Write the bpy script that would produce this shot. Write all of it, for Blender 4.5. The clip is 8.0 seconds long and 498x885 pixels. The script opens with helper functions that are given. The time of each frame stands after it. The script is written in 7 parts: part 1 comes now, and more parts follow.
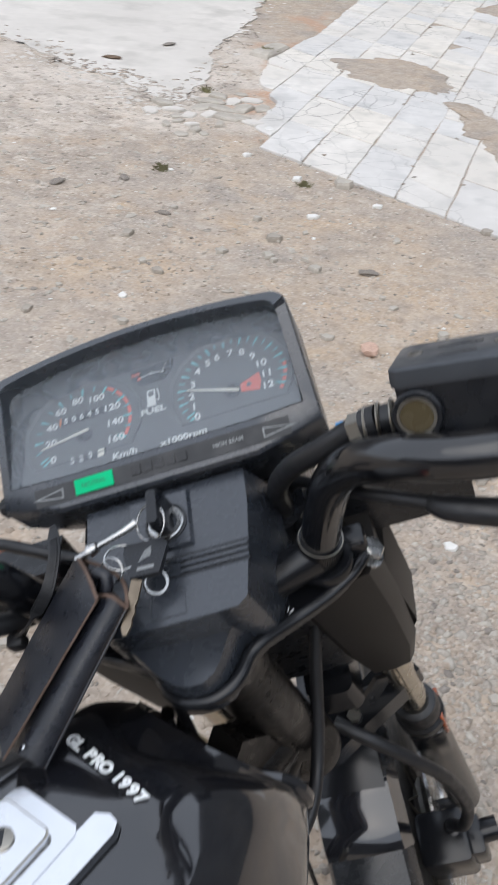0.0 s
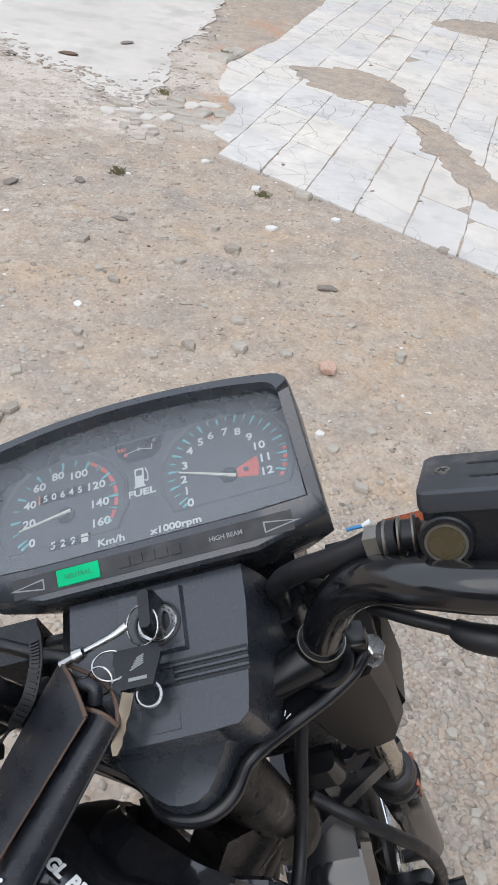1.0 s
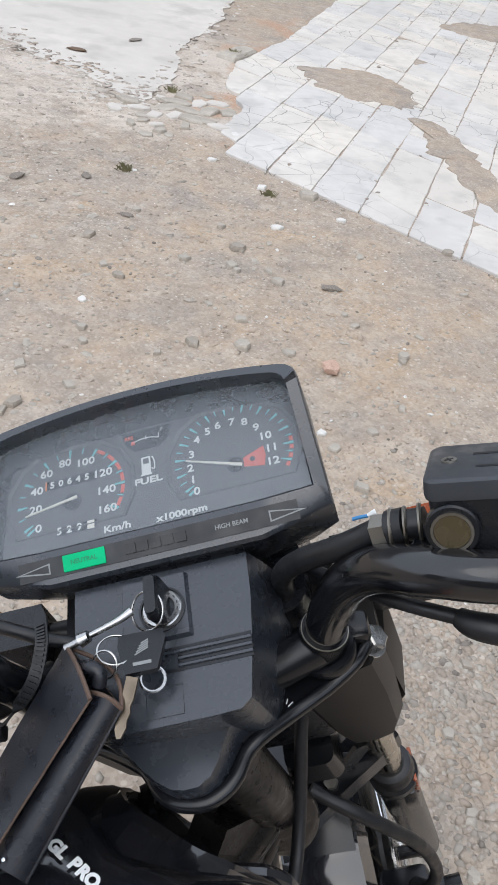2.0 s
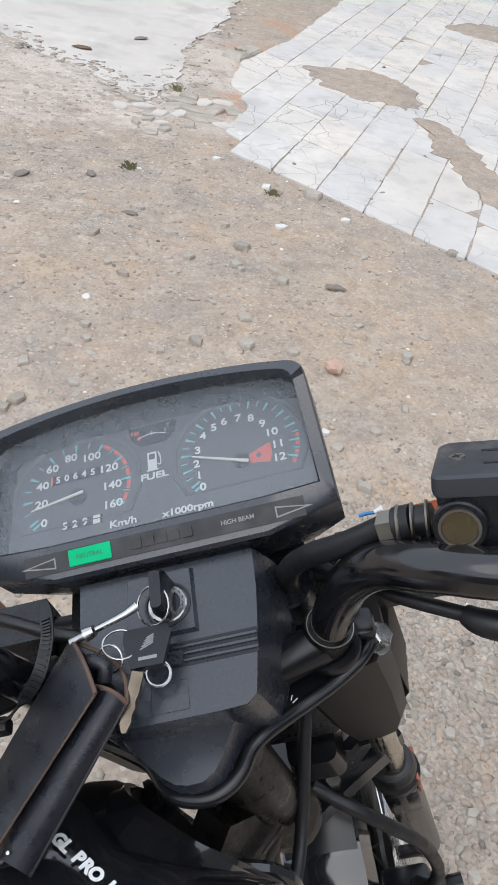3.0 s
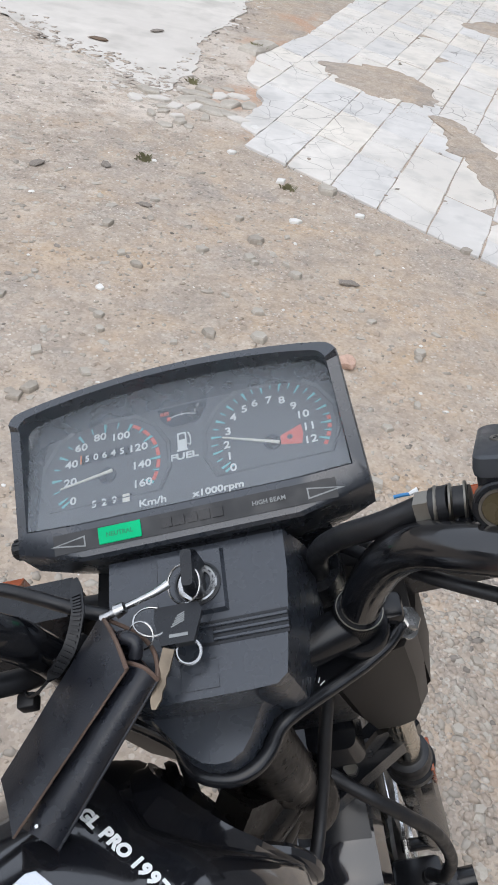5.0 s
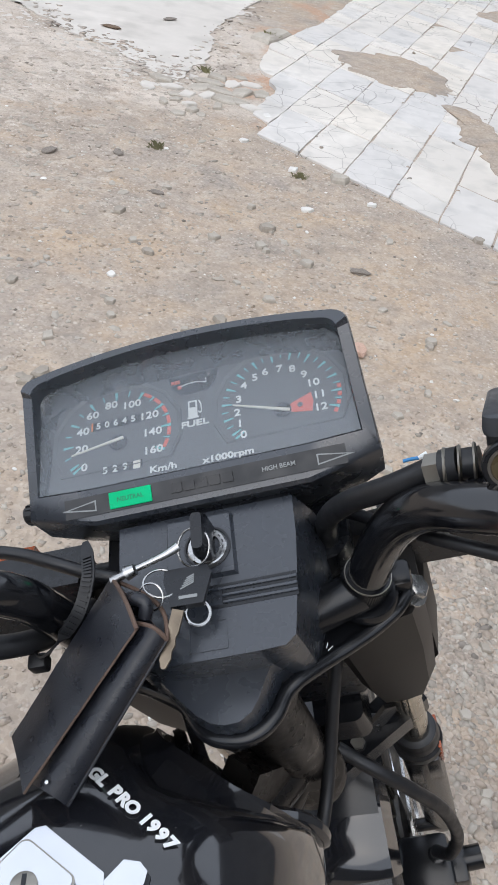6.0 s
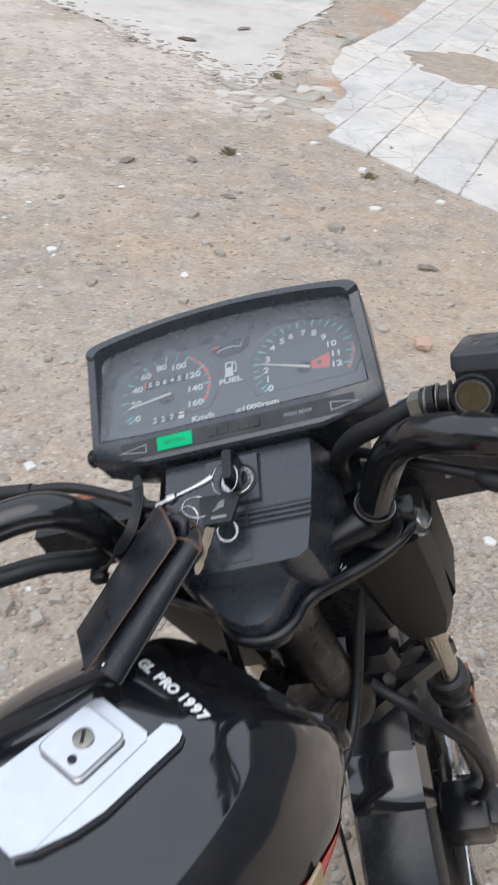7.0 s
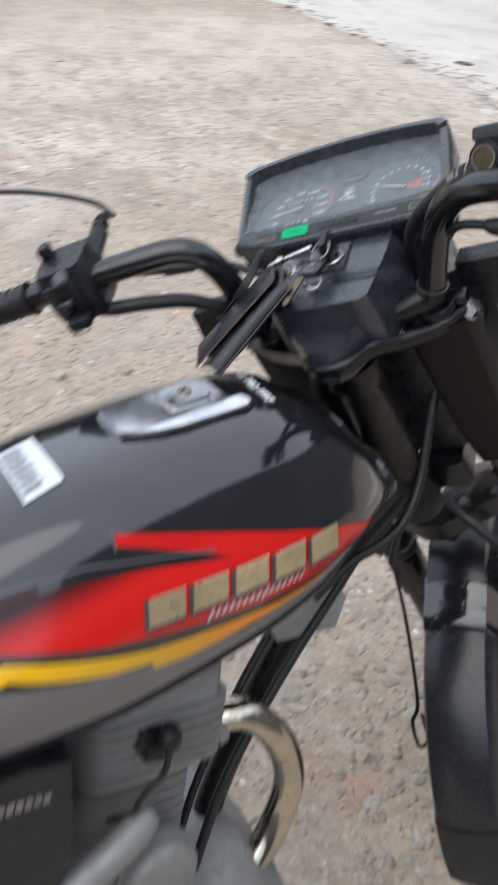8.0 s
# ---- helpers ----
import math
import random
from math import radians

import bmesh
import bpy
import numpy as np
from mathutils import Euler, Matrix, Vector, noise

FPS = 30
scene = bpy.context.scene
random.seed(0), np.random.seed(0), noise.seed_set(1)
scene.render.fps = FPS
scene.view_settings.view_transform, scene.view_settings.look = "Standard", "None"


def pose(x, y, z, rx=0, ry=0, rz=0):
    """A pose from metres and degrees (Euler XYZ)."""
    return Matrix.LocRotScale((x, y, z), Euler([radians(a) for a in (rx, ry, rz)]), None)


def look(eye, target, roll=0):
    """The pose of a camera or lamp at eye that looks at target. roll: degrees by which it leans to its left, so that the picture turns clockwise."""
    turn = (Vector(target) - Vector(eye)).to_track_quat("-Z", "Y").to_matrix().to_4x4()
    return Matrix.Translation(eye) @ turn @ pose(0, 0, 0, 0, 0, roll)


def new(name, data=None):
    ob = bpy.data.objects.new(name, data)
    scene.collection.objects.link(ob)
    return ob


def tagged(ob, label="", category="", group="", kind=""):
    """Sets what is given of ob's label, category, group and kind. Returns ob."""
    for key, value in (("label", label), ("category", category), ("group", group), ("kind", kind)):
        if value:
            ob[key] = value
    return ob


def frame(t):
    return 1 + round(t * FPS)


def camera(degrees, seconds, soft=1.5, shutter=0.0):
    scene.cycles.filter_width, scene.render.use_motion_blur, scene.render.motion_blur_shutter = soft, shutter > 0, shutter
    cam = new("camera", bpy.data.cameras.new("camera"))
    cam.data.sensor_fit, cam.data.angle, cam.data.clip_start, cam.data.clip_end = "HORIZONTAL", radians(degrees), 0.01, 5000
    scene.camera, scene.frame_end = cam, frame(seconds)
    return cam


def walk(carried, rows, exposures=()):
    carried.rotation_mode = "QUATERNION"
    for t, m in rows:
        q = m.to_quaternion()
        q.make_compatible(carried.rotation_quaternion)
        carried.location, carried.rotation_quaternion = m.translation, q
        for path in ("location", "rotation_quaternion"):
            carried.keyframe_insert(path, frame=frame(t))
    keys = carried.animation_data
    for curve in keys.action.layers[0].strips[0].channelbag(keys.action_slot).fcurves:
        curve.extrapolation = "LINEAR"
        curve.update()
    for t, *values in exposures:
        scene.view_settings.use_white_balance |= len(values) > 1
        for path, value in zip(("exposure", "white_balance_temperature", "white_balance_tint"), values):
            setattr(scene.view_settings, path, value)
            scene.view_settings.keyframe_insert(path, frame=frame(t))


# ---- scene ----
cam = camera(32.8, 8.0, soft=1.5, shutter=0.5)
PATH = [
    (0, (0.08, 0.047, 1.425), (0.037, 1.619, 0.189), 5.9),
    (0.5, (0.049, 0.101, 1.444), (0.135, 1.68, 0.218), 8.9),
    (1, (0.037, 0.11, 1.446), (0.124, 1.688, 0.22), 10.1),
    (1.5, (0.035, 0.106, 1.444), (0.121, 1.684, 0.218), 10.8),
    (3, (0.031, 0.101, 1.44), (0.113, 1.678, 0.213), 11.5),
    (3.5, (0.031, 0.102, 1.437), (0.111, 1.678, 0.208), 11.7),
    (4, (0.029, 0.101, 1.435), (0.109, 1.675, 0.204), 12.0),
    (4.5, (0.015, 0.098, 1.434), (0.091, 1.673, 0.203), 12.2),
    (6, (0.019, 0.082, 1.417), (0.07, 1.641, 0.164), 12.4),
    (6.5, (0.018, 0.057, 1.427), (0.014, 1.61, 0.168), 10.8),
    (7, (0.066, -0.014, 1.453), (-0.072, 1.525, 0.184), 7.7),
    (7.3, (0.092, -0.06, 1.445), (-0.169, 1.463, 0.177), 5.6),
    (7.5, (0.13, -0.11, 1.429), (-0.227, 1.405, 0.172), 4.1),
    (7.6, (0.155, -0.136, 1.422), (-0.265, 1.363, 0.167), 3.7),
    (7.8, (0.217, -0.202, 1.409), (-0.325, 1.274, 0.172), 4.0),
    (8, (0.295, -0.277, 1.406), (-0.39, 1.132, 0.163), 3.6),
]
walk(cam, [(t, look(eye, target, roll)) for t, eye, target, roll in PATH], exposures=[(0.0, 0.49), (6.5, 0.49), (7.2, 0.48), (8.0, 0.62)])

# ---- daylight: bright overcast ----
world = bpy.data.worlds.new("sky")
scene.world = world
world.use_nodes = True
wn = world.node_tree.nodes
sky = wn.new("ShaderNodeTexSky")
sky.sky_type = "NISHITA"
sky.sun_disc = False
sky.sun_elevation = radians(58)
sky.sun_rotation = radians(200)
sky.air_density, sky.dust_density, sky.ozone_density = 1.0, 3.0, 1.0
wn["Background"].inputs["Strength"].default_value = 0.15
cloud = wn.new("ShaderNodeMix")  # an even cover of cloud over the clear sky
cloud.data_type = "RGBA"
cloud.inputs["Factor"].default_value = 0.85
cloud.inputs["B"].default_value = (6.40, 6.95, 7.95, 1)
world.node_tree.links.new(sky.outputs["Color"], cloud.inputs["A"])
world.node_tree.links.new(cloud.outputs["Result"], wn["Background"].inputs["Color"])
sun = new("sun", bpy.data.lights.new("sun", "SUN"))
sun.data.energy, sun.data.angle, sun.data.color = 0.7, radians(60), (1.0, 0.96, 0.90)
SUN_ELEVATION, SUN_AZIMUTH = radians(58), radians(200)
sun.matrix_world = look((0, 0, 0), (-math.cos(SUN_ELEVATION) * math.sin(SUN_AZIMUTH), -math.cos(SUN_ELEVATION) * math.cos(SUN_AZIMUTH), -math.sin(SUN_ELEVATION))) 


# ---- materials ----
def material(name, base, rough=0.5, metal=0.0, coat=0.0, spread=0.15, grain=40.0, relief=0.05, bump_scale=400.0,
             dust=0.0, dust_colour=(0.30, 0.26, 0.21), specular=0.5, rough_spread=0.12, coords="Object", emit=None, flecks=0.0):
    """A surface with colour variation at two scales, fine relief and a little dust."""
    m = bpy.data.materials.new(name)
    m.use_nodes = True
    nodes, links = m.node_tree.nodes, m.node_tree.links
    bsdf = nodes["Principled BSDF"]
    where = nodes.new("ShaderNodeTexCoord").outputs[coords]

    def noisy(scale, detail=4.0):
        n = nodes.new("ShaderNodeTexNoise")
        n.inputs["Scale"].default_value, n.inputs["Detail"].default_value = scale, detail
        links.new(where, n.inputs["Vector"])
        return n.outputs["Fac"]

    def span(value, low, high, a=0.35, b=0.65):
        r = nodes.new("ShaderNodeMapRange")
        r.inputs["From Min"].default_value, r.inputs["From Max"].default_value = a, b
        r.inputs["To Min"].default_value, r.inputs["To Max"].default_value = low, high
        links.new(value, r.inputs["Value"])
        return r.outputs["Result"]

    def blend(kind, fac, a, b):
        x = nodes.new("ShaderNodeMix")
        x.data_type, x.blend_type = "RGBA", kind
        for socket, value in ((x.inputs["Factor"], fac), (x.inputs["A"], a), (x.inputs["B"], b)):
            if isinstance(value, (int, float)):
                socket.default_value = value
            elif isinstance(value, tuple):
                socket.default_value = (*value[:3], 1)
            else:
                links.new(value, socket)
        return x.outputs["Result"]

    large, small = noisy(grain * 0.2), noisy(grain * 2.0, 6.0)
    colour = blend("MIX", span(large, 0, 1), tuple(c * (1 - spread) for c in base), tuple(c * (1 + spread) for c in base))
    colour = blend("MIX", span(small, 0, 0.6), colour, tuple(c * (1 - spread * 0.8) for c in base))
    roughness = span(small, max(rough - rough_spread, 0.02), min(rough + rough_spread, 1))
    if dust:
        settle = span(noisy(grain * 0.7, 8.0), 0, dust, 0.5, 0.75)
        colour = blend("MIX", settle, colour, dust_colour)
    if flecks:  # sparse pale specks of dust and small nicks
        spots, pick = nodes.new("ShaderNodeTexVoronoi"), nodes.new("ShaderNodeRGBToBW")
        spots.inputs["Scale"].default_value = 150.0
        links.new(where, spots.inputs["Vector"])
        links.new(spots.outputs["Color"], pick.inputs[0])
        both = nodes.new("ShaderNodeMath")
        both.operation = "MULTIPLY"
        links.new(span(spots.outputs["Distance"], flecks, 0.0, 0.03, 0.085), both.inputs[0])
        links.new(span(pick.outputs[0], 0, 1, 0.74, 0.80), both.inputs[1])
        colour = blend("MIX", both.outputs[0], colour, (0.22, 0.21, 0.20))
    links.new(colour, bsdf.inputs["Base Color"])
    links.new(roughness, bsdf.inputs["Roughness"])
    bsdf.inputs["Metallic"].default_value = metal
    bsdf.inputs["Coat Weight"].default_value = coat
    bsdf.inputs["Coat Roughness"].default_value = 0.06
    bsdf.inputs["Specular IOR Level"].default_value = specular
    if relief:
        bump = nodes.new("ShaderNodeBump")
        bump.inputs["Strength"].default_value, bump.inputs["Distance"].default_value = relief, 0.001
        links.new(noisy(bump_scale, 3.0), bump.inputs["Height"])
        links.new(bump.outputs["Normal"], bsdf.inputs["Normal"])
    if emit:
        bsdf.inputs["Emission Color"].default_value = (*emit[:3], 1)
        bsdf.inputs["Emission Strength"].default_value = emit[3]
    return m


PLASTIC = material("black_plastic", (0.0250, 0.0295, 0.0375), 0.27, specular=0.78, spread=0.05, rough_spread=0.04, relief=0.04, bump_scale=2600, dust=0.012, flecks=0.5)
PLASTIC_GREY = material("worn_grey_plastic", (0.0235, 0.0275, 0.0345), 0.28, specular=0.88, spread=0.05, rough_spread=0.04, relief=0.04, bump_scale=2600, dust=0.012, flecks=0.35)
PLASTIC_DARK = material("jet_black_plastic", (0.0085, 0.0096, 0.0122), 0.31, specular=0.42, relief=0.04, bump_scale=2200, dust=0.02)
PAINT = material("gloss_black_paint", (0.0095, 0.0102, 0.0130), 0.12, coat=1.0, specular=0.45, spread=0.2, relief=0.02, bump_scale=60, rough_spread=0.05, dust=0.03, flecks=0.35)
PAINT.node_tree.nodes["Principled BSDF"].inputs["Coat IOR"].default_value = 1.50  # thick polished lacquer
BAR_PAINT = material("black_bar_paint", (0.0050, 0.0054, 0.0070), 0.15, coat=0.0, specular=0.75, relief=0.008, bump_scale=150, dust=0.03, flecks=0.35)
CAST = material("black_cast_metal", (0.0062, 0.0068, 0.0085), 0.24, specular=0.45, relief=0.0, dust=0.0, spread=0.05, rough_spread=0.0, flecks=0.5)
FRAME_PAINT = material("dusty_frame_paint", (0.0085, 0.0075, 0.0070), 0.34, specular=0.35, relief=0.05, bump_scale=250, dust=0.05, dust_colour=(0.08, 0.065, 0.05))
COVER = material("dusty_fork_cover_plastic", (0.0105, 0.0090, 0.0080), 0.42, specular=0.18, relief=0.0, dust=0.0, spread=0.02, rough_spread=0.0)
RUBBER = material("black_rubber", (0.0085, 0.0090, 0.0108), 0.46, relief=0.08, bump_scale=900, dust=0.015)
FENDER = material("faded_black_fender", (0.0115, 0.0132, 0.0158), 0.27, relief=0.0, dust=0.03, spread=0.06, rough_spread=0.03, flecks=0.5)
LEATHER = material("black_leather", (0.0100, 0.0112, 0.0155), 0.34, relief=0.22, bump_scale=900, dust=0.015, dust_colour=(0.06, 0.045, 0.04), flecks=0.35)
LEATHER_EDGE = material("raw_brown_leather_edge", (0.115, 0.072, 0.052), 0.75, relief=0.6, bump_scale=900, spread=0.35)
ALUMINIUM = material("brushed_aluminium", (0.70, 0.71, 0.73), 0.19, 1.0, relief=0.02, bump_scale=300, spread=0.05, rough_spread=0.04, flecks=0.4)
STEEL = material("bright_steel", (0.72, 0.72, 0.72), 0.16, 1.0, relief=0.05, bump_scale=900, spread=0.1)
DULL_STEEL = material("tarnished_steel", (0.36, 0.34, 0.30), 0.40, 1.0, relief=0.2, bump_scale=700, spread=0.25, dust=0.2)
BRASS = material("worn_brass_key", (0.17, 0.142, 0.110), 0.45, 1.0, relief=0.15, bump_scale=900, spread=0.25)
GOLD = material("worn_gold_badge", (0.60, 0.49, 0.30), 0.38, 0.75, relief=0.15, bump_scale=500, spread=0.3)
WORN_INK = material("worn_silver_ink", (0.20, 0.185, 0.175), 0.5, relief=0.2, bump_scale=900, spread=0.4)
SILVER_INK = material("silver_ink", (0.62, 0.62, 0.62), 0.4, relief=0.0, spread=0.05)
CHROME_PIPE = material("stained_chrome_pipe", (0.55, 0.50, 0.41), 0.16, 1.0, relief=0.05, bump_scale=120, spread=0.25)
ENGINE = material("weathered_cast_aluminium", (0.27, 0.27, 0.265), 0.55, 0.35, relief=0.5, bump_scale=320, spread=0.2, dust=0.35, dust_colour=(0.24, 0.22, 0.19))
# dial greys raised to carry part of the glass's pale haze
DIAL = material("dial_card", (0.088, 0.094, 0.102), 0.6, relief=0.0, spread=0.02)
DIAL_RAISED = material("dial_surround", (0.108, 0.114, 0.122), 0.55, relief=0.0, spread=0.03)
WHITE_INK = material("white_ink", (0.72, 0.74, 0.74), 0.6, relief=0.0, spread=0.03)
CYAN_INK = material("cyan_ink", (0.16, 0.50, 0.52), 0.6, relief=0.0, spread=0.05)
RED_INK = material("red_ink", (0.72, 0.14, 0.10), 0.6, relief=0.0, spread=0.05)
ORANGE_INK = material("orange_ink", (0.80, 0.22, 0.04), 0.6, relief=0.0, spread=0.05)
GREY_INK = material("grey_ink", (0.22, 0.23, 0.23), 0.6, relief=0.0, spread=0.05)
NEEDLE = material("cream_needle", (0.78, 0.76, 0.68), 0.5, relief=0.0, spread=0.03)
STRIP = material("smoked_indicator_strip", (0.018, 0.019, 0.021), 0.5, relief=0.05, spread=0.1)
GREEN_LAMP = material("lit_green_lamp", (0.0, 0.22, 0.10), 0.35, relief=0.0, specular=0.1, emit=(0.0, 0.60, 0.24, 0.30))
GREEN_TEXT = material("dark_green_ink", (0.0, 0.10, 0.05), 0.5, relief=0.0, emit=(0.0, 0.30, 0.12, 0.3))
AMBER = material("amber_lens", (0.30, 0.060, 0.015), 0.25, relief=0.1, bump_scale=300, spread=0.15, coat=0.3)
RED_DECAL = material("red_decal", (0.62, 0.012, 0.010), 0.16, coat=0.15, relief=0.0, spread=0.08, rough_spread=0.0, specular=0.4)
MAROON = material("maroon_decal", (0.035, 0.006, 0.008), 0.16, coat=0.15, relief=0.0, spread=0.2, rough_spread=0.0, specular=0.4)
GREY_DECAL = material("grey_decal", (0.165, 0.155, 0.152), 0.24, coat=0.15, relief=0.0, spread=0.03, rough_spread=0.0, specular=0.4)
PALE_DECAL = material("pale_grey_decal", (0.11, 0.115, 0.125), 0.22, coat=0.15, relief=0.0, spread=0.05, rough_spread=0.0, specular=0.4)
PAPER = material("white_sticker", (0.62, 0.65, 0.68), 0.45, relief=0.0, spread=0.06)
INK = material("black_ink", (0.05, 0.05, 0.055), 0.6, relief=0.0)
GLASS_AMBER = material("fluid_window", (0.085, 0.066, 0.033), 0.30, relief=0.0, coat=0.1, spread=0.3)
ROTOR = material("brake_rotor_steel", (0.62, 0.62, 0.62), 0.22, 1.0, relief=0.1, bump_scale=800, spread=0.1)
TYRE = material("tyre_rubber", (0.022, 0.021, 0.020), 0.75, relief=0.4, bump_scale=250, dust=0.3)
BLUE_TAPE = material("blue_tape", (0.03, 0.22, 0.50), 0.4, relief=0.0)

RING_STEEL = material("worn_ring_steel", (0.50, 0.50, 0.49), 0.24, 1.0, relief=0.0, spread=0.15)
LID = material("matt_grey_lid", (0.036, 0.040, 0.046), 0.42, relief=0.05, bump_scale=1500, spread=0.08)
DARK_LINE = material("dark_grey_decal", (0.045, 0.040, 0.040), 0.24, coat=0.15, relief=0.0, spread=0.05, rough_spread=0.0, specular=0.4)
BARK = material("dry_leaf_litter", (0.16, 0.11, 0.075), 0.9, relief=0.3, spread=0.3)


def faded(name, near, far, ky, kz, start, width, rough=0.16, coat=0.15):
    """A printed film that fades from one colour to another across the tank's side."""
    m = material(name, near, rough, coat=coat, relief=0.0, spread=0.04, rough_spread=0.0, specular=0.4)
    nodes, links = m.node_tree.nodes, m.node_tree.links
    bsdf = nodes["Principled BSDF"]
    base = bsdf.inputs["Base Color"].links[0].from_socket
    dot, ramp, mix = nodes.new("ShaderNodeVectorMath"), nodes.new("ShaderNodeMapRange"), nodes.new("ShaderNodeMix")
    dot.operation = "DOT_PRODUCT"
    dot.inputs[1].default_value = (0, ky, kz)
    ramp.interpolation_type = "SMOOTHSTEP"
    ramp.inputs["From Min"].default_value, ramp.inputs["From Max"].default_value = start, start + width
    mix.data_type = "RGBA"
    links.new(nodes.new("ShaderNodeTexCoord").outputs["Object"], dot.inputs[0])
    links.new(dot.outputs["Value"], ramp.inputs["Value"])
    links.new(ramp.outputs["Result"], mix.inputs["Factor"])
    links.new(base, mix.inputs["A"])
    mix.inputs["B"].default_value = (*far, 1)
    links.new(mix.outputs["Result"], bsdf.inputs["Base Color"])
    return m


RED_FADE = faded("red_to_black_decal", (0.62, 0.012, 0.010), (0.012, 0.003, 0.004), -0.17, 1.0, 0.868, 0.030)
YELLOW_FADE = faded("yellow_to_orange_decal", (0.82, 0.47, 0.008), (0.90, 0.29, 0.004), 1.0, 0.0, 0.095, 0.10, 0.18, 0.15)


def clear_glass(name, tint):
    m = bpy.data.materials.new(name)
    m.use_nodes = True
    nodes, links = m.node_tree.nodes, m.node_tree.links
    nodes.remove(nodes["Principled BSDF"])
    see, shine, mix, rim = (nodes.new(k) for k in ("ShaderNodeBsdfTransparent", "ShaderNodeBsdfGlossy", "ShaderNodeMixShader", "ShaderNodeFresnel"))
    see.inputs["Color"].default_value = (*tint, 1)
    shine.inputs["Roughness"].default_value = 0.30
    rim.inputs["IOR"].default_value = 1.5
    haze, film = nodes.new("ShaderNodeBsdfDiffuse"), nodes.new("ShaderNodeMixShader")  # a thin film of dust on the glass, made bluish and stronger to paint in the sky's reflected haze
    haze.inputs["Color"].default_value = (0.47, 0.52, 0.58, 1)
    film.inputs[0].default_value = 0.19
    links.new(rim.outputs[0], mix.inputs[0])
    links.new(see.outputs[0], mix.inputs[1])
    links.new(shine.outputs[0], mix.inputs[2])
    links.new(mix.outputs[0], film.inputs[1])
    links.new(haze.outputs[0], film.inputs[2])
    links.new(film.outputs[0], nodes["Material Output"].inputs["Surface"])
    return m


GLASS = clear_glass("instrument_glass", (0.93, 0.95, 0.95))


# ---- mesh helpers ----
def part(name, bm, mat, parent, label="", m=None, smooth=True):
    """Links a bmesh as one mesh object under a thing or a part."""
    me = bpy.data.meshes.new(name)
    bmesh.ops.recalc_face_normals(bm, faces=bm.faces)
    bm.to_mesh(me)
    bm.free()
    for x in (mat if isinstance(mat, (list, tuple)) else (mat,)):
        me.materials.append(x)
    ob = new(name, me)
    ob.parent = parent
    if m is not None:
        ob.matrix_basis = m
    if smooth:
        me.shade_smooth()
        me.set_sharp_from_angle(angle=radians(38))
    if label:
        ob["label"] = label
    return ob


def join(*bms):
    out = bmesh.new()
    for b in bms:
        me = bpy.data.meshes.new("tmp")
        b.to_mesh(me)
        b.free()
        out.from_mesh(me)
        bpy.data.meshes.remove(me)
    return out


def moved(bm, m):
    bmesh.ops.transform(bm, matrix=m, verts=bm.verts)
    return bm


def rounded(bm, width, segments=2, angle=30):
    edges = [e for e in bm.edges if len(e.link_faces) == 2 and e.calc_face_angle(0) > radians(angle)]
    bmesh.ops.bevel(bm, geom=edges, offset=width, segments=segments, affect="EDGES", profile=0.5, clamp_overlap=True)
    return bm


def box(x0, x1, y0, y1, z0, z1, bevel=0.0, segments=2):
    bm = bmesh.new()
    bmesh.ops.create_cube(bm, size=1)
    bmesh.ops.transform(bm, matrix=Matrix.Translation(((x0 + x1) / 2, (y0 + y1) / 2, (z0 + z1) / 2)) @ Matrix.Diagonal((x1 - x0, y1 - y0, z1 - z0, 1)), verts=bm.verts)
    return rounded(bm, bevel, segments) if bevel else bm


def loft(rings, cap=True, closed=True):
    """Skin through rings of equal length."""
    bm = bmesh.new()
    grid = [[bm.verts.new(p) for p in ring] for ring in rings]
    n = len(grid[0])
    for a, b in zip(grid, grid[1:]):
        for i in range(n if closed else n - 1):
            j = (i + 1) % n
            bm.faces.new((a[i], a[j], b[j], b[i]))
    if cap:
        bm.faces.new(grid[0])
        bm.faces.new(grid[-1])
    return bm


def catmull(keys, t):
    """Smooth value through evenly numbered keys (numbers or tuples)."""
    keys = [np.array(k, float) for k in keys]
    t = min(max(t, 0), len(keys) - 1 - 1e-9)
    i = int(t)
    f = t - i
    p = [keys[min(max(i + k, 0), len(keys) - 1)] for k in (-1, 0, 1, 2)]
    return 0.5 * (2 * p[1] + (p[2] - p[0]) * f + (2 * p[0] - 5 * p[1] + 4 * p[2] - p[3]) * f * f + (3 * p[1] - p[0] - 3 * p[2] + p[3]) * f ** 3)


def curve_points(points, per=6):
    n = (len(points) - 1) * per
    return [Vector(catmull(points, k / per)) for k in range(n + 1)]


def tube(points, radius, seg=12, per=6, straight=False, caps=True):
    """A round tube along a smooth line; radius may be a list, one a point."""
    line = [Vector(p) for p in points] if straight else curve_points(points, per)
    radii = [radius] * len(line) if isinstance(radius, (int, float)) else [float(catmull(radius, k * (len(points) - 1) / (len(line) - 1))) for k in range(len(line))]
    rings, side = [], None
    for k, p in enumerate(line):
        way = (line[min(k + 1, len(line) - 1)] - line[max(k - 1, 0)]).normalized()
        if side is None:
            side = way.orthogonal().normalized()
        side = (side - way * side.dot(way)).normalized()
        up = way.cross(side)
        rings.append([p + (side * math.cos(a) + up * math.sin(a)) * radii[k] for a in (2 * math.pi * i / seg for i in range(seg))])
    return loft(rings, caps)


def lathe(profile, seg=24, m=None):
    """Turns (radius, height) pairs about z."""
    rings = [[Vector((r * math.cos(a), r * math.sin(a), h)) for a in (2 * math.pi * i / seg for i in range(seg))] for r, h in profile]
    bm = loft(rings)
    return moved(bm, m) if m is not None else bm


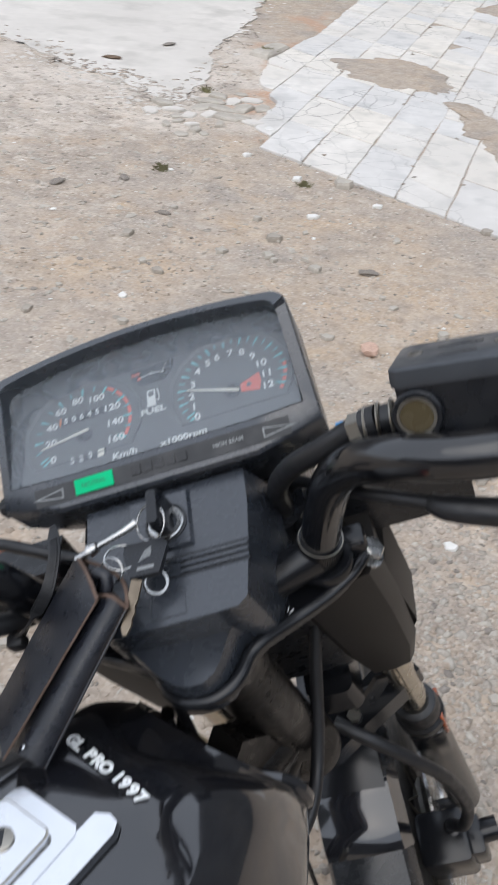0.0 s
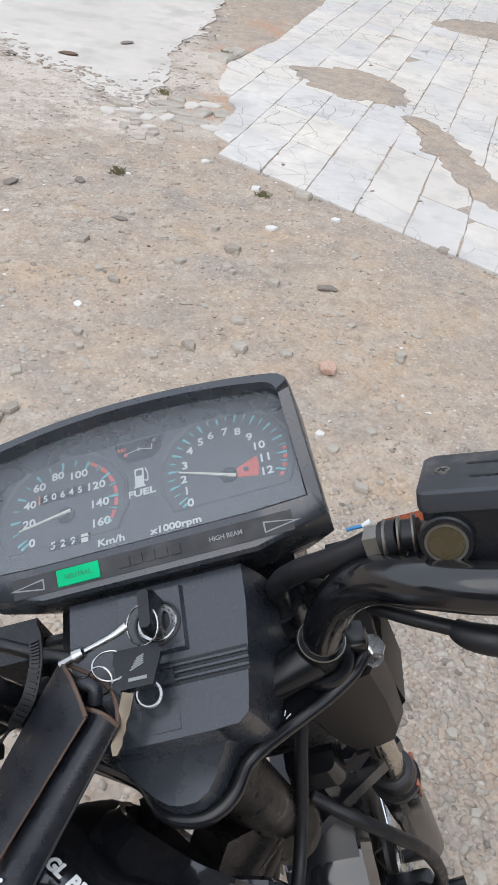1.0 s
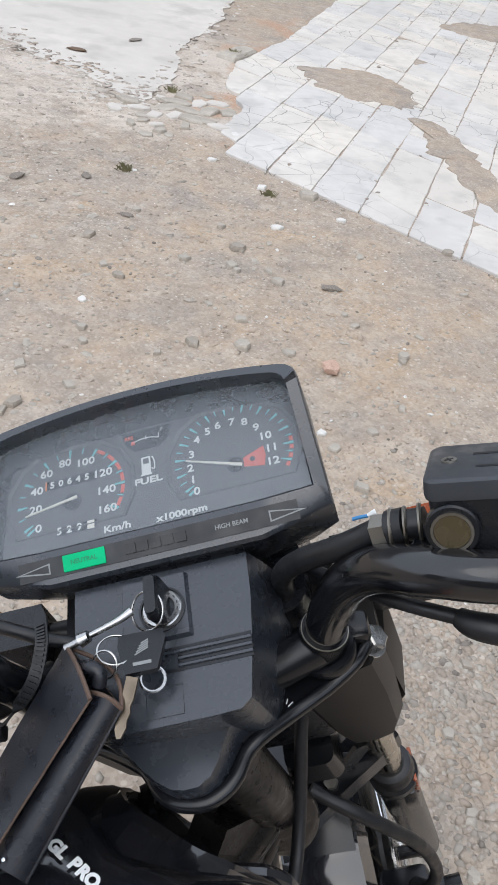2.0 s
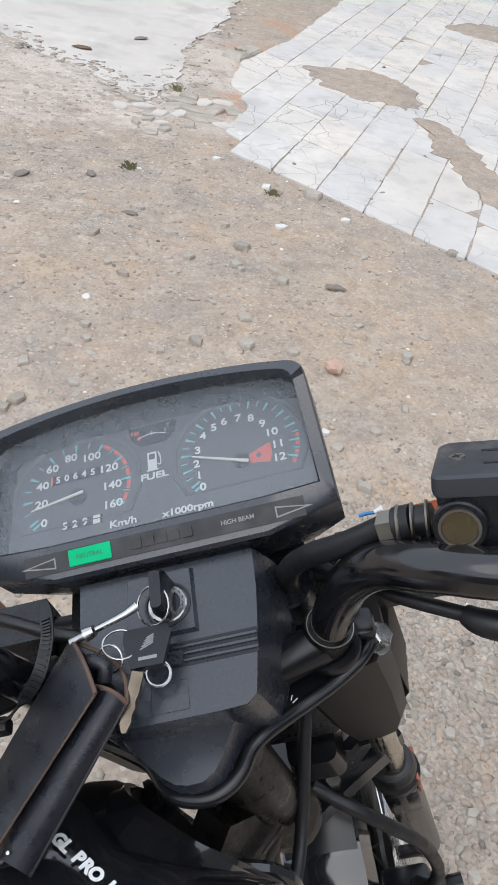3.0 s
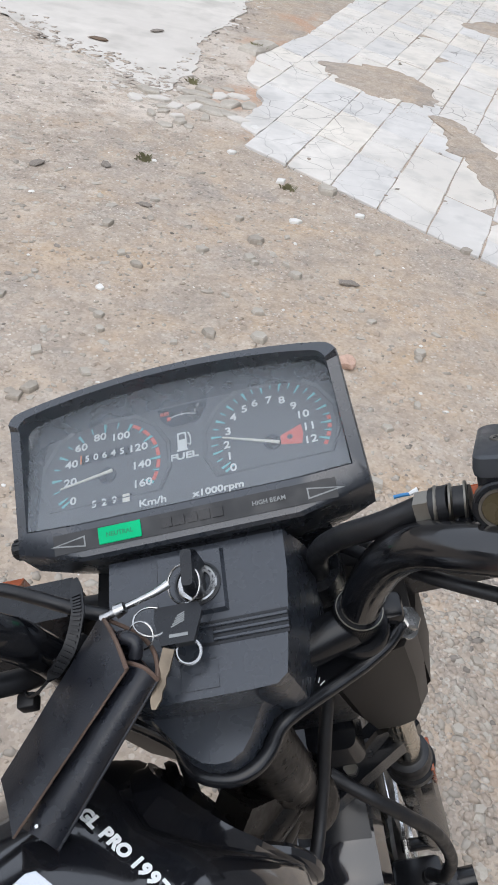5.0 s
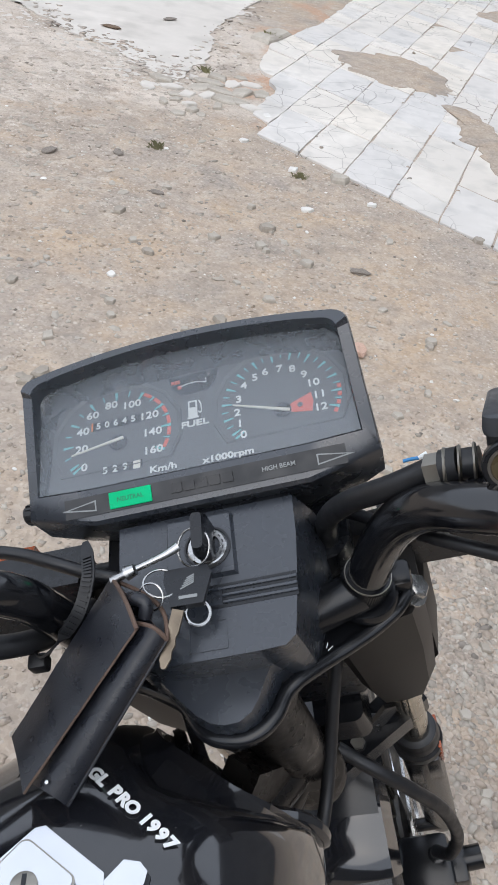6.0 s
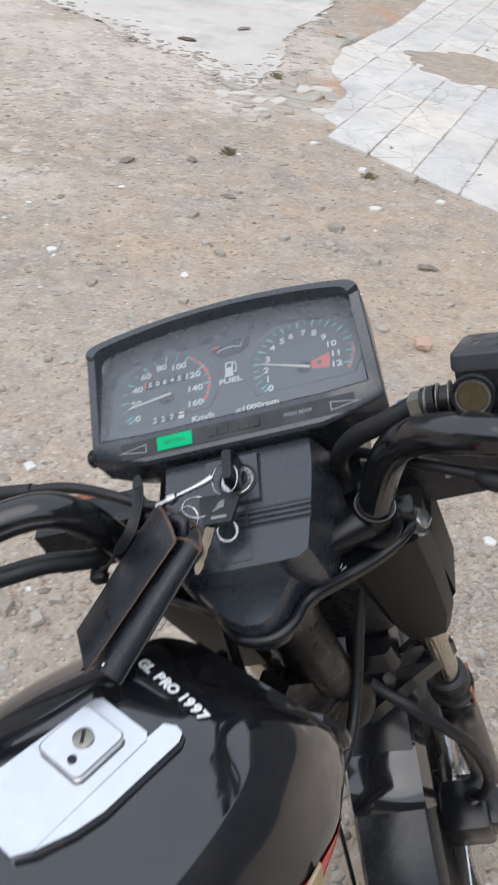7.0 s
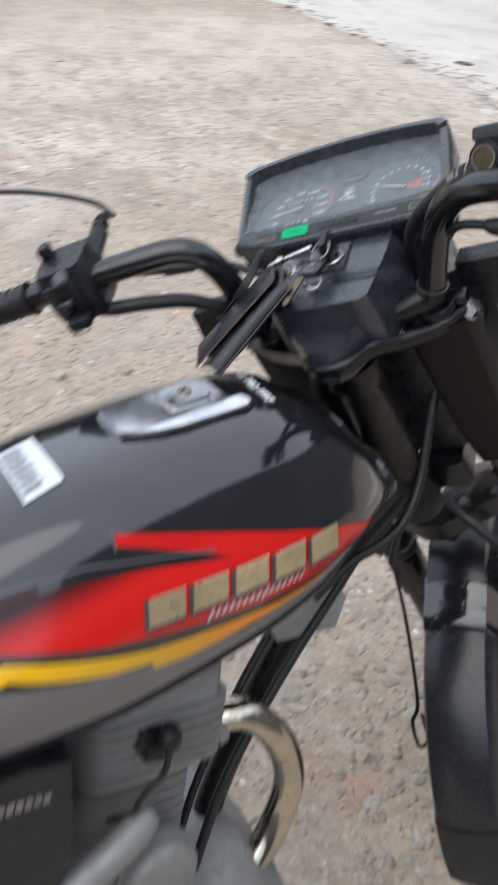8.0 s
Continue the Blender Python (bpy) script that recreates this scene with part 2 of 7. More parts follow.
def torus(major, minor, m, seg=28, ring=8):
    rings = [[Vector(((major + minor * math.cos(b)) * math.cos(a), (major + minor * math.cos(b)) * math.sin(a), minor * math.sin(b)))
              for b in (2 * math.pi * j / ring for j in range(ring))] for a in (2 * math.pi * i / seg for i in range(seg))]
    return moved(loft(rings + [rings[0]], cap=False), m)


def prism(outline, z0, z1, bevel=0.0, segments=2):
    """A flat outline given thickness."""
    bm = loft([[Vector((x, y, z)) for x, y in outline] for z in (z0, z1)])
    return rounded(bm, bevel, segments) if bevel else bm


def soften(outline, amount=0.3, rounds=2):
    """Cuts the corners of an outline."""
    pts = [Vector(p) for p in outline]
    for _ in range(rounds):
        pts = [q for a, b in zip(pts, pts[1:] + pts[:1]) for q in (a.lerp(b, amount), a.lerp(b, 1 - amount))]
    return pts


def mirrored(outline):
    """A half outline (x >= 0, from back to front) closed on the other side."""
    return list(outline) + [(-x, *r) for x, *r in reversed(outline) if x > 1e-6]


def rect_ring(cx, cy, hx, hy, z, corner=0.3, n=5):
    """A rounded rectangle, as a ring."""
    r = corner * min(hx, hy)
    out = []
    for sx, sy, a0 in ((1, 1, 0), (-1, 1, 90), (-1, -1, 180), (1, -1, 270)):
        for k in range(n):
            a = radians(a0 + 90 * k / (n - 1))
            out.append(Vector((cx + sx * (hx - r) + r * math.cos(a), cy + sy * (hy - r) + r * math.sin(a), z)))
    return out


def lettering(body, size, m, depth=0.0002, wide=1.0, bold=0.018):
    """Writing in the built-in font, centred, as a mesh."""
    data = bpy.data.curves.new("tmp", "FONT")
    data.body, data.size, data.align_x, data.align_y, data.extrude = body, size, "CENTER", "CENTER", depth
    data.resolution_u = 3
    data.offset = bold * size
    ob = bpy.data.objects.new("tmp", data)
    me = ob.to_mesh()
    bm = bmesh.new()
    bm.from_mesh(me)
    ob.to_mesh_clear()
    bpy.data.objects.remove(ob)
    bpy.data.curves.remove(data)
    return moved(bm, m @ Matrix.Diagonal((wide, 1, 1, 1)))


def thing(name, label, category, m=None, group="", kind=""):
    ob = new(name)
    ob.empty_display_size = 0.05
    if m is not None:
        ob.matrix_basis = m
    return tagged(ob, label, category, group, kind)


# ---- ground ----
def ground_material():
    m = bpy.data.materials.new("dirt_and_gravel")
    m.use_nodes = True
    nodes, links = m.node_tree.nodes, m.node_tree.links
    bsdf = nodes["Principled BSDF"]
    where = nodes.new("ShaderNodeTexCoord").outputs["Object"]

    def noisy(scale, detail=5.0, rough=0.55):
        n = nodes.new("ShaderNodeTexNoise")
        n.inputs["Scale"].default_value, n.inputs["Detail"].default_value, n.inputs["Roughness"].default_value = scale, detail, rough
        links.new(where, n.inputs["Vector"])
        return n.outputs["Fac"]

    def cells(scale):
        v = nodes.new("ShaderNodeTexVoronoi")
        v.inputs["Scale"].default_value = scale
        links.new(where, v.inputs["Vector"])
        return v.outputs["Distance"], v.outputs["Color"]

    def span(value, a, b, low=0.0, high=1.0):
        r = nodes.new("ShaderNodeMapRange")
        for key, x in zip(("From Min", "From Max", "To Min", "To Max"), (a, b, low, high)):
            r.inputs[key].default_value = x
        links.new(value, r.inputs["Value"])
        return r.outputs["Result"]

    def blend(fac, a, b, kind="MIX"):
        x = nodes.new("ShaderNodeMix")
        x.data_type, x.blend_type = "RGBA", kind
        for socket, value in ((x.inputs["Factor"], fac), (x.inputs["A"], a), (x.inputs["B"], b)):
            if isinstance(value, float):
                socket.default_value = value
            elif isinstance(value, tuple):
                socket.default_value = (*value, 1)
            else:
                links.new(value, socket)
        return x.outputs["Result"]

    def times(a, b):
        x = nodes.new("ShaderNodeMath")
        x.operation = "MULTIPLY"
        links.new(a, x.inputs[0])
        links.new(b, x.inputs[1])
        return x.outputs[0]

    bent = nodes.new("ShaderNodeTexNoise")
    bent.inputs["Scale"].default_value, bent.inputs["Detail"].default_value = 2.2, 6.0
    links.new(where, bent.inputs["Vector"])
    push = nodes.new("ShaderNodeVectorMath")
    push.operation = "MULTIPLY_ADD"
    push.inputs[1].default_value, push.inputs[2].default_value = (0.9, 0.9, 0), (-0.45, -0.45, 0)
    links.new(bent.outputs["Color"], push.inputs[0])
    shifted = nodes.new("ShaderNodeVectorMath")
    links.new(where, shifted.inputs[0])
    links.new(push.outputs[0], shifted.inputs[1])

    def stain(spots):
        """A stain of ragged spots (x, y, rx, ry) on the ground."""
        total = None
        for cx, cy, rx, ry in spots:
            off, size = nodes.new("ShaderNodeVectorMath"), nodes.new("ShaderNodeVectorMath")
            off.operation, size.operation = "MULTIPLY_ADD", "LENGTH"
            off.inputs[1].default_value, off.inputs[2].default_value = (1 / rx, 1 / ry, 0), (-cx / rx, -cy / ry, 0)
            links.new(shifted.outputs[0], off.inputs[0])
            links.new(off.outputs[0], size.inputs[0])
            one = span(size.outputs["Value"], 1.25, 0.45)
            if total is not None:
                top = nodes.new("ShaderNodeMath")
                top.operation = "MAXIMUM"
                links.new(total, top.inputs[0])
                links.new(one, top.inputs[1])
                one = top.outputs[0]
            total = one
        return total

    colour = blend(span(noisy(0.9, 6), 0.40, 0.62), (0.345, 0.318, 0.288), (0.365, 0.318, 0.262))
    ochre = stain([(0.25, 2.45, 0.75, 0.35), (-0.55, 2.75, 0.55, 0.22), (0.75, 2.85, 0.55, 0.30), (0.15, 3.30, 0.5, 0.16), (-0.8, 3.3, 0.4, 0.15), (0.35, 1.9, 0.5, 0.2), (0.2, 0.5, 0.5, 0.35), (-0.75, 1.15, 0.6, 0.4)])
    colour = blend(times(ochre, span(noisy(5.0, 6), 0.30, 0.60)), colour, (0.41, 0.328, 0.238))
    colour = blend(span(noisy(2.6, 6), 0.45, 0.62, 0.0, 0.80), colour, (0.275, 0.262, 0.245))
    colour = blend(span(noisy(4.4, 5), 0.50, 0.64, 0.0, 0.75), colour, (0.405, 0.335, 0.262))
    colour = blend(span(noisy(9.0, 5), 0.54, 0.68, 0.0, 0.65), colour, (0.44, 0.42, 0.385))
    colour = blend(span(noisy(34.0, 4, 0.5), 0.50, 0.63, 0.0, 0.42), colour, (0.47, 0.425, 0.37))
    colour = blend(span(noisy(23.0, 4, 0.5), 0.47, 0.36, 0.0, 0.40), colour, (0.245, 0.222, 0.195))
    colour = blend(span(noisy(6.5, 8, 0.62), 0.46, 0.72, 0.0, 0.65), colour, (0.46, 0.405, 0.335))
    colour = blend(span(noisy(17.0, 8, 0.62), 0.50, 0.70, 0.0, 0.50), colour, (0.23, 0.20, 0.17))
    worn = stain([(-2.4, 4.9, 1.6, 0.9), (-0.9, 4.6, 0.55, 0.35), (-3.2, 3.8, 1.4, 0.7), (-1.9, 3.0, 0.9, 0.30), (-0.35, 5.4, 0.3, 0.9), (-0.2, 4.6, 0.35, 0.25), (-2.4, 2.2, 0.8, 0.2), (-1.2, 5.0, 0.8, 0.3), (-2.3, 2.75, 0.45, 0.16), (-1.5, 4.1, 0.6, 0.25), (-0.75, 4.35, 0.4, 0.2), (-2.0, 3.5, 0.5, 0.2)])
    pale = times(span(noisy(2.3, 10, 0.75), 0.42, 0.55), worn)
    colour = blend(span(pale, 0.0, 1.0, 0.0, 0.85), colour, (0.60, 0.575, 0.535))
    colour = blend(span(times(worn, span(noisy(0.8, 3), 0.3, 0.6)), 0.0, 1.0, 0.0, 0.5), colour, (0.46, 0.435, 0.40))
    field = stain([(-2.2, 3.4, 1.7, 1.5), (-1.3, 4.4, 1.0, 0.7)])
    colour = blend(times(field, span(noisy(9.0, 8, 0.66), 0.50, 0.38, 0.0, 0.60)), colour, (0.225, 0.210, 0.190))
    colour = blend(times(field, span(noisy(12.5, 8, 0.68), 0.55, 0.64, 0.0, 0.75)), colour, (0.60, 0.58, 0.54))
    rusty = stain([(-0.22, 5.0, 0.20, 0.14), (-0.10, 5.9, 0.13, 0.5), (0.12, 6.9, 0.12, 0.5), (-0.05, 4.45, 0.16, 0.12), (-0.30, 4.95, 0.18, 0.10), (0.13, 0.52, 0.11, 0.09)])
    colour = blend(times(rusty, span(noisy(7.0, 6), 0.30, 0.52, 0.0, 0.85)), colour, (0.42, 0.285, 0.205))
    d, c = cells(75.0)
    grey = nodes.new("ShaderNodeRGBToBW")
    links.new(c, grey.inputs[0])
    pebble = times(span(d, 0.42, 0.30), span(grey.outputs[0], 0.52, 0.62))
    pebble = times(pebble, span(noisy(3.1, 4), 0.38, 0.60))
    colour = blend(pebble, colour, blend(span(grey.outputs[0], 0.5, 0.8), (0.26, 0.24, 0.22), (0.52, 0.49, 0.45)))
    d2, c2 = cells(120.0)
    grey2 = nodes.new("ShaderNodeRGBToBW")
    links.new(c2, grey2.inputs[0])
    colour = blend(span(grey2.outputs[0], 0.58, 0.78, 0.0, 0.18), colour, (0.54, 0.50, 0.45))
    colour = blend(span(grey2.outputs[0], 0.42, 0.22, 0.0, 0.20), colour, (0.17, 0.15, 0.13))
    d3, c3 = cells(48.0)
    grey3 = nodes.new("ShaderNodeRGBToBW")
    links.new(c3, grey3.inputs[0])
    flake = times(span(d3, 0.36, 0.22), span(grey3.outputs[0], 0.64, 0.70))
    colour = blend(times(flake, span(noisy(1.7, 4), 0.42, 0.56, 0.0, 0.8)), colour, (0.50, 0.475, 0.43))
    colour = blend(1.0, colour, (1.078, 1.0, 0.935), "MULTIPLY")
    links.new(colour, bsdf.inputs["Base Color"])
    bsdf.inputs["Roughness"].default_value = 0.95
    bsdf.inputs["Specular IOR Level"].default_value = 0.2
    height = nodes.new("ShaderNodeMath")
    links.new(span(noisy(26.0, 7, 0.6), 0, 1), height.inputs[0])
    links.new(times(pebble, span(d, 0.42, 0.0, 0, 1.2)), height.inputs[1])
    bump = nodes.new("ShaderNodeBump")
    bump.inputs["Strength"].default_value, bump.inputs["Distance"].default_value = 0.45, 0.012
    links.new(height.outputs[0], bump.inputs["Height"])
    links.new(bump.outputs["Normal"], bsdf.inputs["Normal"])
    return m


DIRT = ground_material()
CONCRETE = material("worn_pale_concrete", (0.59, 0.550, 0.500), 0.9, relief=0.8, bump_scale=45, grain=5, spread=0.08, dust=0.85, dust_colour=(0.43, 0.40, 0.36), specular=0.2)


def paver_material():
    """Pale worn tile with stains and hairline cracks."""
    m = material("pale_grey_paver", (0.66, 0.625, 0.58), 0.85, relief=0.6, bump_scale=70, grain=9, spread=0.08, dust=0.55, dust_colour=(0.40, 0.39, 0.37), specular=0.2)
    nodes, links = m.node_tree.nodes, m.node_tree.links
    bsdf = nodes["Principled BSDF"]
    base = bsdf.inputs["Base Color"].links[0].from_socket
    where = nodes.new("ShaderNodeTexCoord").outputs["Object"]
    bend = nodes.new("ShaderNodeTexNoise")
    bend.inputs["Scale"].default_value = 5.0
    links.new(where, bend.inputs["Vector"])
    mixv = nodes.new("ShaderNodeMix")
    mixv.data_type = "RGBA"
    mixv.inputs["Factor"].default_value = 0.08
    links.new(where, mixv.inputs["A"])
    links.new(bend.outputs["Color"], mixv.inputs["B"])
    crack = nodes.new("ShaderNodeTexVoronoi")
    crack.feature = "DISTANCE_TO_EDGE"
    crack.inputs["Scale"].default_value = 6.5
    links.new(mixv.outputs["Result"], crack.inputs["Vector"])
    thin = nodes.new("ShaderNodeMapRange")
    thin.inputs["From Min"].default_value, thin.inputs["From Max"].default_value = 0.022, 0.004
    links.new(crack.outputs["Distance"], thin.inputs["Value"])
    some = nodes.new("ShaderNodeTexNoise")
    some.inputs["Scale"].default_value = 1.6
    links.new(where, some.inputs["Vector"])
    keep = nodes.new("ShaderNodeMapRange")
    keep.inputs["From Min"].default_value, keep.inputs["From Max"].default_value, keep.inputs["To Max"].default_value = 0.46, 0.60, 0.70
    links.new(some.outputs["Fac"], keep.inputs["Value"])
    both = nodes.new("ShaderNodeMath")
    both.operation = "MULTIPLY"
    links.new(thin.outputs[0], both.inputs[0])
    links.new(keep.outputs[0], both.inputs[1])
    out = nodes.new("ShaderNodeMix")
    out.data_type = "RGBA"
    links.new(both.outputs[0], out.inputs["Factor"])
    links.new(base, out.inputs["A"])
    out.inputs["B"].default_value = (0.20, 0.185, 0.165, 1)
    tone, warm, tint = nodes.new("ShaderNodeObjectInfo"), nodes.new("ShaderNodeMix"), nodes.new("ShaderNodeMix")
    warm.data_type = tint.data_type = "RGBA"
    tint.blend_type = "MULTIPLY"
    tint.inputs["Factor"].default_value = 1.0
    warm.inputs["A"].default_value, warm.inputs["B"].default_value = (0.90, 0.915, 0.94, 1), (1.02, 0.995, 0.95, 1)
    links.new(tone.outputs["Random"], warm.inputs["Factor"])
    links.new(out.outputs["Result"], tint.inputs["A"])
    links.new(warm.outputs["Result"], tint.inputs["B"])
    links.new(tint.outputs["Result"], bsdf.inputs["Base Color"])
    return m


TILE = paver_material()
STONE = material("grey_stone", (0.36, 0.32, 0.27), 0.9, relief=0.5, bump_scale=120, grain=60, spread=0.2, specular=0.2)
STONE_PALE = material("pale_stone", (0.43, 0.39, 0.335), 0.9, relief=0.5, bump_scale=120, grain=60, spread=0.15, specular=0.2)
STONE_WHITE = material("white_stone", (0.68, 0.66, 0.62), 0.85, relief=0.4, bump_scale=120, grain=60, spread=0.1, specular=0.2)
STONE_PINK = material("pink_brick_stone", (0.54, 0.37, 0.29), 0.9, relief=0.5, bump_scale=120, grain=60, spread=0.2, specular=0.2)
STONE_DARK = material("dark_clod", (0.25, 0.22, 0.19), 0.95, relief=0.6, bump_scale=120, grain=60, spread=0.3, specular=0.2)
WEED = material("weed_leaf", (0.20, 0.19, 0.10), 0.7, relief=0.2, spread=0.3)


APRON_EDGE = [(-4.6, 7.35), (-2.97, 6.34), (-2.41, 5.97), (-1.65, 5.50), (-1.33, 5.20), (-1.0, 5.05), (-0.80, 4.80), (-0.62, 4.72), (-0.55, 5.13),
              (-0.56, 5.89), (-0.42, 6.66), (-0.36, 7.65), (-0.2, 9.5), (0.2, 13.0), (-9.0, 13.0), (-9.0, 9.6)]
ALONG, ACROSS = Vector((0.2535, 0.9673)), Vector((0.815, -0.58))
START = Vector((-0.13, 4.17))


def covered(x, y):
    """Whether paving or concrete lies on the ground here."""
    d = Vector((x, y)) - START
    det = ALONG.x * ACROSS.y - ALONG.y * ACROSS.x
    b, a = (d.x * ACROSS.y - d.y * ACROSS.x) / det, (ALONG.x * d.y - ALONG.y * d.x) / det
    if -0.02 < a < 3.0 and -0.02 < b < 7.0 or -0.20 < a < 3.0 and 0.98 < b < 1.6 or -0.48 < a < 3.0 and 1.6 < b < 7.0:
        return True
    if y < 4.7:
        return False
    odd = False
    for (x0, y0), (x1, y1) in zip(APRON_EDGE, APRON_EDGE[1:] + APRON_EDGE[:1]):
        if (y0 > y) != (y1 > y) and x < x0 + (y - y0) / (y1 - y0) * (x1 - x0):
            odd = not odd
    return odd


def lie(x, y):
    """The height of the ground."""
    if covered(x, y):
        return -0.003
    near = math.exp(-((x / 9) ** 2 + ((y - 3) / 10) ** 2))
    v = Vector((x, y, 0))
    return near * (0.014 * noise.noise(v * 1.3) + 0.007 * noise.noise(v * 4.1) + 0.0035 * noise.noise(v * 13.0))


def ground_sheet():
    def steps(lo, hi, step, far):
        inner = list(np.arange(lo, hi + 1e-6, step))
        grow, left, right, s = 1.5, [], [], step
        a, b = lo, hi
        while b < far:
            s *= grow
            a, b = a - s, b + s
            left.append(a)
            right.append(b)
        return left[::-1] + inner + right

    xs, ys = steps(-4.2, 2.6, 0.045, 600), steps(-0.8, 8.2, 0.045, 600)
    verts = [(x, y, lie(x, y)) for y in ys for x in xs]
    n = len(xs)
    faces = [(j * n + i, j * n + i + 1, (j + 1) * n + i + 1, (j + 1) * n + i) for j in range(len(ys) - 1) for i in range(n - 1)]
    me = bpy.data.meshes.new("ground")
    me.from_pydata(verts, [], faces)
    me.materials.append(DIRT)
    me.shade_smooth()
    return tagged(new("ground", me), "dry tan dirt and grey gravel ground of a yard", "ground", kind="structure")


ground = ground_sheet()


def ragged(outline, step=0.05, amount=0.03, seed=0.0):
    """An outline with broken edges."""
    out = []
    for a, b in zip(outline, outline[1:] + outline[:1]):
        a, b = Vector(a), Vector(b)
        n = max(1, int((b - a).length / step))
        side = Vector((-(b - a).y, (b - a).x)).normalized()
        for k in range(n):
            p = a.lerp(b, k / n)
            q = Vector((p.x * 3.1 + seed, p.y * 3.1, seed))
            out.append(p + side * amount * (noise.noise(q) + 0.7 * noise.noise(q * 4.0)) + (b - a).normalized() * amount * 0.4 * noise.noise(q * 5.0))
    return out


def plate(name, outline, z0, z1, mat, parent=None, lip=0.006, smooth=True):
    """A thin broken plate: a full top, a worn lip and sides."""
    bm = bmesh.new()
    mid = sum((Vector(p) for p in outline), Vector((0, 0))) / len(outline)
    rings = []
    for z, inset in ((z0, -lip), (z1 - lip * 0.6, 0), (z1, lip)):
        ring = []
        for p in outline:
            d = Vector(p) - mid
            q = Vector(p) - d.normalized() * inset
            ring.append(bm.verts.new((q.x, q.y, z)))
        rings.append(ring)
    n = len(outline)
    for a, b in zip(rings, rings[1:]):
        for i in range(n):
            bm.faces.new((a[i], a[(i + 1) % n], b[(i + 1) % n], b[i]))
    top = bm.faces.new(rings[-1])
    bmesh.ops.triangulate(bm, faces=[top])
    return part(name, bm, mat, parent, smooth=smooth)


# the old concrete apron, worn thin along its near edge
apron = plate("concrete_apron", ragged(APRON_EDGE, 0.03, 0.055, 2.0), -0.03, 0.0075, CONCRETE, lip=0.0)
tagged(apron, "pale worn concrete slab with a crumbling edge", "concrete slab", kind="structure")

# ---- motorcycle: leans on its stand, front turned to its left ----
LEAN_LEFT, HEADING, RAKE, STEER = 10.75, -31.0, 26.0, 38.5
BIKE = pose(0, 0, 0, 0, 0, HEADING) @ pose(0, 0, 0, 0, -LEAN_LEFT, 0) @ Matrix.Translation((0.014, 0, -0.003))
FRONT = Matrix.Translation((0, 0.375, 1.0)) @ pose(0, 0, 0, RAKE, 0, 0) @ pose(0, 0, 0, 0, 0, STEER)

bike = thing("motorcycle", "black motorcycle with red and yellow tank stripes, parked on dirt", "motorcycle", BIKE)


def fixed(name, bm, mat, label="", parent=None, smooth=True):
    """A part of the frame's side of the bike."""
    return part(name, bm, mat, parent or bike, label, None, smooth)


def front(name, bm, mat, label="", parent=None, smooth=True):
    """A part that turns with the handlebar."""
    return part(name, bm, mat, parent or bike, label, FRONT if parent is None else None, smooth)


def pair(bm):
    """The same shape mirrored to the other side."""
    return moved(bm.copy(), Matrix.Diagonal((-1, 1, 1, 1)))


# instrument panel
def panel_outline(half_low, low_y, chamfer_x, chamfer_y, half_top, top_y, arch, z_low, z_top):
    keys = [(-chamfer_x, low_y, z_low), (chamfer_x, low_y, z_low), (half_low, chamfer_y, z_low + 0.002)]
    out = []
    for k in range(6):
        out.append(Vector(keys[0]).lerp(Vector(keys[1]), k / 6))
    for k in range(3):
        out.append(Vector(keys[1]).lerp(Vector(keys[2]), k / 3))
    corner = Vector((half_top, top_y, z_top))
    for k in range(8):
        out.append(Vector(keys[2]).lerp(corner, k / 8))
    r = 0.0105
    bend = [(r * (1 - math.cos(radians(a))), r * (1 - math.sin(radians(a)))) for a in (8, 30, 55, 80)]
    for dx, dy in bend:
        out.append(corner + Vector((-dx, -dy, 0)))
    for k in range(1, 16):
        u = 1 - 2 * k / 16
        out.append(Vector(((half_top - r) * u, top_y + arch * (1 - u * u) + 0.0006, z_top)))
    for dx, dy in reversed(bend):
        out.append(Vector((-half_top + dx, top_y - dy, z_top)))
    left = Vector((-half_low, chamfer_y, z_low + 0.002))
    for k in range(1, 9):
        out.append(Vector((-half_top, top_y, z_top)).lerp(left, k / 8))
    for k in range(1, 3):
        out.append(left.lerp(Vector(keys[0]), k / 3))
    return [Vector((p.x * (1.03 if p.x > 0 else 1.0), p.y, p.z)) for p in out]


rim = panel_outline(0.1155, 0.0855, 0.070, 0.0965, 0.1115, 0.1850, 0.011, 0.0500, 0.0900)
rim_out = panel_outline(0.1168, 0.0840, 0.071, 0.0955, 0.1125, 0.1865, 0.011, 0.0470, 0.0875)
lip_in = panel_outline(0.1075, 0.1055, 0.072, 0.1062, 0.1045, 0.1805, 0.0108, 0.0575, 0.0893)
well = panel_outline(0.1065, 0.1065, 0.072, 0.1070, 0.1040, 0.1840, 0.0103, 0.0572, 0.0740)
waist = panel_outline(0.1158, 0.0930, 0.072, 0.1010, 0.1130, 0.1885, 0.010, 0.0170, 0.0500)
foot = panel_outline(0.0950, 0.1020, 0.060, 0.1080, 0.0950, 0.1820, 0.006, -0.0100, 0.0050)
shell = loft([foot, waist, rim_out, rim, lip_in, well], cap=False)
shell.faces.new([v for v in list(shell.verts)[:len(foot)]])
panel = front("instrument_panel", shell, PLASTIC_GREY, "black plastic instrument housing with a raised hood")
card = panel_outline(0.1065, 0.1062, 0.072, 0.1068, 0.1040, 0.1925, 0.0095, 0.0460, 0.0460)
front("dial_card", loft([[p - Vector((0, 0, 0.003)) for p in card], card]), DIAL, parent=panel)


def on_dial(x, y, turn=0.0, z=0.0464):
    return pose(x, y, z, 0, 0, turn)


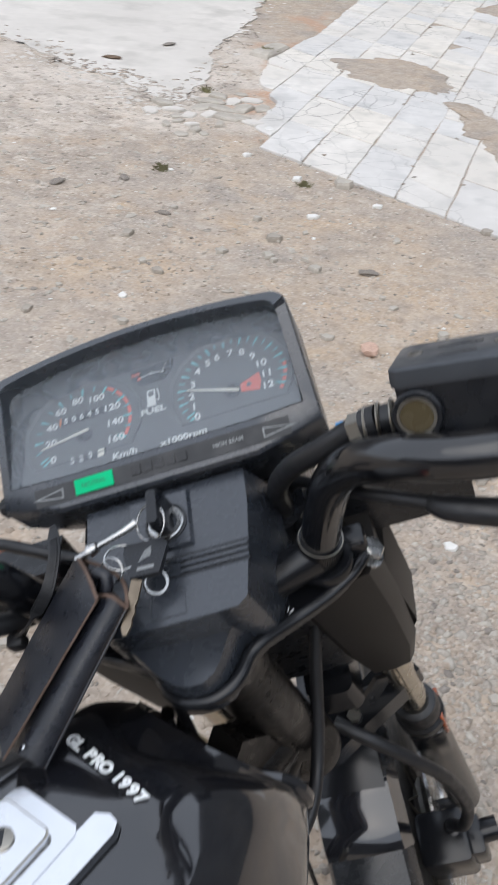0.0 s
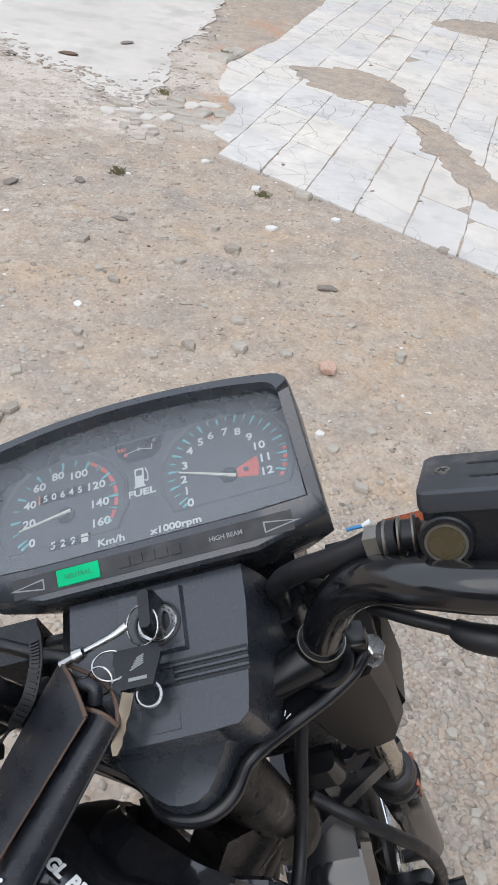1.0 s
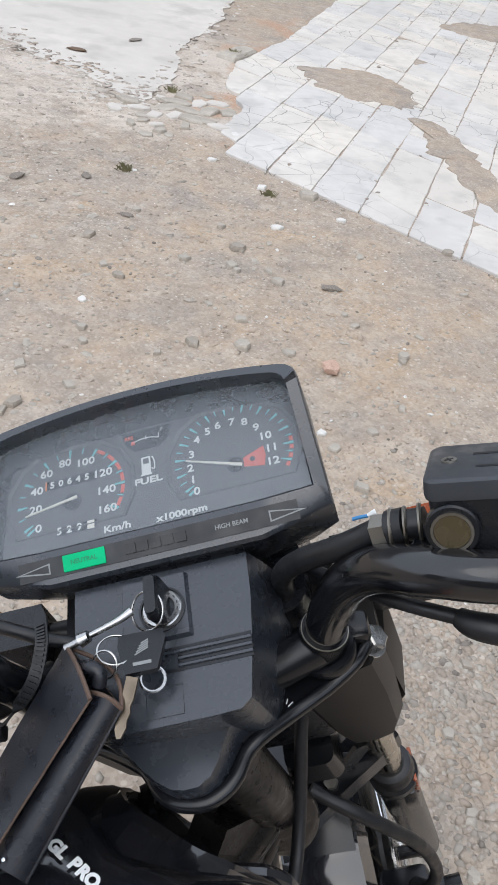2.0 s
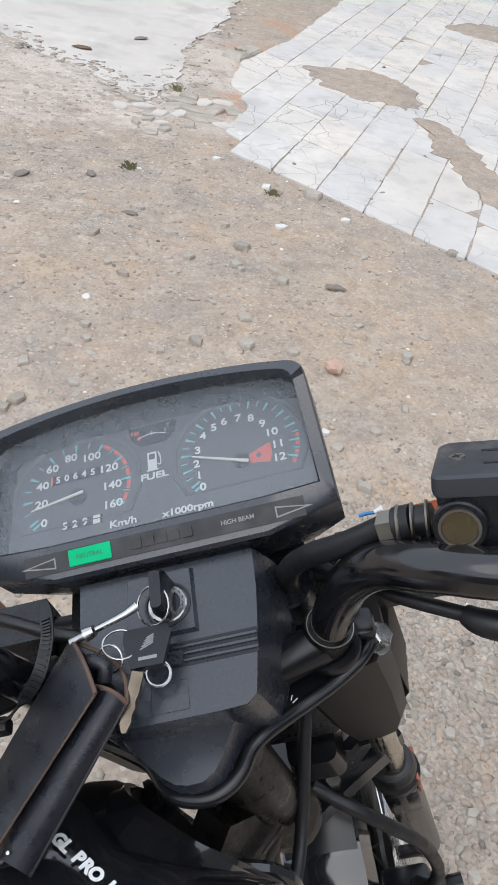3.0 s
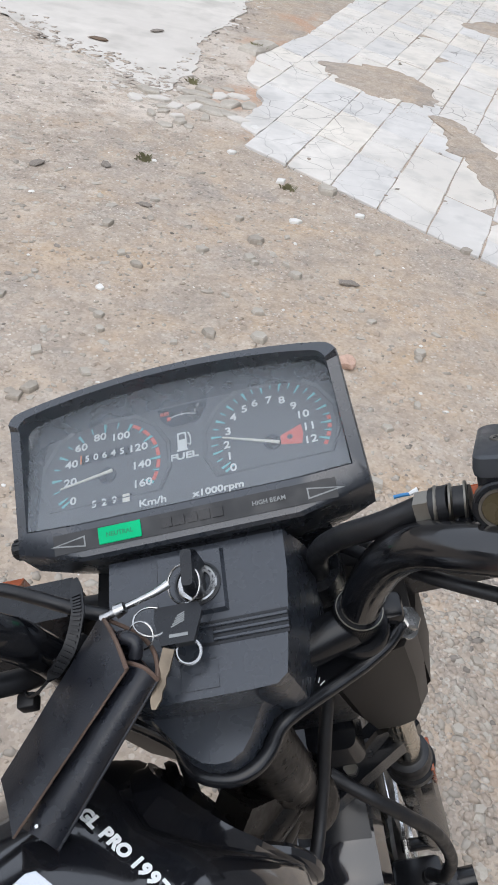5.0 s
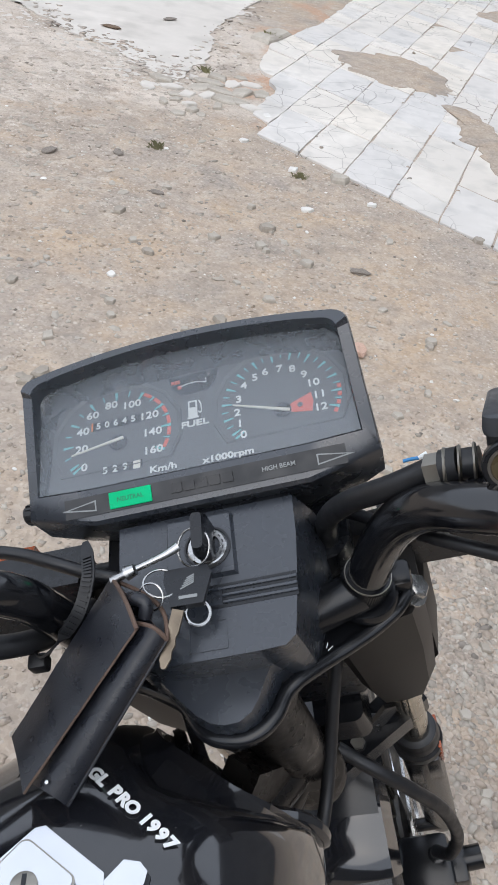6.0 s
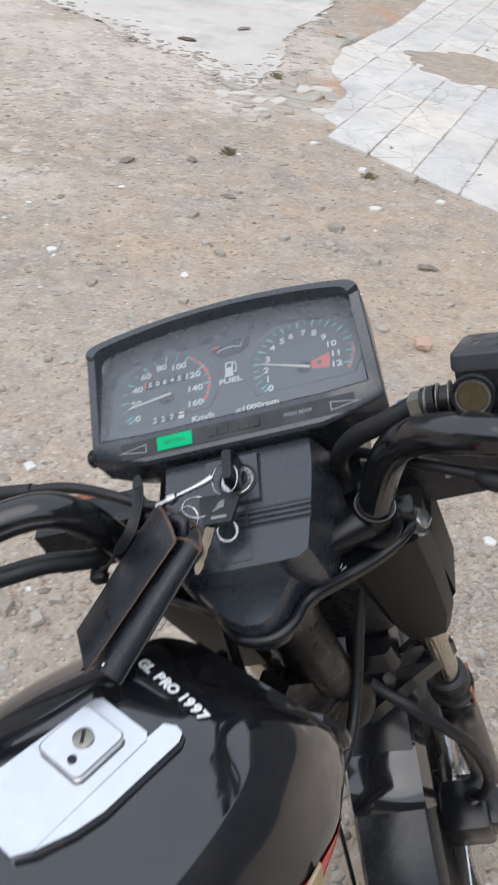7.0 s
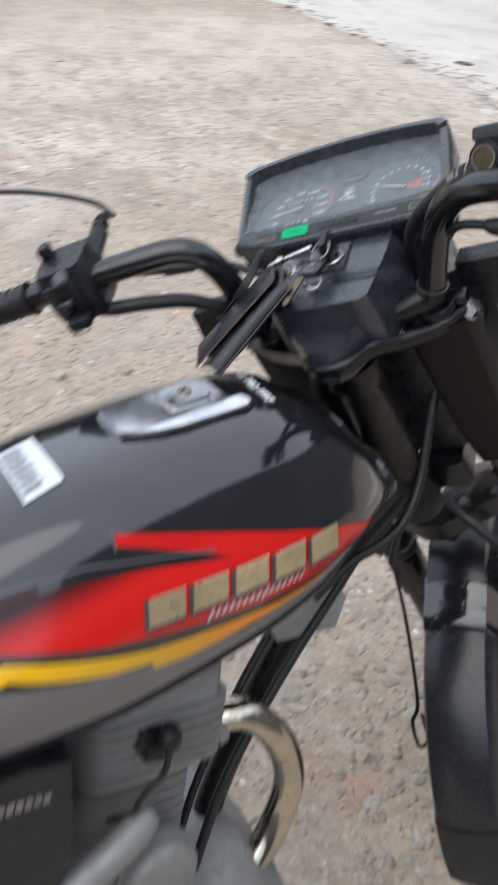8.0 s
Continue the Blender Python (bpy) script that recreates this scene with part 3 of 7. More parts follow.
# two octagonal raised dial plates
for cx, cy in ((-0.0575, 0.1535), (0.0605, 0.1545)):
    ring = [(cx + 0.048 * math.cos(radians(a)) * 0.98, cy + 0.046 * math.sin(radians(a))) for a in (-35, -12, 15, 40, 62, 82, 98, 118, 140, 165, 192, 215)]
    ring = [(min(max(x, -0.1035), 0.1060), min(max(y, 0.122), 0.1945)) for x, y in ring]
    front("dial_plate", loft([[Vector((x, y, 0.0462)) for x, y in ring], [Vector((cx + (x - cx) * 0.97, cy + (y - cy) * 0.97, 0.0474)) for x, y in ring]]), DIAL, parent=panel)
    front("dial_surround", loft([[Vector((cx + (x - cx) * s, cy + (y - cy) * s, z)) for x, y in ring] for s, z in ((0.985, 0.0474), (1.03, 0.0490), (1.045, 0.0462))], cap=False), DIAL_RAISED, parent=panel)

ZI = 0.0477


def tick(cx, cy, angle, r0, r1, w0, w1):
    a = radians(angle)
    ray, side = Vector((math.cos(a), math.sin(a))), Vector((-math.sin(a), math.cos(a)))
    c = Vector((cx, cy))
    pts = [c + ray * r0 - side * w0, c + ray * r1 - side * w1, c + ray * r1 + side * w1, c + ray * r0 + side * w0]
    return prism([(p.x, p.y) for p in pts], ZI - 0.0002, ZI)


def sector(cx, cy, a0, a1, r0, r1):
    n = 4
    arc = [radians(a0 + (a1 - a0) * k / n) for k in range(n + 1)]
    pts = [(cx + r1 * math.cos(a), cy + r1 * math.sin(a)) for a in arc] + [(cx + r0 * math.cos(a), cy + r0 * math.sin(a)) for a in reversed(arc)]
    return prism(pts, ZI - 0.0002, ZI)


SPEED = (-0.0575, 0.1535)
for k in range(17):
    a = 212 - 15.1 * k
    front("speed_tick", tick(*SPEED, a, 0.0325 if k % 2 == 0 else 0.0350, 0.0398, 0.0005 if k % 2 == 0 else 0.0003, 0.0011 if k % 2 == 0 else 0.0005), CYAN_INK, parent=panel)
front("speed_tick", tick(*SPEED, 218, 0.0325, 0.0398, 0.0005, 0.0010), CYAN_INK, parent=panel)
for k in range(10, 16):
    a = 212 - 15.1 * k
    front("red_arc", sector(*SPEED, a - 2.5, a - 12.6, 0.0372, 0.0398), RED_INK, parent=panel)
for k, (x, y) in enumerate([(-0.0809, 0.1325), (-0.0835, 0.1486), (-0.0831, 0.1639), (-0.0762, 0.1769), (-0.0621, 0.1827), (-0.0467, 0.1794), (-0.0337, 0.1659), (-0.0315, 0.1507), (-0.0310, 0.1351)]):
    front("speed_number", lettering(str(20 * k), 0.0086, on_dial(x, y, 0, ZI), wide=1.12), WHITE_INK, parent=panel)
REV = (0.0605, 0.1545)
for k in range(25):
    a = 211.5 - 9.77 * k
    front("rev_tick", tick(*REV, a, 0.0345 if k % 2 == 0 else 0.0370, 0.0417, 0.0004 if k % 2 == 0 else 0.0003, 0.0010 if k % 2 == 0 else 0.0005), CYAN_INK, parent=panel)
front("rev_tick", tick(*REV, 217, 0.0345, 0.0417, 0.0004, 0.0010), CYAN_INK, parent=panel)
for k in range(21, 25):
    a = 211.5 - 9.77 * k
    front("red_mark", sector(*REV, a - 2.5, a - 7.2, 0.0390, 0.0417), RED_INK, parent=panel)
for k, (x, y) in enumerate([(0.0327, 0.1314), (0.0308, 0.1412), (0.0297, 0.1510), (0.0314, 0.1622), (0.0360, 0.1733), (0.0443, 0.1785), (0.0519, 0.1814), (0.0621, 0.1815),
                           (0.0711, 0.1788), (0.0786, 0.1716), (0.0838, 0.1626), (0.0869, 0.1515), (0.0865, 0.1406)]):
    front("rev_number", lettering(str(k), 0.0084, on_dial(x, y, 0, ZI), wide=1.12), WHITE_INK, parent=panel)
front("redline_fan", prism([(0.0650, 0.1448), (0.0670, 0.1490), (0.0815, 0.1550), (0.0822, 0.1470), (0.0805, 0.1390), (0.0670, 0.1415)], ZI - 0.0002, ZI + 0.0001), RED_INK, parent=panel)
front("fan_hole", lathe([(0.0019, 0), (0.0019, 0.0003)], 16, pose(0.0730, 0.1463, ZI + 0.0001)), DIAL, parent=panel)


def needle(tip, pivot, z=0.0505):
    a, b = Vector(tip), Vector(pivot)
    d = (b - a).normalized()
    n = Vector((-d.y, d.x))
    pts = [a - n * 0.0004, b + d * 0.002 - n * 0.0011, b + d * 0.002 + n * 0.0011, a + n * 0.0004]
    return prism([(p.x, p.y) for p in pts], z - 0.0005, z + 0.0005)


front("speed_needle", needle((-0.0895, 0.1425), (-0.0535, 0.1490)), NEEDLE, parent=panel)
front("rev_needle", needle((0.0275, 0.1560), (0.0640, 0.1425)), NEEDLE, parent=panel)
front("needle_hub", lathe([(0.0065, 0.0474), (0.0062, 0.0492), (0.0, 0.0493)], 20, Matrix.Translation((-0.0560, 0.1478, 0))), PLASTIC_DARK, parent=panel)
front("needle_hub", lathe([(0.0060, 0.0474), (0.0058, 0.0488), (0.0, 0.0489)], 20, Matrix.Translation((0.0610, 0.1450, 0))), PLASTIC_DARK, parent=panel)
front("odometer_window", box(-0.0755, -0.0375, 0.1622, 0.1698, 0.0473, 0.0476), PLASTIC_DARK, parent=panel)
for k, c in enumerate("50645"):
    front("odometer_digit", lettering(c, 0.0074, on_dial(-0.0715 + 0.0065 * k, 0.1660, 0, 0.0478)), WHITE_INK, parent=panel)
front("odometer_digit", box(-0.0398, -0.0380, 0.1635, 0.1688, 0.0476, 0.0478), GREY_INK, parent=panel)
front("odometer_mark", box(-0.0768, -0.0757, 0.1628, 0.1700, 0.0473, 0.0478), ORANGE_INK, parent=panel)
front("trip_window", box(-0.0680, -0.0385, 0.1225, 0.1293, 0.0473, 0.0476), PLASTIC_DARK, parent=panel)
for k, c in enumerate("529"):
    front("trip_digit", lettering(c, 0.0078, on_dial(-0.0655 + 0.0072 * k, 0.1260, 0, 0.0478)), WHITE_INK, parent=panel)
front("trip_wheel", box(-0.0452, -0.0402, 0.1228, 0.1292, 0.0475, 0.0479), NEEDLE, parent=panel)
front("speed_unit", lettering("Km/h", 0.0074, on_dial(-0.0240, 0.1185, 0, ZI), wide=1.2), WHITE_INK, parent=panel)
front("rev_unit", lettering("x1000rpm", 0.0070, on_dial(0.0212, 0.1172, 0, ZI), wide=1.2, bold=0.03), WHITE_INK, parent=panel)
front("fuel_word", lettering("FUEL", 0.0072, on_dial(-0.0008, 0.1500, 0, ZI), wide=1.3, bold=0.03), WHITE_INK, parent=panel)
front("fuel_symbol", join(box(-0.0050, 0.0016, 0.1555, 0.1705, ZI - 0.0002, ZI), box(-0.0058, 0.0024, 0.1548, 0.1560, ZI - 0.0002, ZI),
                          tube([(0.0022, 0.1600, ZI), (0.0042, 0.1590, ZI), (0.0044, 0.1650, ZI), (0.0030, 0.1695, ZI)], 0.0005, 6)), WHITE_INK, parent=panel)
front("fuel_symbol_window", box(-0.0038, 0.0004, 0.1645, 0.1690, ZI, ZI + 0.0002), DIAL, parent=panel)
front("fuel_gauge_window", prism([(-0.0190, 0.1960), (-0.0165, 0.1850), (-0.0100, 0.1785), (0.0085, 0.1785), (0.0150, 0.1850), (0.0185, 0.1965)], 0.0462, 0.0466), PLASTIC_DARK, parent=panel)
front("fuel_word", lettering("RES", 0.0042, on_dial(-0.0135, 0.1900, 0, ZI)), RED_INK, parent=panel)
front("fuel_word", lettering("F", 0.0042, on_dial(0.0112, 0.1915, 0, ZI)), GREY_INK, parent=panel)
front("fuel_scale", tube([(-0.0100, 0.1855, ZI), (-0.0040, 0.1870, ZI), (0.0020, 0.1870, ZI), (0.0090, 0.1850, ZI)], 0.0003, 6), WHITE_INK, parent=panel)
front("fuel_mark", box(-0.0118, -0.0092, 0.1835, 0.1865, ZI - 0.0001, ZI + 0.0002), RED_INK, parent=panel)
for x in (-0.001, 0.009):
    front("fuel_tick", box(x - 0.0002, x + 0.0002, 0.1855, 0.1895, ZI - 0.0001, ZI + 0.0001), WHITE_INK, parent=panel)
bm = bmesh.new()
sheet = bm.faces.new([bm.verts.new(p + Vector((0, 0, 0.0006))) for p in well])
bmesh.ops.triangulate(bm, faces=[sheet])
pane = front("glass", bm, GLASS, "clear instrument glass", panel, smooth=False)
if pane.data.polygons[0].normal.z < 0:
    pane.data.flip_normals()
pane.visible_shadow = False


def strip_at(x, y):
    """On the sloping strip below the glass."""
    z = 0.0500 + (y - 0.0855) / 0.020 * 0.0075
    return pose(x, y, z + 0.0006, 20.5, 0, 0)


front("indicator_strip", moved(box(-0.090, 0.098, -0.0068, 0.0064, -0.0006, 0.0), strip_at(0, 0.0955)), STRIP, parent=panel)
front("green_lamp", moved(box(-0.0145, 0.0145, -0.0054, 0.0056, 0.0, 0.0012, 0.0004, 1), strip_at(-0.0445, 0.0955)), GREEN_LAMP, "lit green neutral lamp", panel)
front("lamp_word", moved(lettering("NEUTRAL", 0.0042, Matrix.Translation((0, 0, 0.0013))), strip_at(-0.0445, 0.0955)), GREEN_TEXT, parent=panel)
for sx, cx in ((1, -0.0800), (-1, 0.0910)):
    outer = [(-0.0125 * sx, -0.0005), (0.0118 * sx, 0.0035), (0.0118 * sx, -0.0040)]
    inner = [(-0.0075 * sx, -0.0003), (0.0108 * sx, 0.0024), (0.0108 * sx, -0.0029)]
    bm = bmesh.new()
    o = [bm.verts.new((x, y, 0.0004)) for x, y in outer]
    i = [bm.verts.new((x, y, 0.0004)) for x, y in inner]
    for k in range(3):
        bm.faces.new((o[k], o[(k + 1) % 3], i[(k + 1) % 3], i[k]))
    front("turn_arrow", moved(bm, strip_at(cx, 0.0950)), GREY_INK, parent=panel)
front("maker_badge", moved(join(*[box(-0.0205 + 0.0085 * k, -0.0135 + 0.0085 * k, -0.0032, 0.0032, 0.0, 0.0009) for k in range(5)]), strip_at(0.0040, 0.0955)), PLASTIC_DARK, "dark raised maker's badge as plain blocks", panel)
front("lamp_word", moved(lettering("HIGH BEAM", 0.0042, Matrix.Translation((0, 0, 0.0004))), strip_at(0.0545, 0.0955)), GREY_INK, parent=panel)
front("trip_knob", join(lathe([(0.0065, 0), (0.0068, 0.002), (0.0068, 0.010), (0.0055, 0.012), (0.0, 0.012)], 16, pose(-0.1135, 0.108, 0.040, 0, -90, 0)),
                        *[moved(box(-0.0006, 0.0006, 0.0064, 0.0075, 0.002, 0.010), pose(-0.1135, 0.108, 0.040, 0, -90, 0) @ pose(0, 0, 0, 0, 0, 30 * k)) for k in range(12)]), RUBBER, parent=panel)

# ignition cover behind the panel: a flat top with soft edges and flanks that swell towards the bridge
cover_top = [(0.0, -0.0168), (0.030, -0.0166), (0.0440, -0.0158), (0.0505, -0.0105), (0.0520, 0.0), (0.0555, 0.0287), (0.0578, 0.0560), (0.0580, 0.0830), (0.0, 0.0830)]
cover_base = [(0.0, -0.0125), (0.031, -0.0125), (0.0465, -0.0112), (0.0525, -0.0075), (0.0555, 0.0040), (0.0620, 0.0287), (0.0690, 0.0560), (0.0715, 0.0850), (0.0, 0.0850)]


def cover_ring(z, f):
    """f: 0 at the top to 1 at the base."""
    return [Vector((x, y, z)) for x, y in mirrored([tuple(Vector(p).lerp(Vector(q), f)) for p, q in zip(cover_top, cover_base)])]


cover = front("ignition_cover", rounded(loft([cover_ring(-0.032, 1.0), cover_ring(-0.008, 0.96), cover_ring(0.012, 0.66), cover_ring(0.028, 0.30), cover_ring(0.0385, 0.0)]), 0.0034, 4, 24), PLASTIC, "black plastic ignition cover with raised ribs")
front("lock_platform", rounded(loft([[Vector(p) for p in ((-0.0265, 0.0335, 0.036), (0.0210, 0.0335, 0.036), (0.0200, 0.0785, 0.036), (-0.0265, 0.0785, 0.036))],
                                     [Vector(p) for p in ((-0.0240, 0.0360, 0.0420), (0.0180, 0.0360, 0.0420), (0.0170, 0.0770, 0.0420), (-0.0240, 0.0770, 0.0420))]]), 0.0012, 2), PLASTIC, parent=cover)
for k in range(4):
    y = 0.0285 - 0.0045 * k
    # thin strip of darker plastic paints the shade of a groove between ribs
    front("groove", box(-0.0020 if k in (0, 3) else 0.0085, 0.0550, y - 0.0011, y + 0.0011, 0.0375, 0.03880), PLASTIC_DARK, parent=cover)
    if k < 3:
        front("rib", box(0.0085 if k else 0.0, 0.0552, y - 0.0034, y - 0.0011, 0.0375, 0.0400, 0.0005, 1), PLASTIC, parent=cover)
front("cover_word", lettering("IGNITION", 0.0062, pose(-0.0090, 0.0215, 0.0388), 0.0005, 1.15), PLASTIC_GREY, parent=cover)
frame_in = [box(-0.0125, 0.0095, 0.0062, 0.0070, 0.0380, 0.0391), box(-0.0125, 0.0095, -0.0118, -0.0110, 0.0380, 0.0391), box(-0.0133, -0.0125, -0.0118, 0.0070, 0.0380, 0.0391), box(0.0095, 0.0103, -0.0118, 0.0070, 0.0380, 0.0391)]
front("label_frame", join(*frame_in), PLASTIC, parent=cover)
front("upper_skirt", box(-0.047, 0.0575, 0.074, 0.090, 0.020, 0.0365, 0.002), PLASTIC_DARK, parent=cover)

lock = front("ignition_lock", lathe([(0.0150, 0.040), (0.0150, 0.0428), (0.0136, 0.0430), (0.0130, 0.0405), (0.0, 0.0405)], 32, Matrix.Translation((0.0018, 0.0545, 0))), PLASTIC_DARK)
front("lock_ring", lathe([(0.0128, 0.0400), (0.0128, 0.0432), (0.0120, 0.0440), (0.0086, 0.0438), (0.0080, 0.0415), (0.0, 0.0415)], 32, Matrix.Translation((0.0018, 0.0545, 0))), RING_STEEL, "worn steel lock ring", lock)
for k in range(9):
    a = radians(-60 + 24 * k)
    front("ring_mark", moved(box(-0.0010, 0.0010, -0.0004, 0.0004, 0, 0.0003), pose(0.0018 + 0.0104 * math.cos(a), 0.0545 + 0.0104 * math.sin(a), 0.0438, 0, 0, math.degrees(a) + 90)), INK, parent=lock)

# smooth tongue under the cover's rear edge, its flanks falling to the bridge
tongue = [(0.0380, -0.0080), (0.0275, -0.0150), (0.0228, -0.0235), (0.0185, -0.0320), (0.0130, -0.0392), (0.0050, -0.0436), (-0.0040, -0.0440), (-0.0120, -0.0420), (-0.0200, -0.0365), (-0.0280, -0.0285), (-0.0360, -0.0190), (-0.0460, -0.0080)]


def tongue_ring(z, grow, tilt):
    mid = Vector((-0.002, -0.012))
    out = []
    for p in tongue:
        d = Vector(p) - mid
        q = Vector(p) + d.normalized() * grow
        out.append(Vector((q.x, q.y, z + tilt * (q.y + 0.045))))
    return out + [Vector((out[-1].x, 0.012, z)), Vector((out[0].x, 0.012, z))]


front("cover_tongue", rounded(loft([tongue_ring(-0.034, 0.0030, 0.0), tongue_ring(-0.014, 0.0026, 0.05), tongue_ring(-0.003, 0.0015, 0.1), tongue_ring(0.0040, 0.0, 0.14)]), 0.0024, 3, 24), PLASTIC, "black plastic tongue below the ignition cover")

# fork bridge: a thin cast V whose rounded rim runs from the nose up to the fork tops
bead = [(0.1205, 0.0480, -0.036), (0.1165, 0.0370, -0.0345), (0.1075, 0.0263, -0.034), (0.0905, 0.0152, -0.034), (0.0750, 0.0062, -0.031), (0.0592, -0.0028, -0.027), (0.0412, -0.0152, -0.0185), (0.0318, -0.0235, -0.0165), (0.0243, -0.0368, -0.0145), (0.0140, -0.0456, -0.0130), (0.0015, -0.0490, -0.0125)]
ring_low = bead + [(-x, y, z) for x, y, z in reversed(bead[:-1])]
back = [(-0.112, 0.0600, -0.036), (-0.090, 0.0640, -0.036), (-0.050, 0.0560, -0.034), (0.0, 0.0500, -0.032), (0.050, 0.0560, -0.034), (0.090, 0.0640, -0.036), (0.112, 0.0600, -0.036)]
plan = ring_low + back
bridge = front("fork_bridge", rounded(loft([[Vector((x, y, z - 0.013)) for x, y, z in plan], [Vector((x, y, z - 0.001)) for x, y, z in plan]]), 0.003, 2), CAST, "black cast fork bridge")
front("bridge_rim", tube(ring_low, 0.0050, 12), CAST, parent=bridge)
front("bridge_nick", join(*[moved(box(-0.0018 - 0.0006 * k, 0.0018, -0.0003, 0.0003, 0, 0.0003), pose(0.0595 + 0.0022 * k, 0.0068 - 0.0022 * k, -0.0268 + 0.0003 * k, 10, 0, 70 - 35 * k)) for k in range(3)]), SILVER_INK, "bare scratch in the black paint", bridge)
for s in (1, -1):
    side = Matrix.Diagonal((s, 1, 1, 1))
    front("fork_cap", lathe([(0.0205, -0.016), (0.0205, -0.0100), (0.0190, -0.0080), (0.0150, -0.0080), (0.0145, -0.010), (0.0, -0.010)], 28, Matrix.Translation((0.0905 * s, 0.036, -0.012))), CAST, parent=bridge)
    front("bar_arm", moved(tube([(0.046, 0.024, -0.020), (0.088, 0.034, -0.012)], 0.0140, 20, straight=True), side), CAST, parent=bridge)
    boss = front("pinch_boss", moved(rounded(box(0.098, 0.1215, 0.036, 0.056, -0.054, -0.020), 0.004, 2), side), CAST, parent=bridge)
    front("pinch_bolt", moved(join(lathe([(0.0085, 0), (0.0085, 0.0015), (0.0, 0.0015)], 20), lathe([(0.0062, 0.0015), (0.0062, 0.0062), (0.0052, 0.0070), (0.0, 0.0070)], 6)), side @ pose(0.1185, 0.0405, -0.0400, 0, 45, 0) @ Matrix.Scale(1.45, 4)), RING_STEEL, "bright hex bolt", bridge)

# handlebars, one a side, out of the fork tops
bar_left = [(0.0925, 0.030, -0.030), (0.0950, 0.0290, 0.010), (0.0985, 0.0265, 0.050), (0.1030, 0.0225, 0.082), (0.1150, 0.0175, 0.1050), (0.1350, 0.0110, 0.1150), (0.1700, -0.0010, 0.1200), (0.2200, -0.0130, 0.1220), (0.2700, -0.0220, 0.1220), (0.4000, -0.0480, 0.1220)]
bar_right = [(0.0860, 0.0376, -0.0260), (0.0934, 0.0374, -0.0038), (0.1053, 0.0371, 0.0319), (0.1200, 0.0320, 0.0676), (0.1385, 0.0215, 0.0945), (0.1650, 0.0040, 0.1120), (0.2000, -0.0100, 0.1170), (0.2700, -0.0235, 0.1200), (0.4000, -0.0480, 0.1220)]
bars = {}
for s in (1, -1):
    side = Matrix.Diagonal((s, 1, 1, 1))
    way = bar_right if s == 1 else bar_left
    bars[s] = front("handlebar", moved(tube(way, 0.0132, 22, 8), side), BAR_PAINT, "bent gloss black handlebar tube")
    foot_at = pose(0.0938, 0.0374, -0.0022, 0, 19, 0) if s == 1 else pose(0.0940, 0.0295, 0.003, -2, 4, 0)
    front("bar_collar", moved(lathe([(0.0154, -0.014), (0.0154, 0.002), (0.0146, 0.0035), (0.0134, 0.0035)], 26, foot_at), side), CAST, parent=bars[s])
    front("collar_line", moved(torus(0.0150, 0.0005, foot_at @ Matrix.Translation((0, 0, 0.0030)), 36, 6), side), DULL_STEEL, parent=bars[s])
    front("collar_teeth", moved(join(*[moved(box(0.0150, 0.0161, -0.0004, 0.0004, -0.012, 0.0020), foot_at @ pose(0, 0, 0, 0, 0, 6 * k)) for k in range(60)]), side), CAST, parent=bars[s])
    grip = [(0.2900, -0.0260, 0.1220), (0.2950, -0.0270, 0.1220), (0.3450, -0.0370, 0.1220), (0.4000, -0.0480, 0.1220), (0.4120, -0.0504, 0.1220)]
    front("grip", moved(tube(grip, [0.0185, 0.0160, 0.0160, 0.0162, 0.0175], 20, 6), side), RUBBER, "black rubber grip", bars[s])
    for k in range(10):
        f = 0.30 + 0.011 * k
        front("grip_rib", moved(torus(0.0162, 0.0011, pose(f, -0.028 - 0.2 * (f - 0.30), 0.1220, 0, 90, -11.3), 20, 6), side), RUBBER, parent=bars[s])

# brake master cylinder on the bar
MC = Matrix.Translation((0.1694, 0.0331, 0.1490)) @ pose(0, 0, 0, 0, 0, -14.8) @ pose(0, 0, 0, 0, -4.4, 0) @ pose(0, 0, 0, -34.8, 0, 0)
mc = front("brake_reservoir", moved(rounded(loft([rect_ring(0.034, 0.024, 0.0320, 0.0220, -0.046, 0.25), rect_ring(0.034, 0.024, 0.0335, 0.0235, -0.010, 0.25)]), 0.0010, 1, 50), MC), PLASTIC_DARK, "black brake fluid reservoir on the bar")
front("reservoir_lid", moved(rounded(loft([rect_ring(0.034, 0.024, 0.0345, 0.0245, -0.0105, 0.25), rect_ring(0.034, 0.024, 0.0350, 0.0250, -0.008, 0.25), rect_ring(0.034, 0.024, 0.0345, 0.0245, -0.001, 0.25), rect_ring(0.034, 0.024, 0.0330, 0.0230, 0.0, 0.25)]), 0.0005, 1, 50), MC), LID, "matt grey lid", mc)
for x in (0.0105, 0.0560):
    screw = front("lid_screw", moved(lathe([(0.0042, -0.001), (0.0040, 0.0006), (0.0, 0.0006)], 20), MC @ Matrix.Translation((x, 0.026, 0))), DULL_STEEL, "steel cross-head screw", mc)
    front("screw_slot", moved(join(box(-0.0024, 0.0024, -0.0005, 0.0005, 0.0006, 0.0008), box(-0.0005, 0.0005, -0.0024, 0.0024, 0.0006, 0.0008)), MC @ Matrix.Translation((x, 0.026, 0)) @ pose(0, 0, 0, 0, 0, 30)), PLASTIC_DARK, parent=mc)
for y, w in ((0.033, 0.012), (0.016, 0.010)):
    front("lid_writing", moved(box(0.034 - w, 0.034 + w, y - 0.0012, y + 0.0012, 0.0, 0.0002), MC), PLASTIC_DARK, parent=mc)
window = MC @ pose(0.0115, 0.0, -0.0254, 90, 0, 0) @ Matrix.Diagonal((0.9, 0.9, 1, 1))
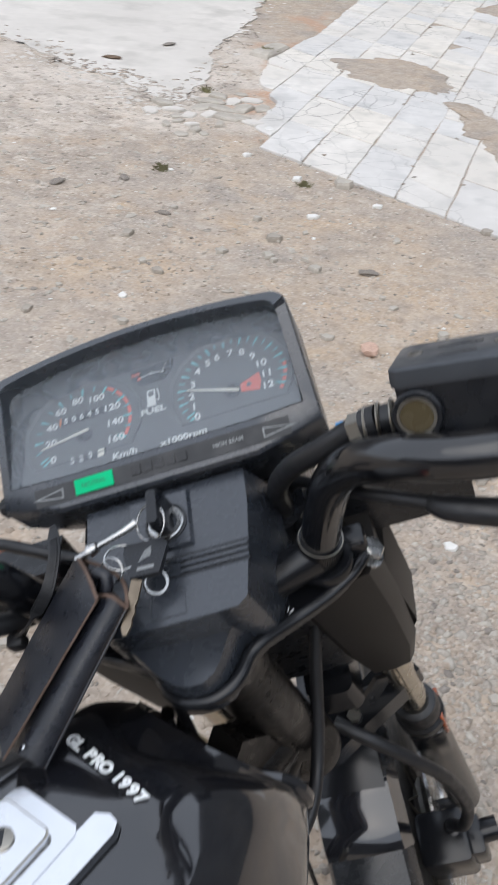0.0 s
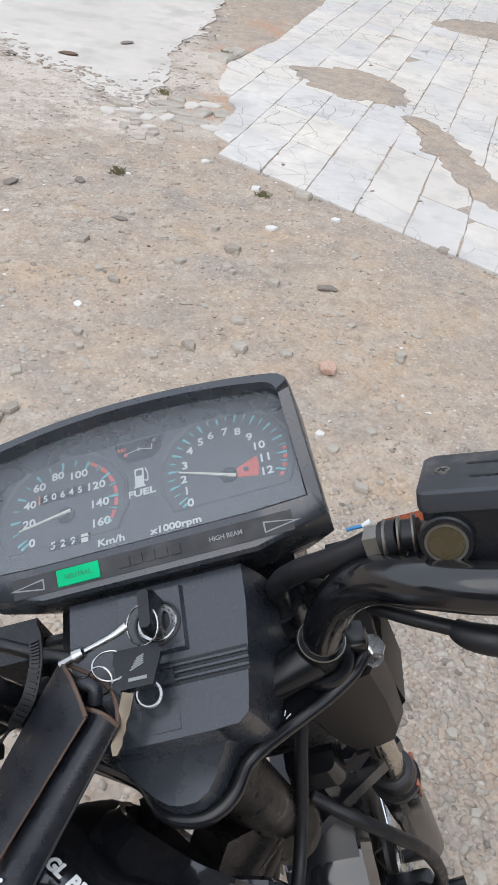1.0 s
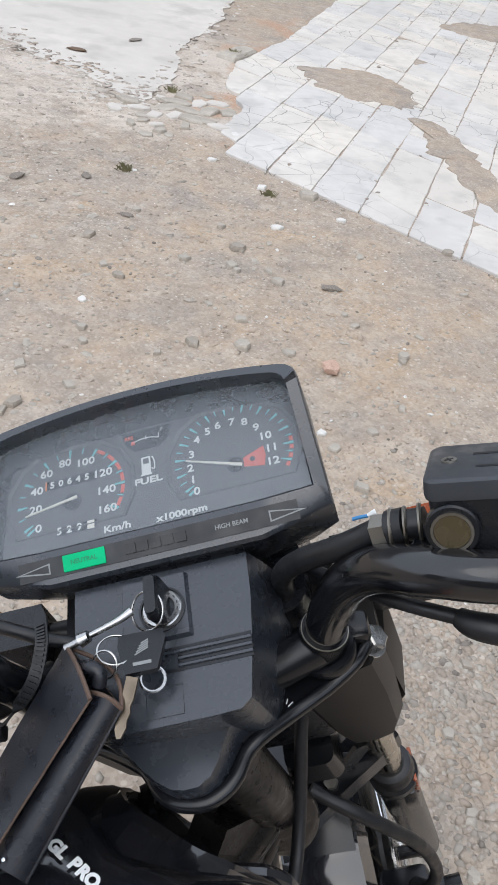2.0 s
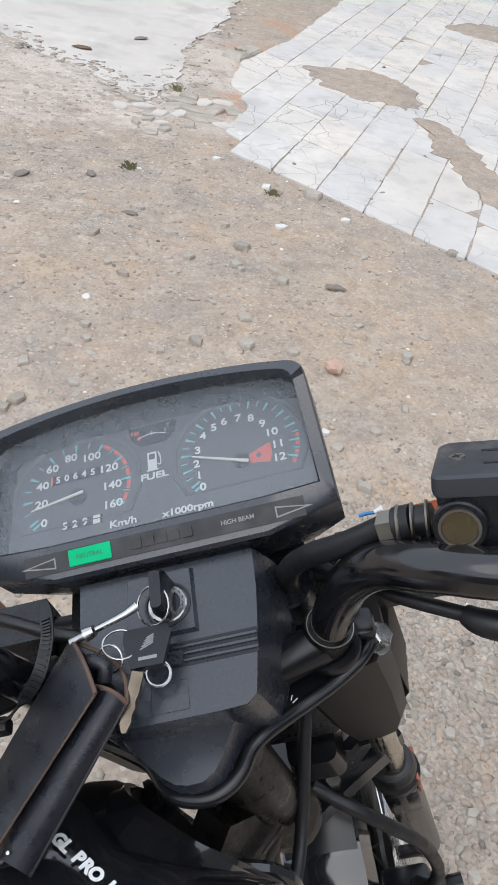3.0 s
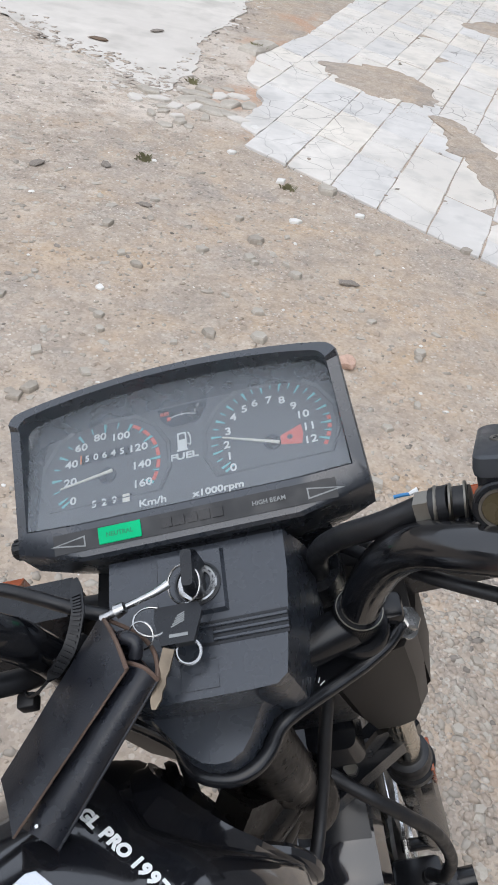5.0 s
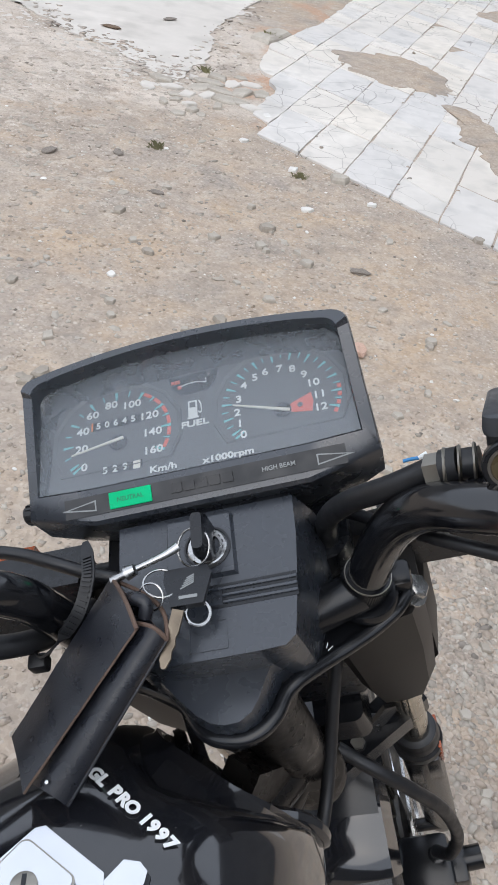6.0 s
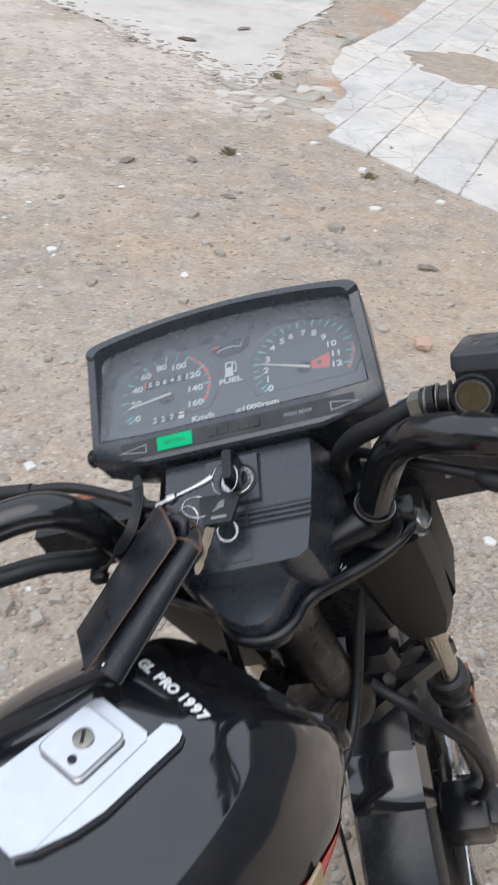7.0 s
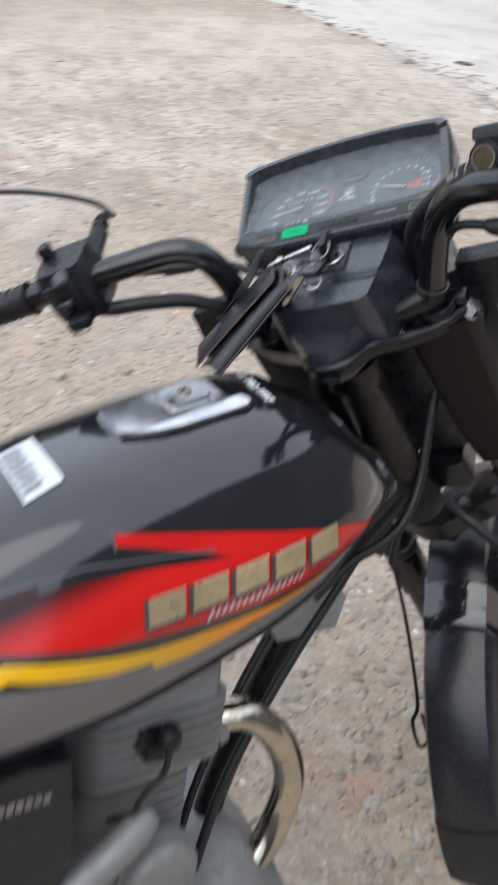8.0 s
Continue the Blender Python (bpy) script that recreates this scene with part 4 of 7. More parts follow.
front("sight_hood", moved(lathe([(0.0150, -0.004), (0.0150, 0.0020), (0.0140, 0.0030), (0.0115, 0.0030)], 28), window), PLASTIC_DARK, parent=mc)
front("sight_ring", moved(lathe([(0.0116, 0.0), (0.0116, 0.0042), (0.0100, 0.0042), (0.0098, 0.0034), (0.0, 0.0034)], 28), window), DULL_STEEL, "worn steel ring round the fluid window", mc)
front("sight_glass", moved(lathe([(0.0097, 0.0030), (0.0097, 0.0038), (0.0, 0.0041)], 28), window), GLASS_AMBER, "dark amber fluid window", mc)
front("cylinder", moved(rounded(box(-0.012, 0.060, -0.004, 0.030, -0.052, -0.038), 0.004, 2), MC), CAST, parent=mc)
front("bar_clamp", tube([(0.215, -0.012, 0.1219), (0.240, -0.0168, 0.1220)], 0.0175, 20, straight=True), CAST, parent=mc)
front("clamp_bolt", lathe([(0.007, 0), (0.007, 0.010), (0.006, 0.012), (0.0, 0.012)], 12, pose(0.228, -0.028, 0.128, 60, 0, 0)), DULL_STEEL, parent=mc)
hose_end = [(0.168, 0.034, 0.109), (0.158, 0.036, 0.107), (0.149, 0.038, 0.104), (0.142, 0.040, 0.101)]
front("hose_fitting", join(tube(hose_end[:2], 0.0085, 16, straight=True), tube([hose_end[1], hose_end[2]], 0.0100, 16, straight=True)), RUBBER, "dusty banjo fitting", mc)
front("hose_nut", rounded(tube([hose_end[2], (0.1415, 0.0402, 0.1010)], 0.0090, 6, straight=True), 0.0010, 2), DULL_STEEL, "dull brown hex nut on the hose", mc)
for k in (0, 1, 2):
    p = Vector(hose_end[0]).lerp(Vector(hose_end[2]), 0.15 + 0.40 * k)
    front("fitting_ring", torus(0.0098, 0.0012, pose(*p, 0, 90, -10), 20, 6), DULL_STEEL, parent=mc)
front("brake_hose", tube([(0.144, 0.040, 0.102), (0.120, 0.044, 0.086), (0.095, 0.055, 0.062), (0.078, 0.066, 0.030), (0.072, 0.075, -0.01), (0.060, 0.078, -0.10)], 0.0072, 14), RUBBER, "thick black brake hose")
tape = front("blue_wire", tube([(0.1300, 0.0632, 0.080), (0.1345, 0.0634, 0.0802), (0.1396, 0.0632, 0.080)], 0.0011, 8), BLUE_TAPE, "scrap of bright blue wire behind the hose")
# small white tube draws a bright reflection beside the blue wire
front("wire_end", tube([(0.1390, 0.0632, 0.080), (0.1420, 0.0638, 0.0803), (0.1440, 0.0642, 0.0803)], [0.0012, 0.0018, 0.0022], 8), WHITE_INK, "white glint drawn at the end of the wire", tape)
front("throttle_cable", tube([(0.20, -0.026, 0.086), (0.172, -0.010, 0.084), (0.150, 0.004, 0.080), (0.132, 0.022, 0.066), (0.110, 0.050, 0.040), (0.080, 0.085, 0.0), (0.05, 0.095, -0.08)], 0.0042, 10), RUBBER)
front("cable_sleeve", tube([(0.30, -0.050, 0.070), (0.235, -0.036, 0.080), (0.185, -0.020, 0.086), (0.172, -0.010, 0.084)], [0.0085, 0.0085, 0.0078, 0.0055], 12), RUBBER)
front("brake_lever", tube([(0.235, 0.035, 0.105), (0.27, 0.040, 0.100), (0.33, 0.025, 0.092), (0.40, 0.000, 0.090)], [0.008, 0.007, 0.006, 0.007], 10), CAST)

# left switch gear and clutch
switch = front("switch_box", rounded(loft([rect_ring(0, 0, 0.021, 0.022, -0.024, 0.4), rect_ring(0, 0, 0.023, 0.024, -0.012, 0.4), rect_ring(0, 0, 0.023, 0.024, 0.010, 0.4), rect_ring(0, 0, 0.020, 0.020, 0.024, 0.4)]), 0.002, 2, 40), PLASTIC_DARK, "black left switch box on the bar")
SW = pose(-0.2400, -0.0100, 0.1190, 0, 0, 11) @ Matrix.Diagonal((1.3, 1.25, 1.25, 1))
switch.matrix_basis = FRONT @ SW
front("switch_face", box(-0.014, 0.014, -0.0275, -0.020, -0.012, 0.016, 0.002), PLASTIC_DARK, parent=switch)
front("thumb_switch", lathe([(0.007, 0), (0.007, 0.005), (0.005, 0.007), (0, 0.007)], 16, pose(0.004, -0.022, 0.016, 35, 0, 0)), PLASTIC_GREY, parent=switch)
front("slide_switch", box(-0.010, 0.004, -0.032, -0.026, -0.004, 0.002, 0.001, 1), PLASTIC_GREY, parent=switch)
front("horn_button", join(box(-0.008, 0.012, -0.040, -0.022, -0.022, -0.012, 0.003)), PLASTIC_DARK, parent=switch)
front("horn_plate", box(-0.006, 0.010, -0.042, -0.036, -0.0235, -0.0205, 0.001, 1), DULL_STEEL, "worn metal button face", switch)
front("choke_lug", box(-0.020, -0.010, 0.006, 0.018, 0.020, 0.034, 0.002), PLASTIC_DARK, parent=switch)
perch = front("clutch_perch", moved(join(rounded(box(-0.010, 0.010, 0.010, 0.048, -0.010, 0.012), 0.003), tube([(0.006, 0.030, 0.0), (0.010, 0.060, 0.006)], 0.008, 12, straight=True)), SW), CAST)
front("cable_adjuster", moved(join(tube([(0.008, 0.048, 0.004), (0.012, 0.078, 0.010)], 0.0052, 10, straight=True), *[torus(0.0056, 0.0013, pose(0.0085 + 0.0008 * k, 0.052 + 0.006 * k, 0.005 + 0.0012 * k, 80, 0, 0), 14, 6) for k in range(4)]), SW), RUBBER)
front("clutch_cable", tube([(-0.226, 0.082, 0.132), (-0.250, 0.096, 0.146), (-0.300, 0.100, 0.168), (-0.352, 0.096, 0.188), (-0.454, 0.090, 0.215)], 0.0032, 8), RUBBER)
front("clutch_lever", tube([(-0.255, 0.030, 0.112), (-0.30, 0.034, 0.106), (-0.36, 0.020, 0.098), (-0.43, -0.005, 0.095)], [0.008, 0.0065, 0.006, 0.007], 10), CAST)
front("wire_sleeve", tube([(-0.250, -0.018, 0.096), (-0.215, -0.020, 0.086), (-0.175, -0.012, 0.078), (-0.140, 0.004, 0.060), (-0.112, 0.020, 0.030), (-0.09, 0.05, 0.0)], 0.0078, 12), RUBBER, "black sleeve of wires below the bar")
front("speed_cable", tube([(-0.30, 0.100, 0.052), (-0.20, 0.083, 0.052), (-0.168, 0.082, 0.050), (-0.125, 0.074, 0.048), (-0.062, 0.050, 0.034), (-0.02, 0.060, 0.0)], 0.0046, 10), RUBBER)
front("cable_boot", tube([(-0.205, 0.084, 0.052), (-0.170, 0.082, 0.050)], [0.0075, 0.0062], 12, straight=False), RUBBER)

# toothed strap round the left bar
tie = [(-0.0714, 0.0640, 0.0615), (-0.0672, 0.0474, 0.0665), (-0.0667, 0.0350, 0.0665), (-0.0741, 0.0188, 0.0600), (-0.0908, 0.0087, 0.0480), (-0.1090, 0.0060, 0.0340), (-0.1180, 0.0160, 0.0290), (-0.1160, 0.0320, 0.0330), (-0.1054, 0.0396, 0.0400), (-0.0930, 0.0330, 0.0480), (-0.0900, 0.0180, 0.0470)]
line = curve_points(tie, 6)
bm = bmesh.new()
rows = []
for k, p in enumerate(line):
    way = (line[min(k + 1, len(line) - 1)] - line[max(k - 1, 0)]).normalized()
    axis = Vector((0.55, -0.25, 0.80))
    wide = (axis - way * axis.dot(way)).normalized()
    if k < 24:
        wide = (Vector((1, 0.2, 0)) - way * Vector((1, 0.2, 0)).dot(way)).normalized()
    out = way.cross(wide)
    wd = 0.0040 if k > 3 else 0.0018 + 0.0006 * k
    rows.append([p + wide * wd + out * 0.0008, p - wide * wd + out * 0.0008, p - wide * wd - out * 0.0008, p + wide * wd - out * 0.0008])
strap_tie = front("strap_tie", loft(rows), RUBBER, "black toothed plastic strap tie")
teeth = []
for k in range(6, 24):
    a = [(rows[k][i] + rows[k - 1][i]) / 2 for i in range(4)]
    up = (a[0] - a[3]).normalized()
    side_v = (a[0] - a[1]).normalized()
    fwd = up.cross(side_v)
    c = (a[0] + a[1]) / 2
    teeth.append(moved(box(-0.0026, 0.0026, -0.0007, 0.0007, -0.0003, 0.0012), Matrix.Translation(c) @ Matrix((side_v, fwd, up)).transposed().to_4x4()))
    teeth.append(moved(box(-0.0026, 0.0026, -0.0007, 0.0007, -0.0003, 0.0012), Matrix.Translation(c - up * 0.0016) @ Matrix((side_v, fwd, -up)).transposed().to_4x4()))
front("strap_teeth", join(*teeth), RUBBER, parent=strap_tie)
front("strap_head", rounded(box(-0.1190, -0.1070, -0.0010, 0.0090, 0.0240, 0.0350), 0.002, 2), RUBBER, parent=strap_tie)

# headlamp shell and turn signals in front of the panel
front("headlamp_shell", rounded(loft([rect_ring(0, 0.130, 0.075, 0.060, -0.150, 0.3), rect_ring(0, 0.125, 0.088, 0.068, -0.080, 0.3), rect_ring(0, 0.120, 0.086, 0.060, -0.012, 0.3)]), 0.004, 2, 50), PLASTIC_DARK, "black headlamp shell")
for s in (1, -1):
    side = Matrix.Diagonal((s, 1, 1, 1))
    sig = front("turn_signal", moved(rounded(loft([[Vector((x, y, z)) for y, z in ((0.070, -0.062), (0.108, -0.058), (0.112, -0.016), (0.078, -0.010))] for x in (0.108, 0.202)]), 0.005, 2), side), PLASTIC_DARK, "black turn signal body with amber lens")
    front("signal_lens", moved(rounded(loft([[Vector((x, y, z)) for y, z in ((0.110, -0.056), (0.124, -0.052), (0.126, -0.026), (0.112, -0.018))] for x in (0.152, 0.206)]), 0.004, 2), side), AMBER, "amber lens", sig)
    front("signal_stalk", moved(tube([(0.080, 0.100, -0.050), (0.112, 0.096, -0.040)], 0.011, 14, straight=True), side), RUBBER, parent=sig)
    front("signal_screw", moved(lathe([(0.0028, 0), (0.0028, 0.0012), (0, 0.0012)], 12, pose(0.150, 0.0735, -0.034, 82, 0, 0)), side), DULL_STEEL, parent=sig)

# front fork
for s in (1, -1):
    side = Matrix.Diagonal((s, 1, 1, 1))

    def hull(z, x0, x1, y0, y1, nip=0.28):
        cx, cy, hx, hy = (x0 + x1) / 2, (y0 + y1) / 2, (x1 - x0) / 2, (y1 - y0) / 2
        return [Vector((cx + hx * a, cy + hy * b, z)) for a, b in ((1, -1 + nip * 1.6), (1, 1 - nip), (1 - nip, 1), (-1 + nip, 1), (-1, 1 - nip), (-1, -1 + nip), (-1 + nip, -1), (0.15, -1), (0.75, -1 + nip * 0.4))]

    shroud = front("fork_cover", moved(rounded(loft([hull(-0.040, 0.052, 0.126, 0.020, 0.100), hull(-0.120, 0.056, 0.128, 0.028, 0.106), hull(-0.215, 0.062, 0.126, 0.038, 0.106), hull(-0.272, 0.070, 0.116, 0.047, 0.098)]), 0.003, 2, 25), side), COVER, "dusty black plastic fork cover")
    front("cover_recess", moved(rounded(loft([[Vector(p) for p in ((0.126, 0.040, -0.070), (0.134, 0.086, -0.060), (0.137, 0.090, -0.180), (0.1300, 0.058, -0.205))],
                                              [Vector(p) for p in ((0.121, 0.050, -0.050), (0.125, 0.096, -0.050), (0.126, 0.098, -0.190), (0.121, 0.059, -0.228))]]), 0.0015, 1), side), COVER, parent=shroud)
    front("fork_tube", moved(tube([(0.092, 0.066, -0.040), (0.092, 0.066, -0.520)], 0.0165, 20, straight=True), side), CHROME_PIPE, "stained chrome fork tube")
    seal = front("fork_seal", moved(lathe([(0.0215, -0.470), (0.0270, -0.460), (0.0270, -0.448), (0.0235, -0.444), (0.0250, -0.436), (0.0235, -0.428), (0.0225, -0.422), (0.0225, -0.416), (0.0170, -0.412)], 24, Matrix.Translation((0.092, 0.066, 0))), side), RUBBER, "black ribbed rubber fork seal")
    front("fork_slider", moved(join(tube([(0.092, 0.066, -0.468), (0.092, 0.066, -0.835)], 0.0225, 20, straight=True), rounded(box(0.072, 0.112, 0.044, 0.088, -0.560, -0.475), 0.006)), side), CAST, "black fork slider")
front("reflector", rounded(box(0.111, 0.116, 0.050, 0.086, -0.498, -0.445), 0.002), AMBER, "orange side reflector on the fork")
front("reflector_bracket", rounded(box(0.100, 0.111, 0.052, 0.082, -0.520, -0.455), 0.002), PLASTIC_DARK)

half = [(0.0, 0.000), (0.014, 0.001), (0.050, 0.024), (0.094, 0.050), (0.112, 0.066), (0.102, 0.084), (0.072, 0.080), (0.030, 0.050), (0.0, 0.040)]
lower = front("lower_fork_clamp", rounded(prism(mirrored(half), -0.362, -0.332), 0.004, 2), CAST, "black lower fork clamp")
front("clamp_bolt", lathe([(0.007, 0), (0.007, 0.006), (0, 0.006)], 6, pose(0.040, 0.034, -0.332)), DULL_STEEL, parent=lower)
front("fork_stay", rounded(loft([rect_ring(0, 0.080, 0.066, 0.030, -0.245, 0.3), rect_ring(0, 0.082, 0.074, 0.034, -0.150, 0.3), rect_ring(0, 0.080, 0.070, 0.030, -0.045, 0.3)]), 0.003, 2, 50), PLASTIC_DARK, "black plate between the fork legs")
way = Vector((0.0068, 0.0226, -0.3843)) - Vector((0.0800, 0.0540, -0.3000))
wide = Vector((0.30, -0.85, -0.10)).cross(way).normalized() * 0.0115
thick = way.cross(wide).normalized() * 0.0022
brace = front("fork_brace", rounded(loft([[Vector((0.0800, 0.0540, -0.3000)) + way * f + wide * a + thick * b for a, b in ((1, 1), (-1, 1), (-1, -1), (1, -1))] for f in (0, 1.05)]), 0.0012, 2), CAST, "flat black brace between the fork legs")
front("brace_bolt", lathe([(0.005, 0), (0.005, 0.004), (0, 0.004)], 6, Matrix.Translation(Vector((0.0800, 0.0540, -0.3000)) + way * 0.55 - thick * 1.6) @ (-thick).to_track_quat("Z", "Y").to_matrix().to_4x4()), CAST, parent=brace)
front("hose_guide", rounded(box(0.050, 0.064, 0.042, 0.056, -0.336, -0.318), 0.003), PLASTIC_DARK, parent=lower)
# added block that darkens the gap where the fender top shows too light
front("wire_cover", rounded(loft([rect_ring(0.034, 0.056, 0.026, 0.030, -0.290, 0.4), rect_ring(0.034, 0.054, 0.022, 0.024, -0.255, 0.4)]), 0.006, 3, 40), CAST, "added black block that hides the light fender top")
front("hose_lower", tube([(0.020, 0.030, -0.325), (0.052, 0.010, -0.345), (0.082, -0.004, -0.385), (0.104, -0.012, -0.440), (0.112, -0.022, -0.520), (0.100, -0.030, -0.570), (0.084, -0.022, -0.590)], 0.0070, 14), RUBBER, "black brake hose down to the caliper")

# front wheel
AXLE = Matrix.Translation((0, 0.044, -0.811)) @ pose(0, 0, 0, 0, 90, 0)
wheel = front("front_wheel", lathe([(0.232, -0.026), (0.262, -0.040), (0.285, -0.034), (0.298, -0.016), (0.302, 0.0), (0.298, 0.016), (0.285, 0.034), (0.262, 0.040), (0.232, 0.026)], 64, AXLE), TYRE, "front tyre")
front("rim", lathe([(0.225, -0.028), (0.240, -0.028), (0.236, -0.018), (0.222, -0.010), (0.222, 0.010), (0.236, 0.018), (0.240, 0.028), (0.225, 0.028), (0.214, 0.0)], 64, AXLE), ALUMINIUM, "bright rim", wheel)
front("hub", lathe([(0.030, -0.045), (0.050, -0.040), (0.050, -0.034), (0.028, -0.020), (0.028, 0.020), (0.050, 0.034), (0.050, 0.040), (0.030, 0.045)], 32, AXLE), ENGINE, parent=wheel)
for k in range(36):
    a = 2 * math.pi * k / 36
    b = a + (0.5 if k % 4 < 2 else -0.5)
    z = 0.034 if k % 2 else -0.034
    front("spoke", moved(tube([(0.048 * math.cos(b), 0.048 * math.sin(b), z), (0.226 * math.cos(a), 0.226 * math.sin(a), 0.0)], 0.0017, 6, straight=True), AXLE), DULL_STEEL, parent=wheel)
disc = lathe([(0.070, -0.002), (0.136, -0.002), (0.136, 0.002), (0.070, 0.002), (0.070, -0.002)], 48)
front("brake_disc", moved(disc, AXLE @ Matrix.Translation((0, 0, 0.058))), ROTOR, "bright steel brake disc", wheel)
front("axle", tube([(-0.09, 0.052, -0.811), (0.09, 0.052, -0.811)], 0.009, 12, straight=True), CAST, parent=wheel)
caliper = front("brake_caliper", rounded(join(box(0.040, 0.100, -0.062, 0.000, -0.690, -0.600)), 0.008, 2), CAST, "black brake caliper behind the fork")
front("caliper_body", rounded(box(0.078, 0.116, -0.054, -0.008, -0.680, -0.615), 0.006), CAST, parent=caliper)
front("caliper_piston", tube([(0.095, -0.029, -0.630), (0.134, -0.026, -0.630)], 0.014, 16, straight=True), CAST, parent=caliper)
front("banjo_bolt", lathe([(0.010, 0), (0.010, 0.006), (0.007, 0.007), (0.007, 0.014), (0, 0.014)], 12, pose(0.084, -0.024, -0.602, 0, 0, 0)), CAST, parent=caliper)

# front fender
CY, CZ, FR = 0.044, -0.811, 0.357


def fender_point(angle, u, r=FR):
    """angle: from straight ahead over the top to the rear; u: -1 to 1 across."""
    a = radians(angle)
    crown = r - 0.010 * u * u - 0.022 * max(abs(u) - 0.86, 0) / 0.14
    return Vector((0.048 * u, CY + crown * math.cos(a), CZ + crown * math.sin(a)))


def fender_shell(a0, a1, step, thick=0.003, r=FR, wide=1.0):
    us = [-1, -0.97, -0.9, -0.8, -0.6, -0.4, -0.2, 0, 0.2, 0.4, 0.6, 0.8, 0.9, 0.97, 1]
    n = int(abs(a1 - a0) / step)
    rings = []
    for k in range(n + 1):
        a = a0 + (a1 - a0) * k / n
        top = [fender_point(a, u, r) for u in us]
        low = [fender_point(a, u * 0.97, r - thick) for u in reversed(us)]
        rings.append([Vector((p.x * wide, p.y, p.z)) for p in top + low])
    return loft(rings)


fender = front("front_fender", fender_shell(20, 152, 3), FENDER, "faded black plastic front fender")
front("fender_flap", fender_shell(148.5, 163, 3, 0.004, FR + 0.003, 1.04), RUBBER, "black flap at the fender's end", fender)
collar = []
for a, h in ((107.5, 0.0005), (106.0, 0.0065), (103.0, 0.0085), (100.0, 0.0080), (98.5, 0.0125), (96.0, 0.0125), (94.5, 0.0030)):
    collar.append([fender_point(a, u, FR + h) for u in (-1.03, -0.96, -0.86, -0.6, -0.3, 0, 0.3, 0.6, 0.86, 0.96, 1.03)] + [fender_point(a, u, FR - 0.002) for u in (0.9, 0, -0.9)])
front("fender_step", rounded(loft(collar), 0.001, 2, 25), PAINT, parent=fender)
hump = [[fender_point(a, u, FR + h) for u in (-0.8, -0.6, -0.3, 0, 0.3, 0.6, 0.8)] + [fender_point(a, u, FR - 0.004) for u in (0.8, 0, -0.8)] for a, h in ((102, 0.004), (96, 0.016), (88, 0.026), (76, 0.028), (60, 0.018), (44, 0.004))]
front("fender_bracket", loft(hump), CAST, "gloss black fender top", fender)
front("wire_hook", tube([(-0.048, -0.035, -0.345), (-0.054, -0.060, -0.430), (-0.062, -0.100, -0.520), (-0.066, -0.128, -0.562), (-0.078, -0.140, -0.585), (-0.070, -0.165, -0.600), (-0.055, -0.160, -0.590), (-0.060, -0.135, -0.566), (-0.050, -0.175, -0.615), (-0.042, -0.190, -0.620)], 0.0026, 8), CAST, "bent black wire hook beside the fender")
front("cable_front", tube([(0.012, 0.020, -0.060), (0.004, -0.010, -0.160), (-0.010, -0.030, -0.260), (-0.035, -0.060, -0.320)], 0.0045, 10), RUBBER)
front("cable_front", tube([(-0.055, 0.020, -0.060), (-0.060, -0.020, -0.150), (-0.075, -0.040, -0.260), (-0.10, -0.09, -0.33)], 0.0045, 10), RUBBER)

# ---- frame, tank and engine ----
head = Matrix.Translation((0, 0.375, 1.0)) @ pose(0, 0, 0, RAKE, 0, 0)
fixed("steering_head", moved(join(lathe([(0.031, -0.285), (0.031, -0.262), (0.026, -0.255), (0.026, -0.075), (0.031, -0.068), (0.031, -0.044)], 28), tube([(0, 0.0, -0.26), (0, 0.01, -0.30)], 0.02, 16, straight=True)), head), FRAME_PAINT, "dusty dark steering head")
fixed("cable_front", tube([(0.004, 0.520, 0.930), (0.012, 0.500, 0.875), (0.030, 0.472, 0.800), (0.045, 0.438, 0.767), (0.048, 0.403, 0.752), (0.045, 0.365, 0.742), (0.040, 0.320, 0.710)], 0.0058, 10), RUBBER, "black cable in front of the tank")
fixed("frame_tube", tube([(0, 0.455, 0.800), (0, 0.300, 0.800), (0, 0.10, 0.780), (0, -0.20, 0.740)], 0.022, 16), FRAME_PAINT)
fixed("frame_tube", tube([(0, 0.470, 0.775), (0, 0.335, 0.665), (0, 0.210, 0.470), (0, 0.150, 0.300), (0, 0.140, 0.210), (0, 0.08, 0.185), (0, -0.15, 0.190)], 0.0175, 16), FRAME_PAINT, "dusty black frame down tube")
fixed("frame_gusset", rounded(loft([[Vector((x, y, z)) for y, z in ((0.395, 0.870), (0.465, 0.815), (0.435, 0.700), (0.330, 0.785))] for x in (-0.014, 0.014)]), 0.003), FRAME_PAINT)

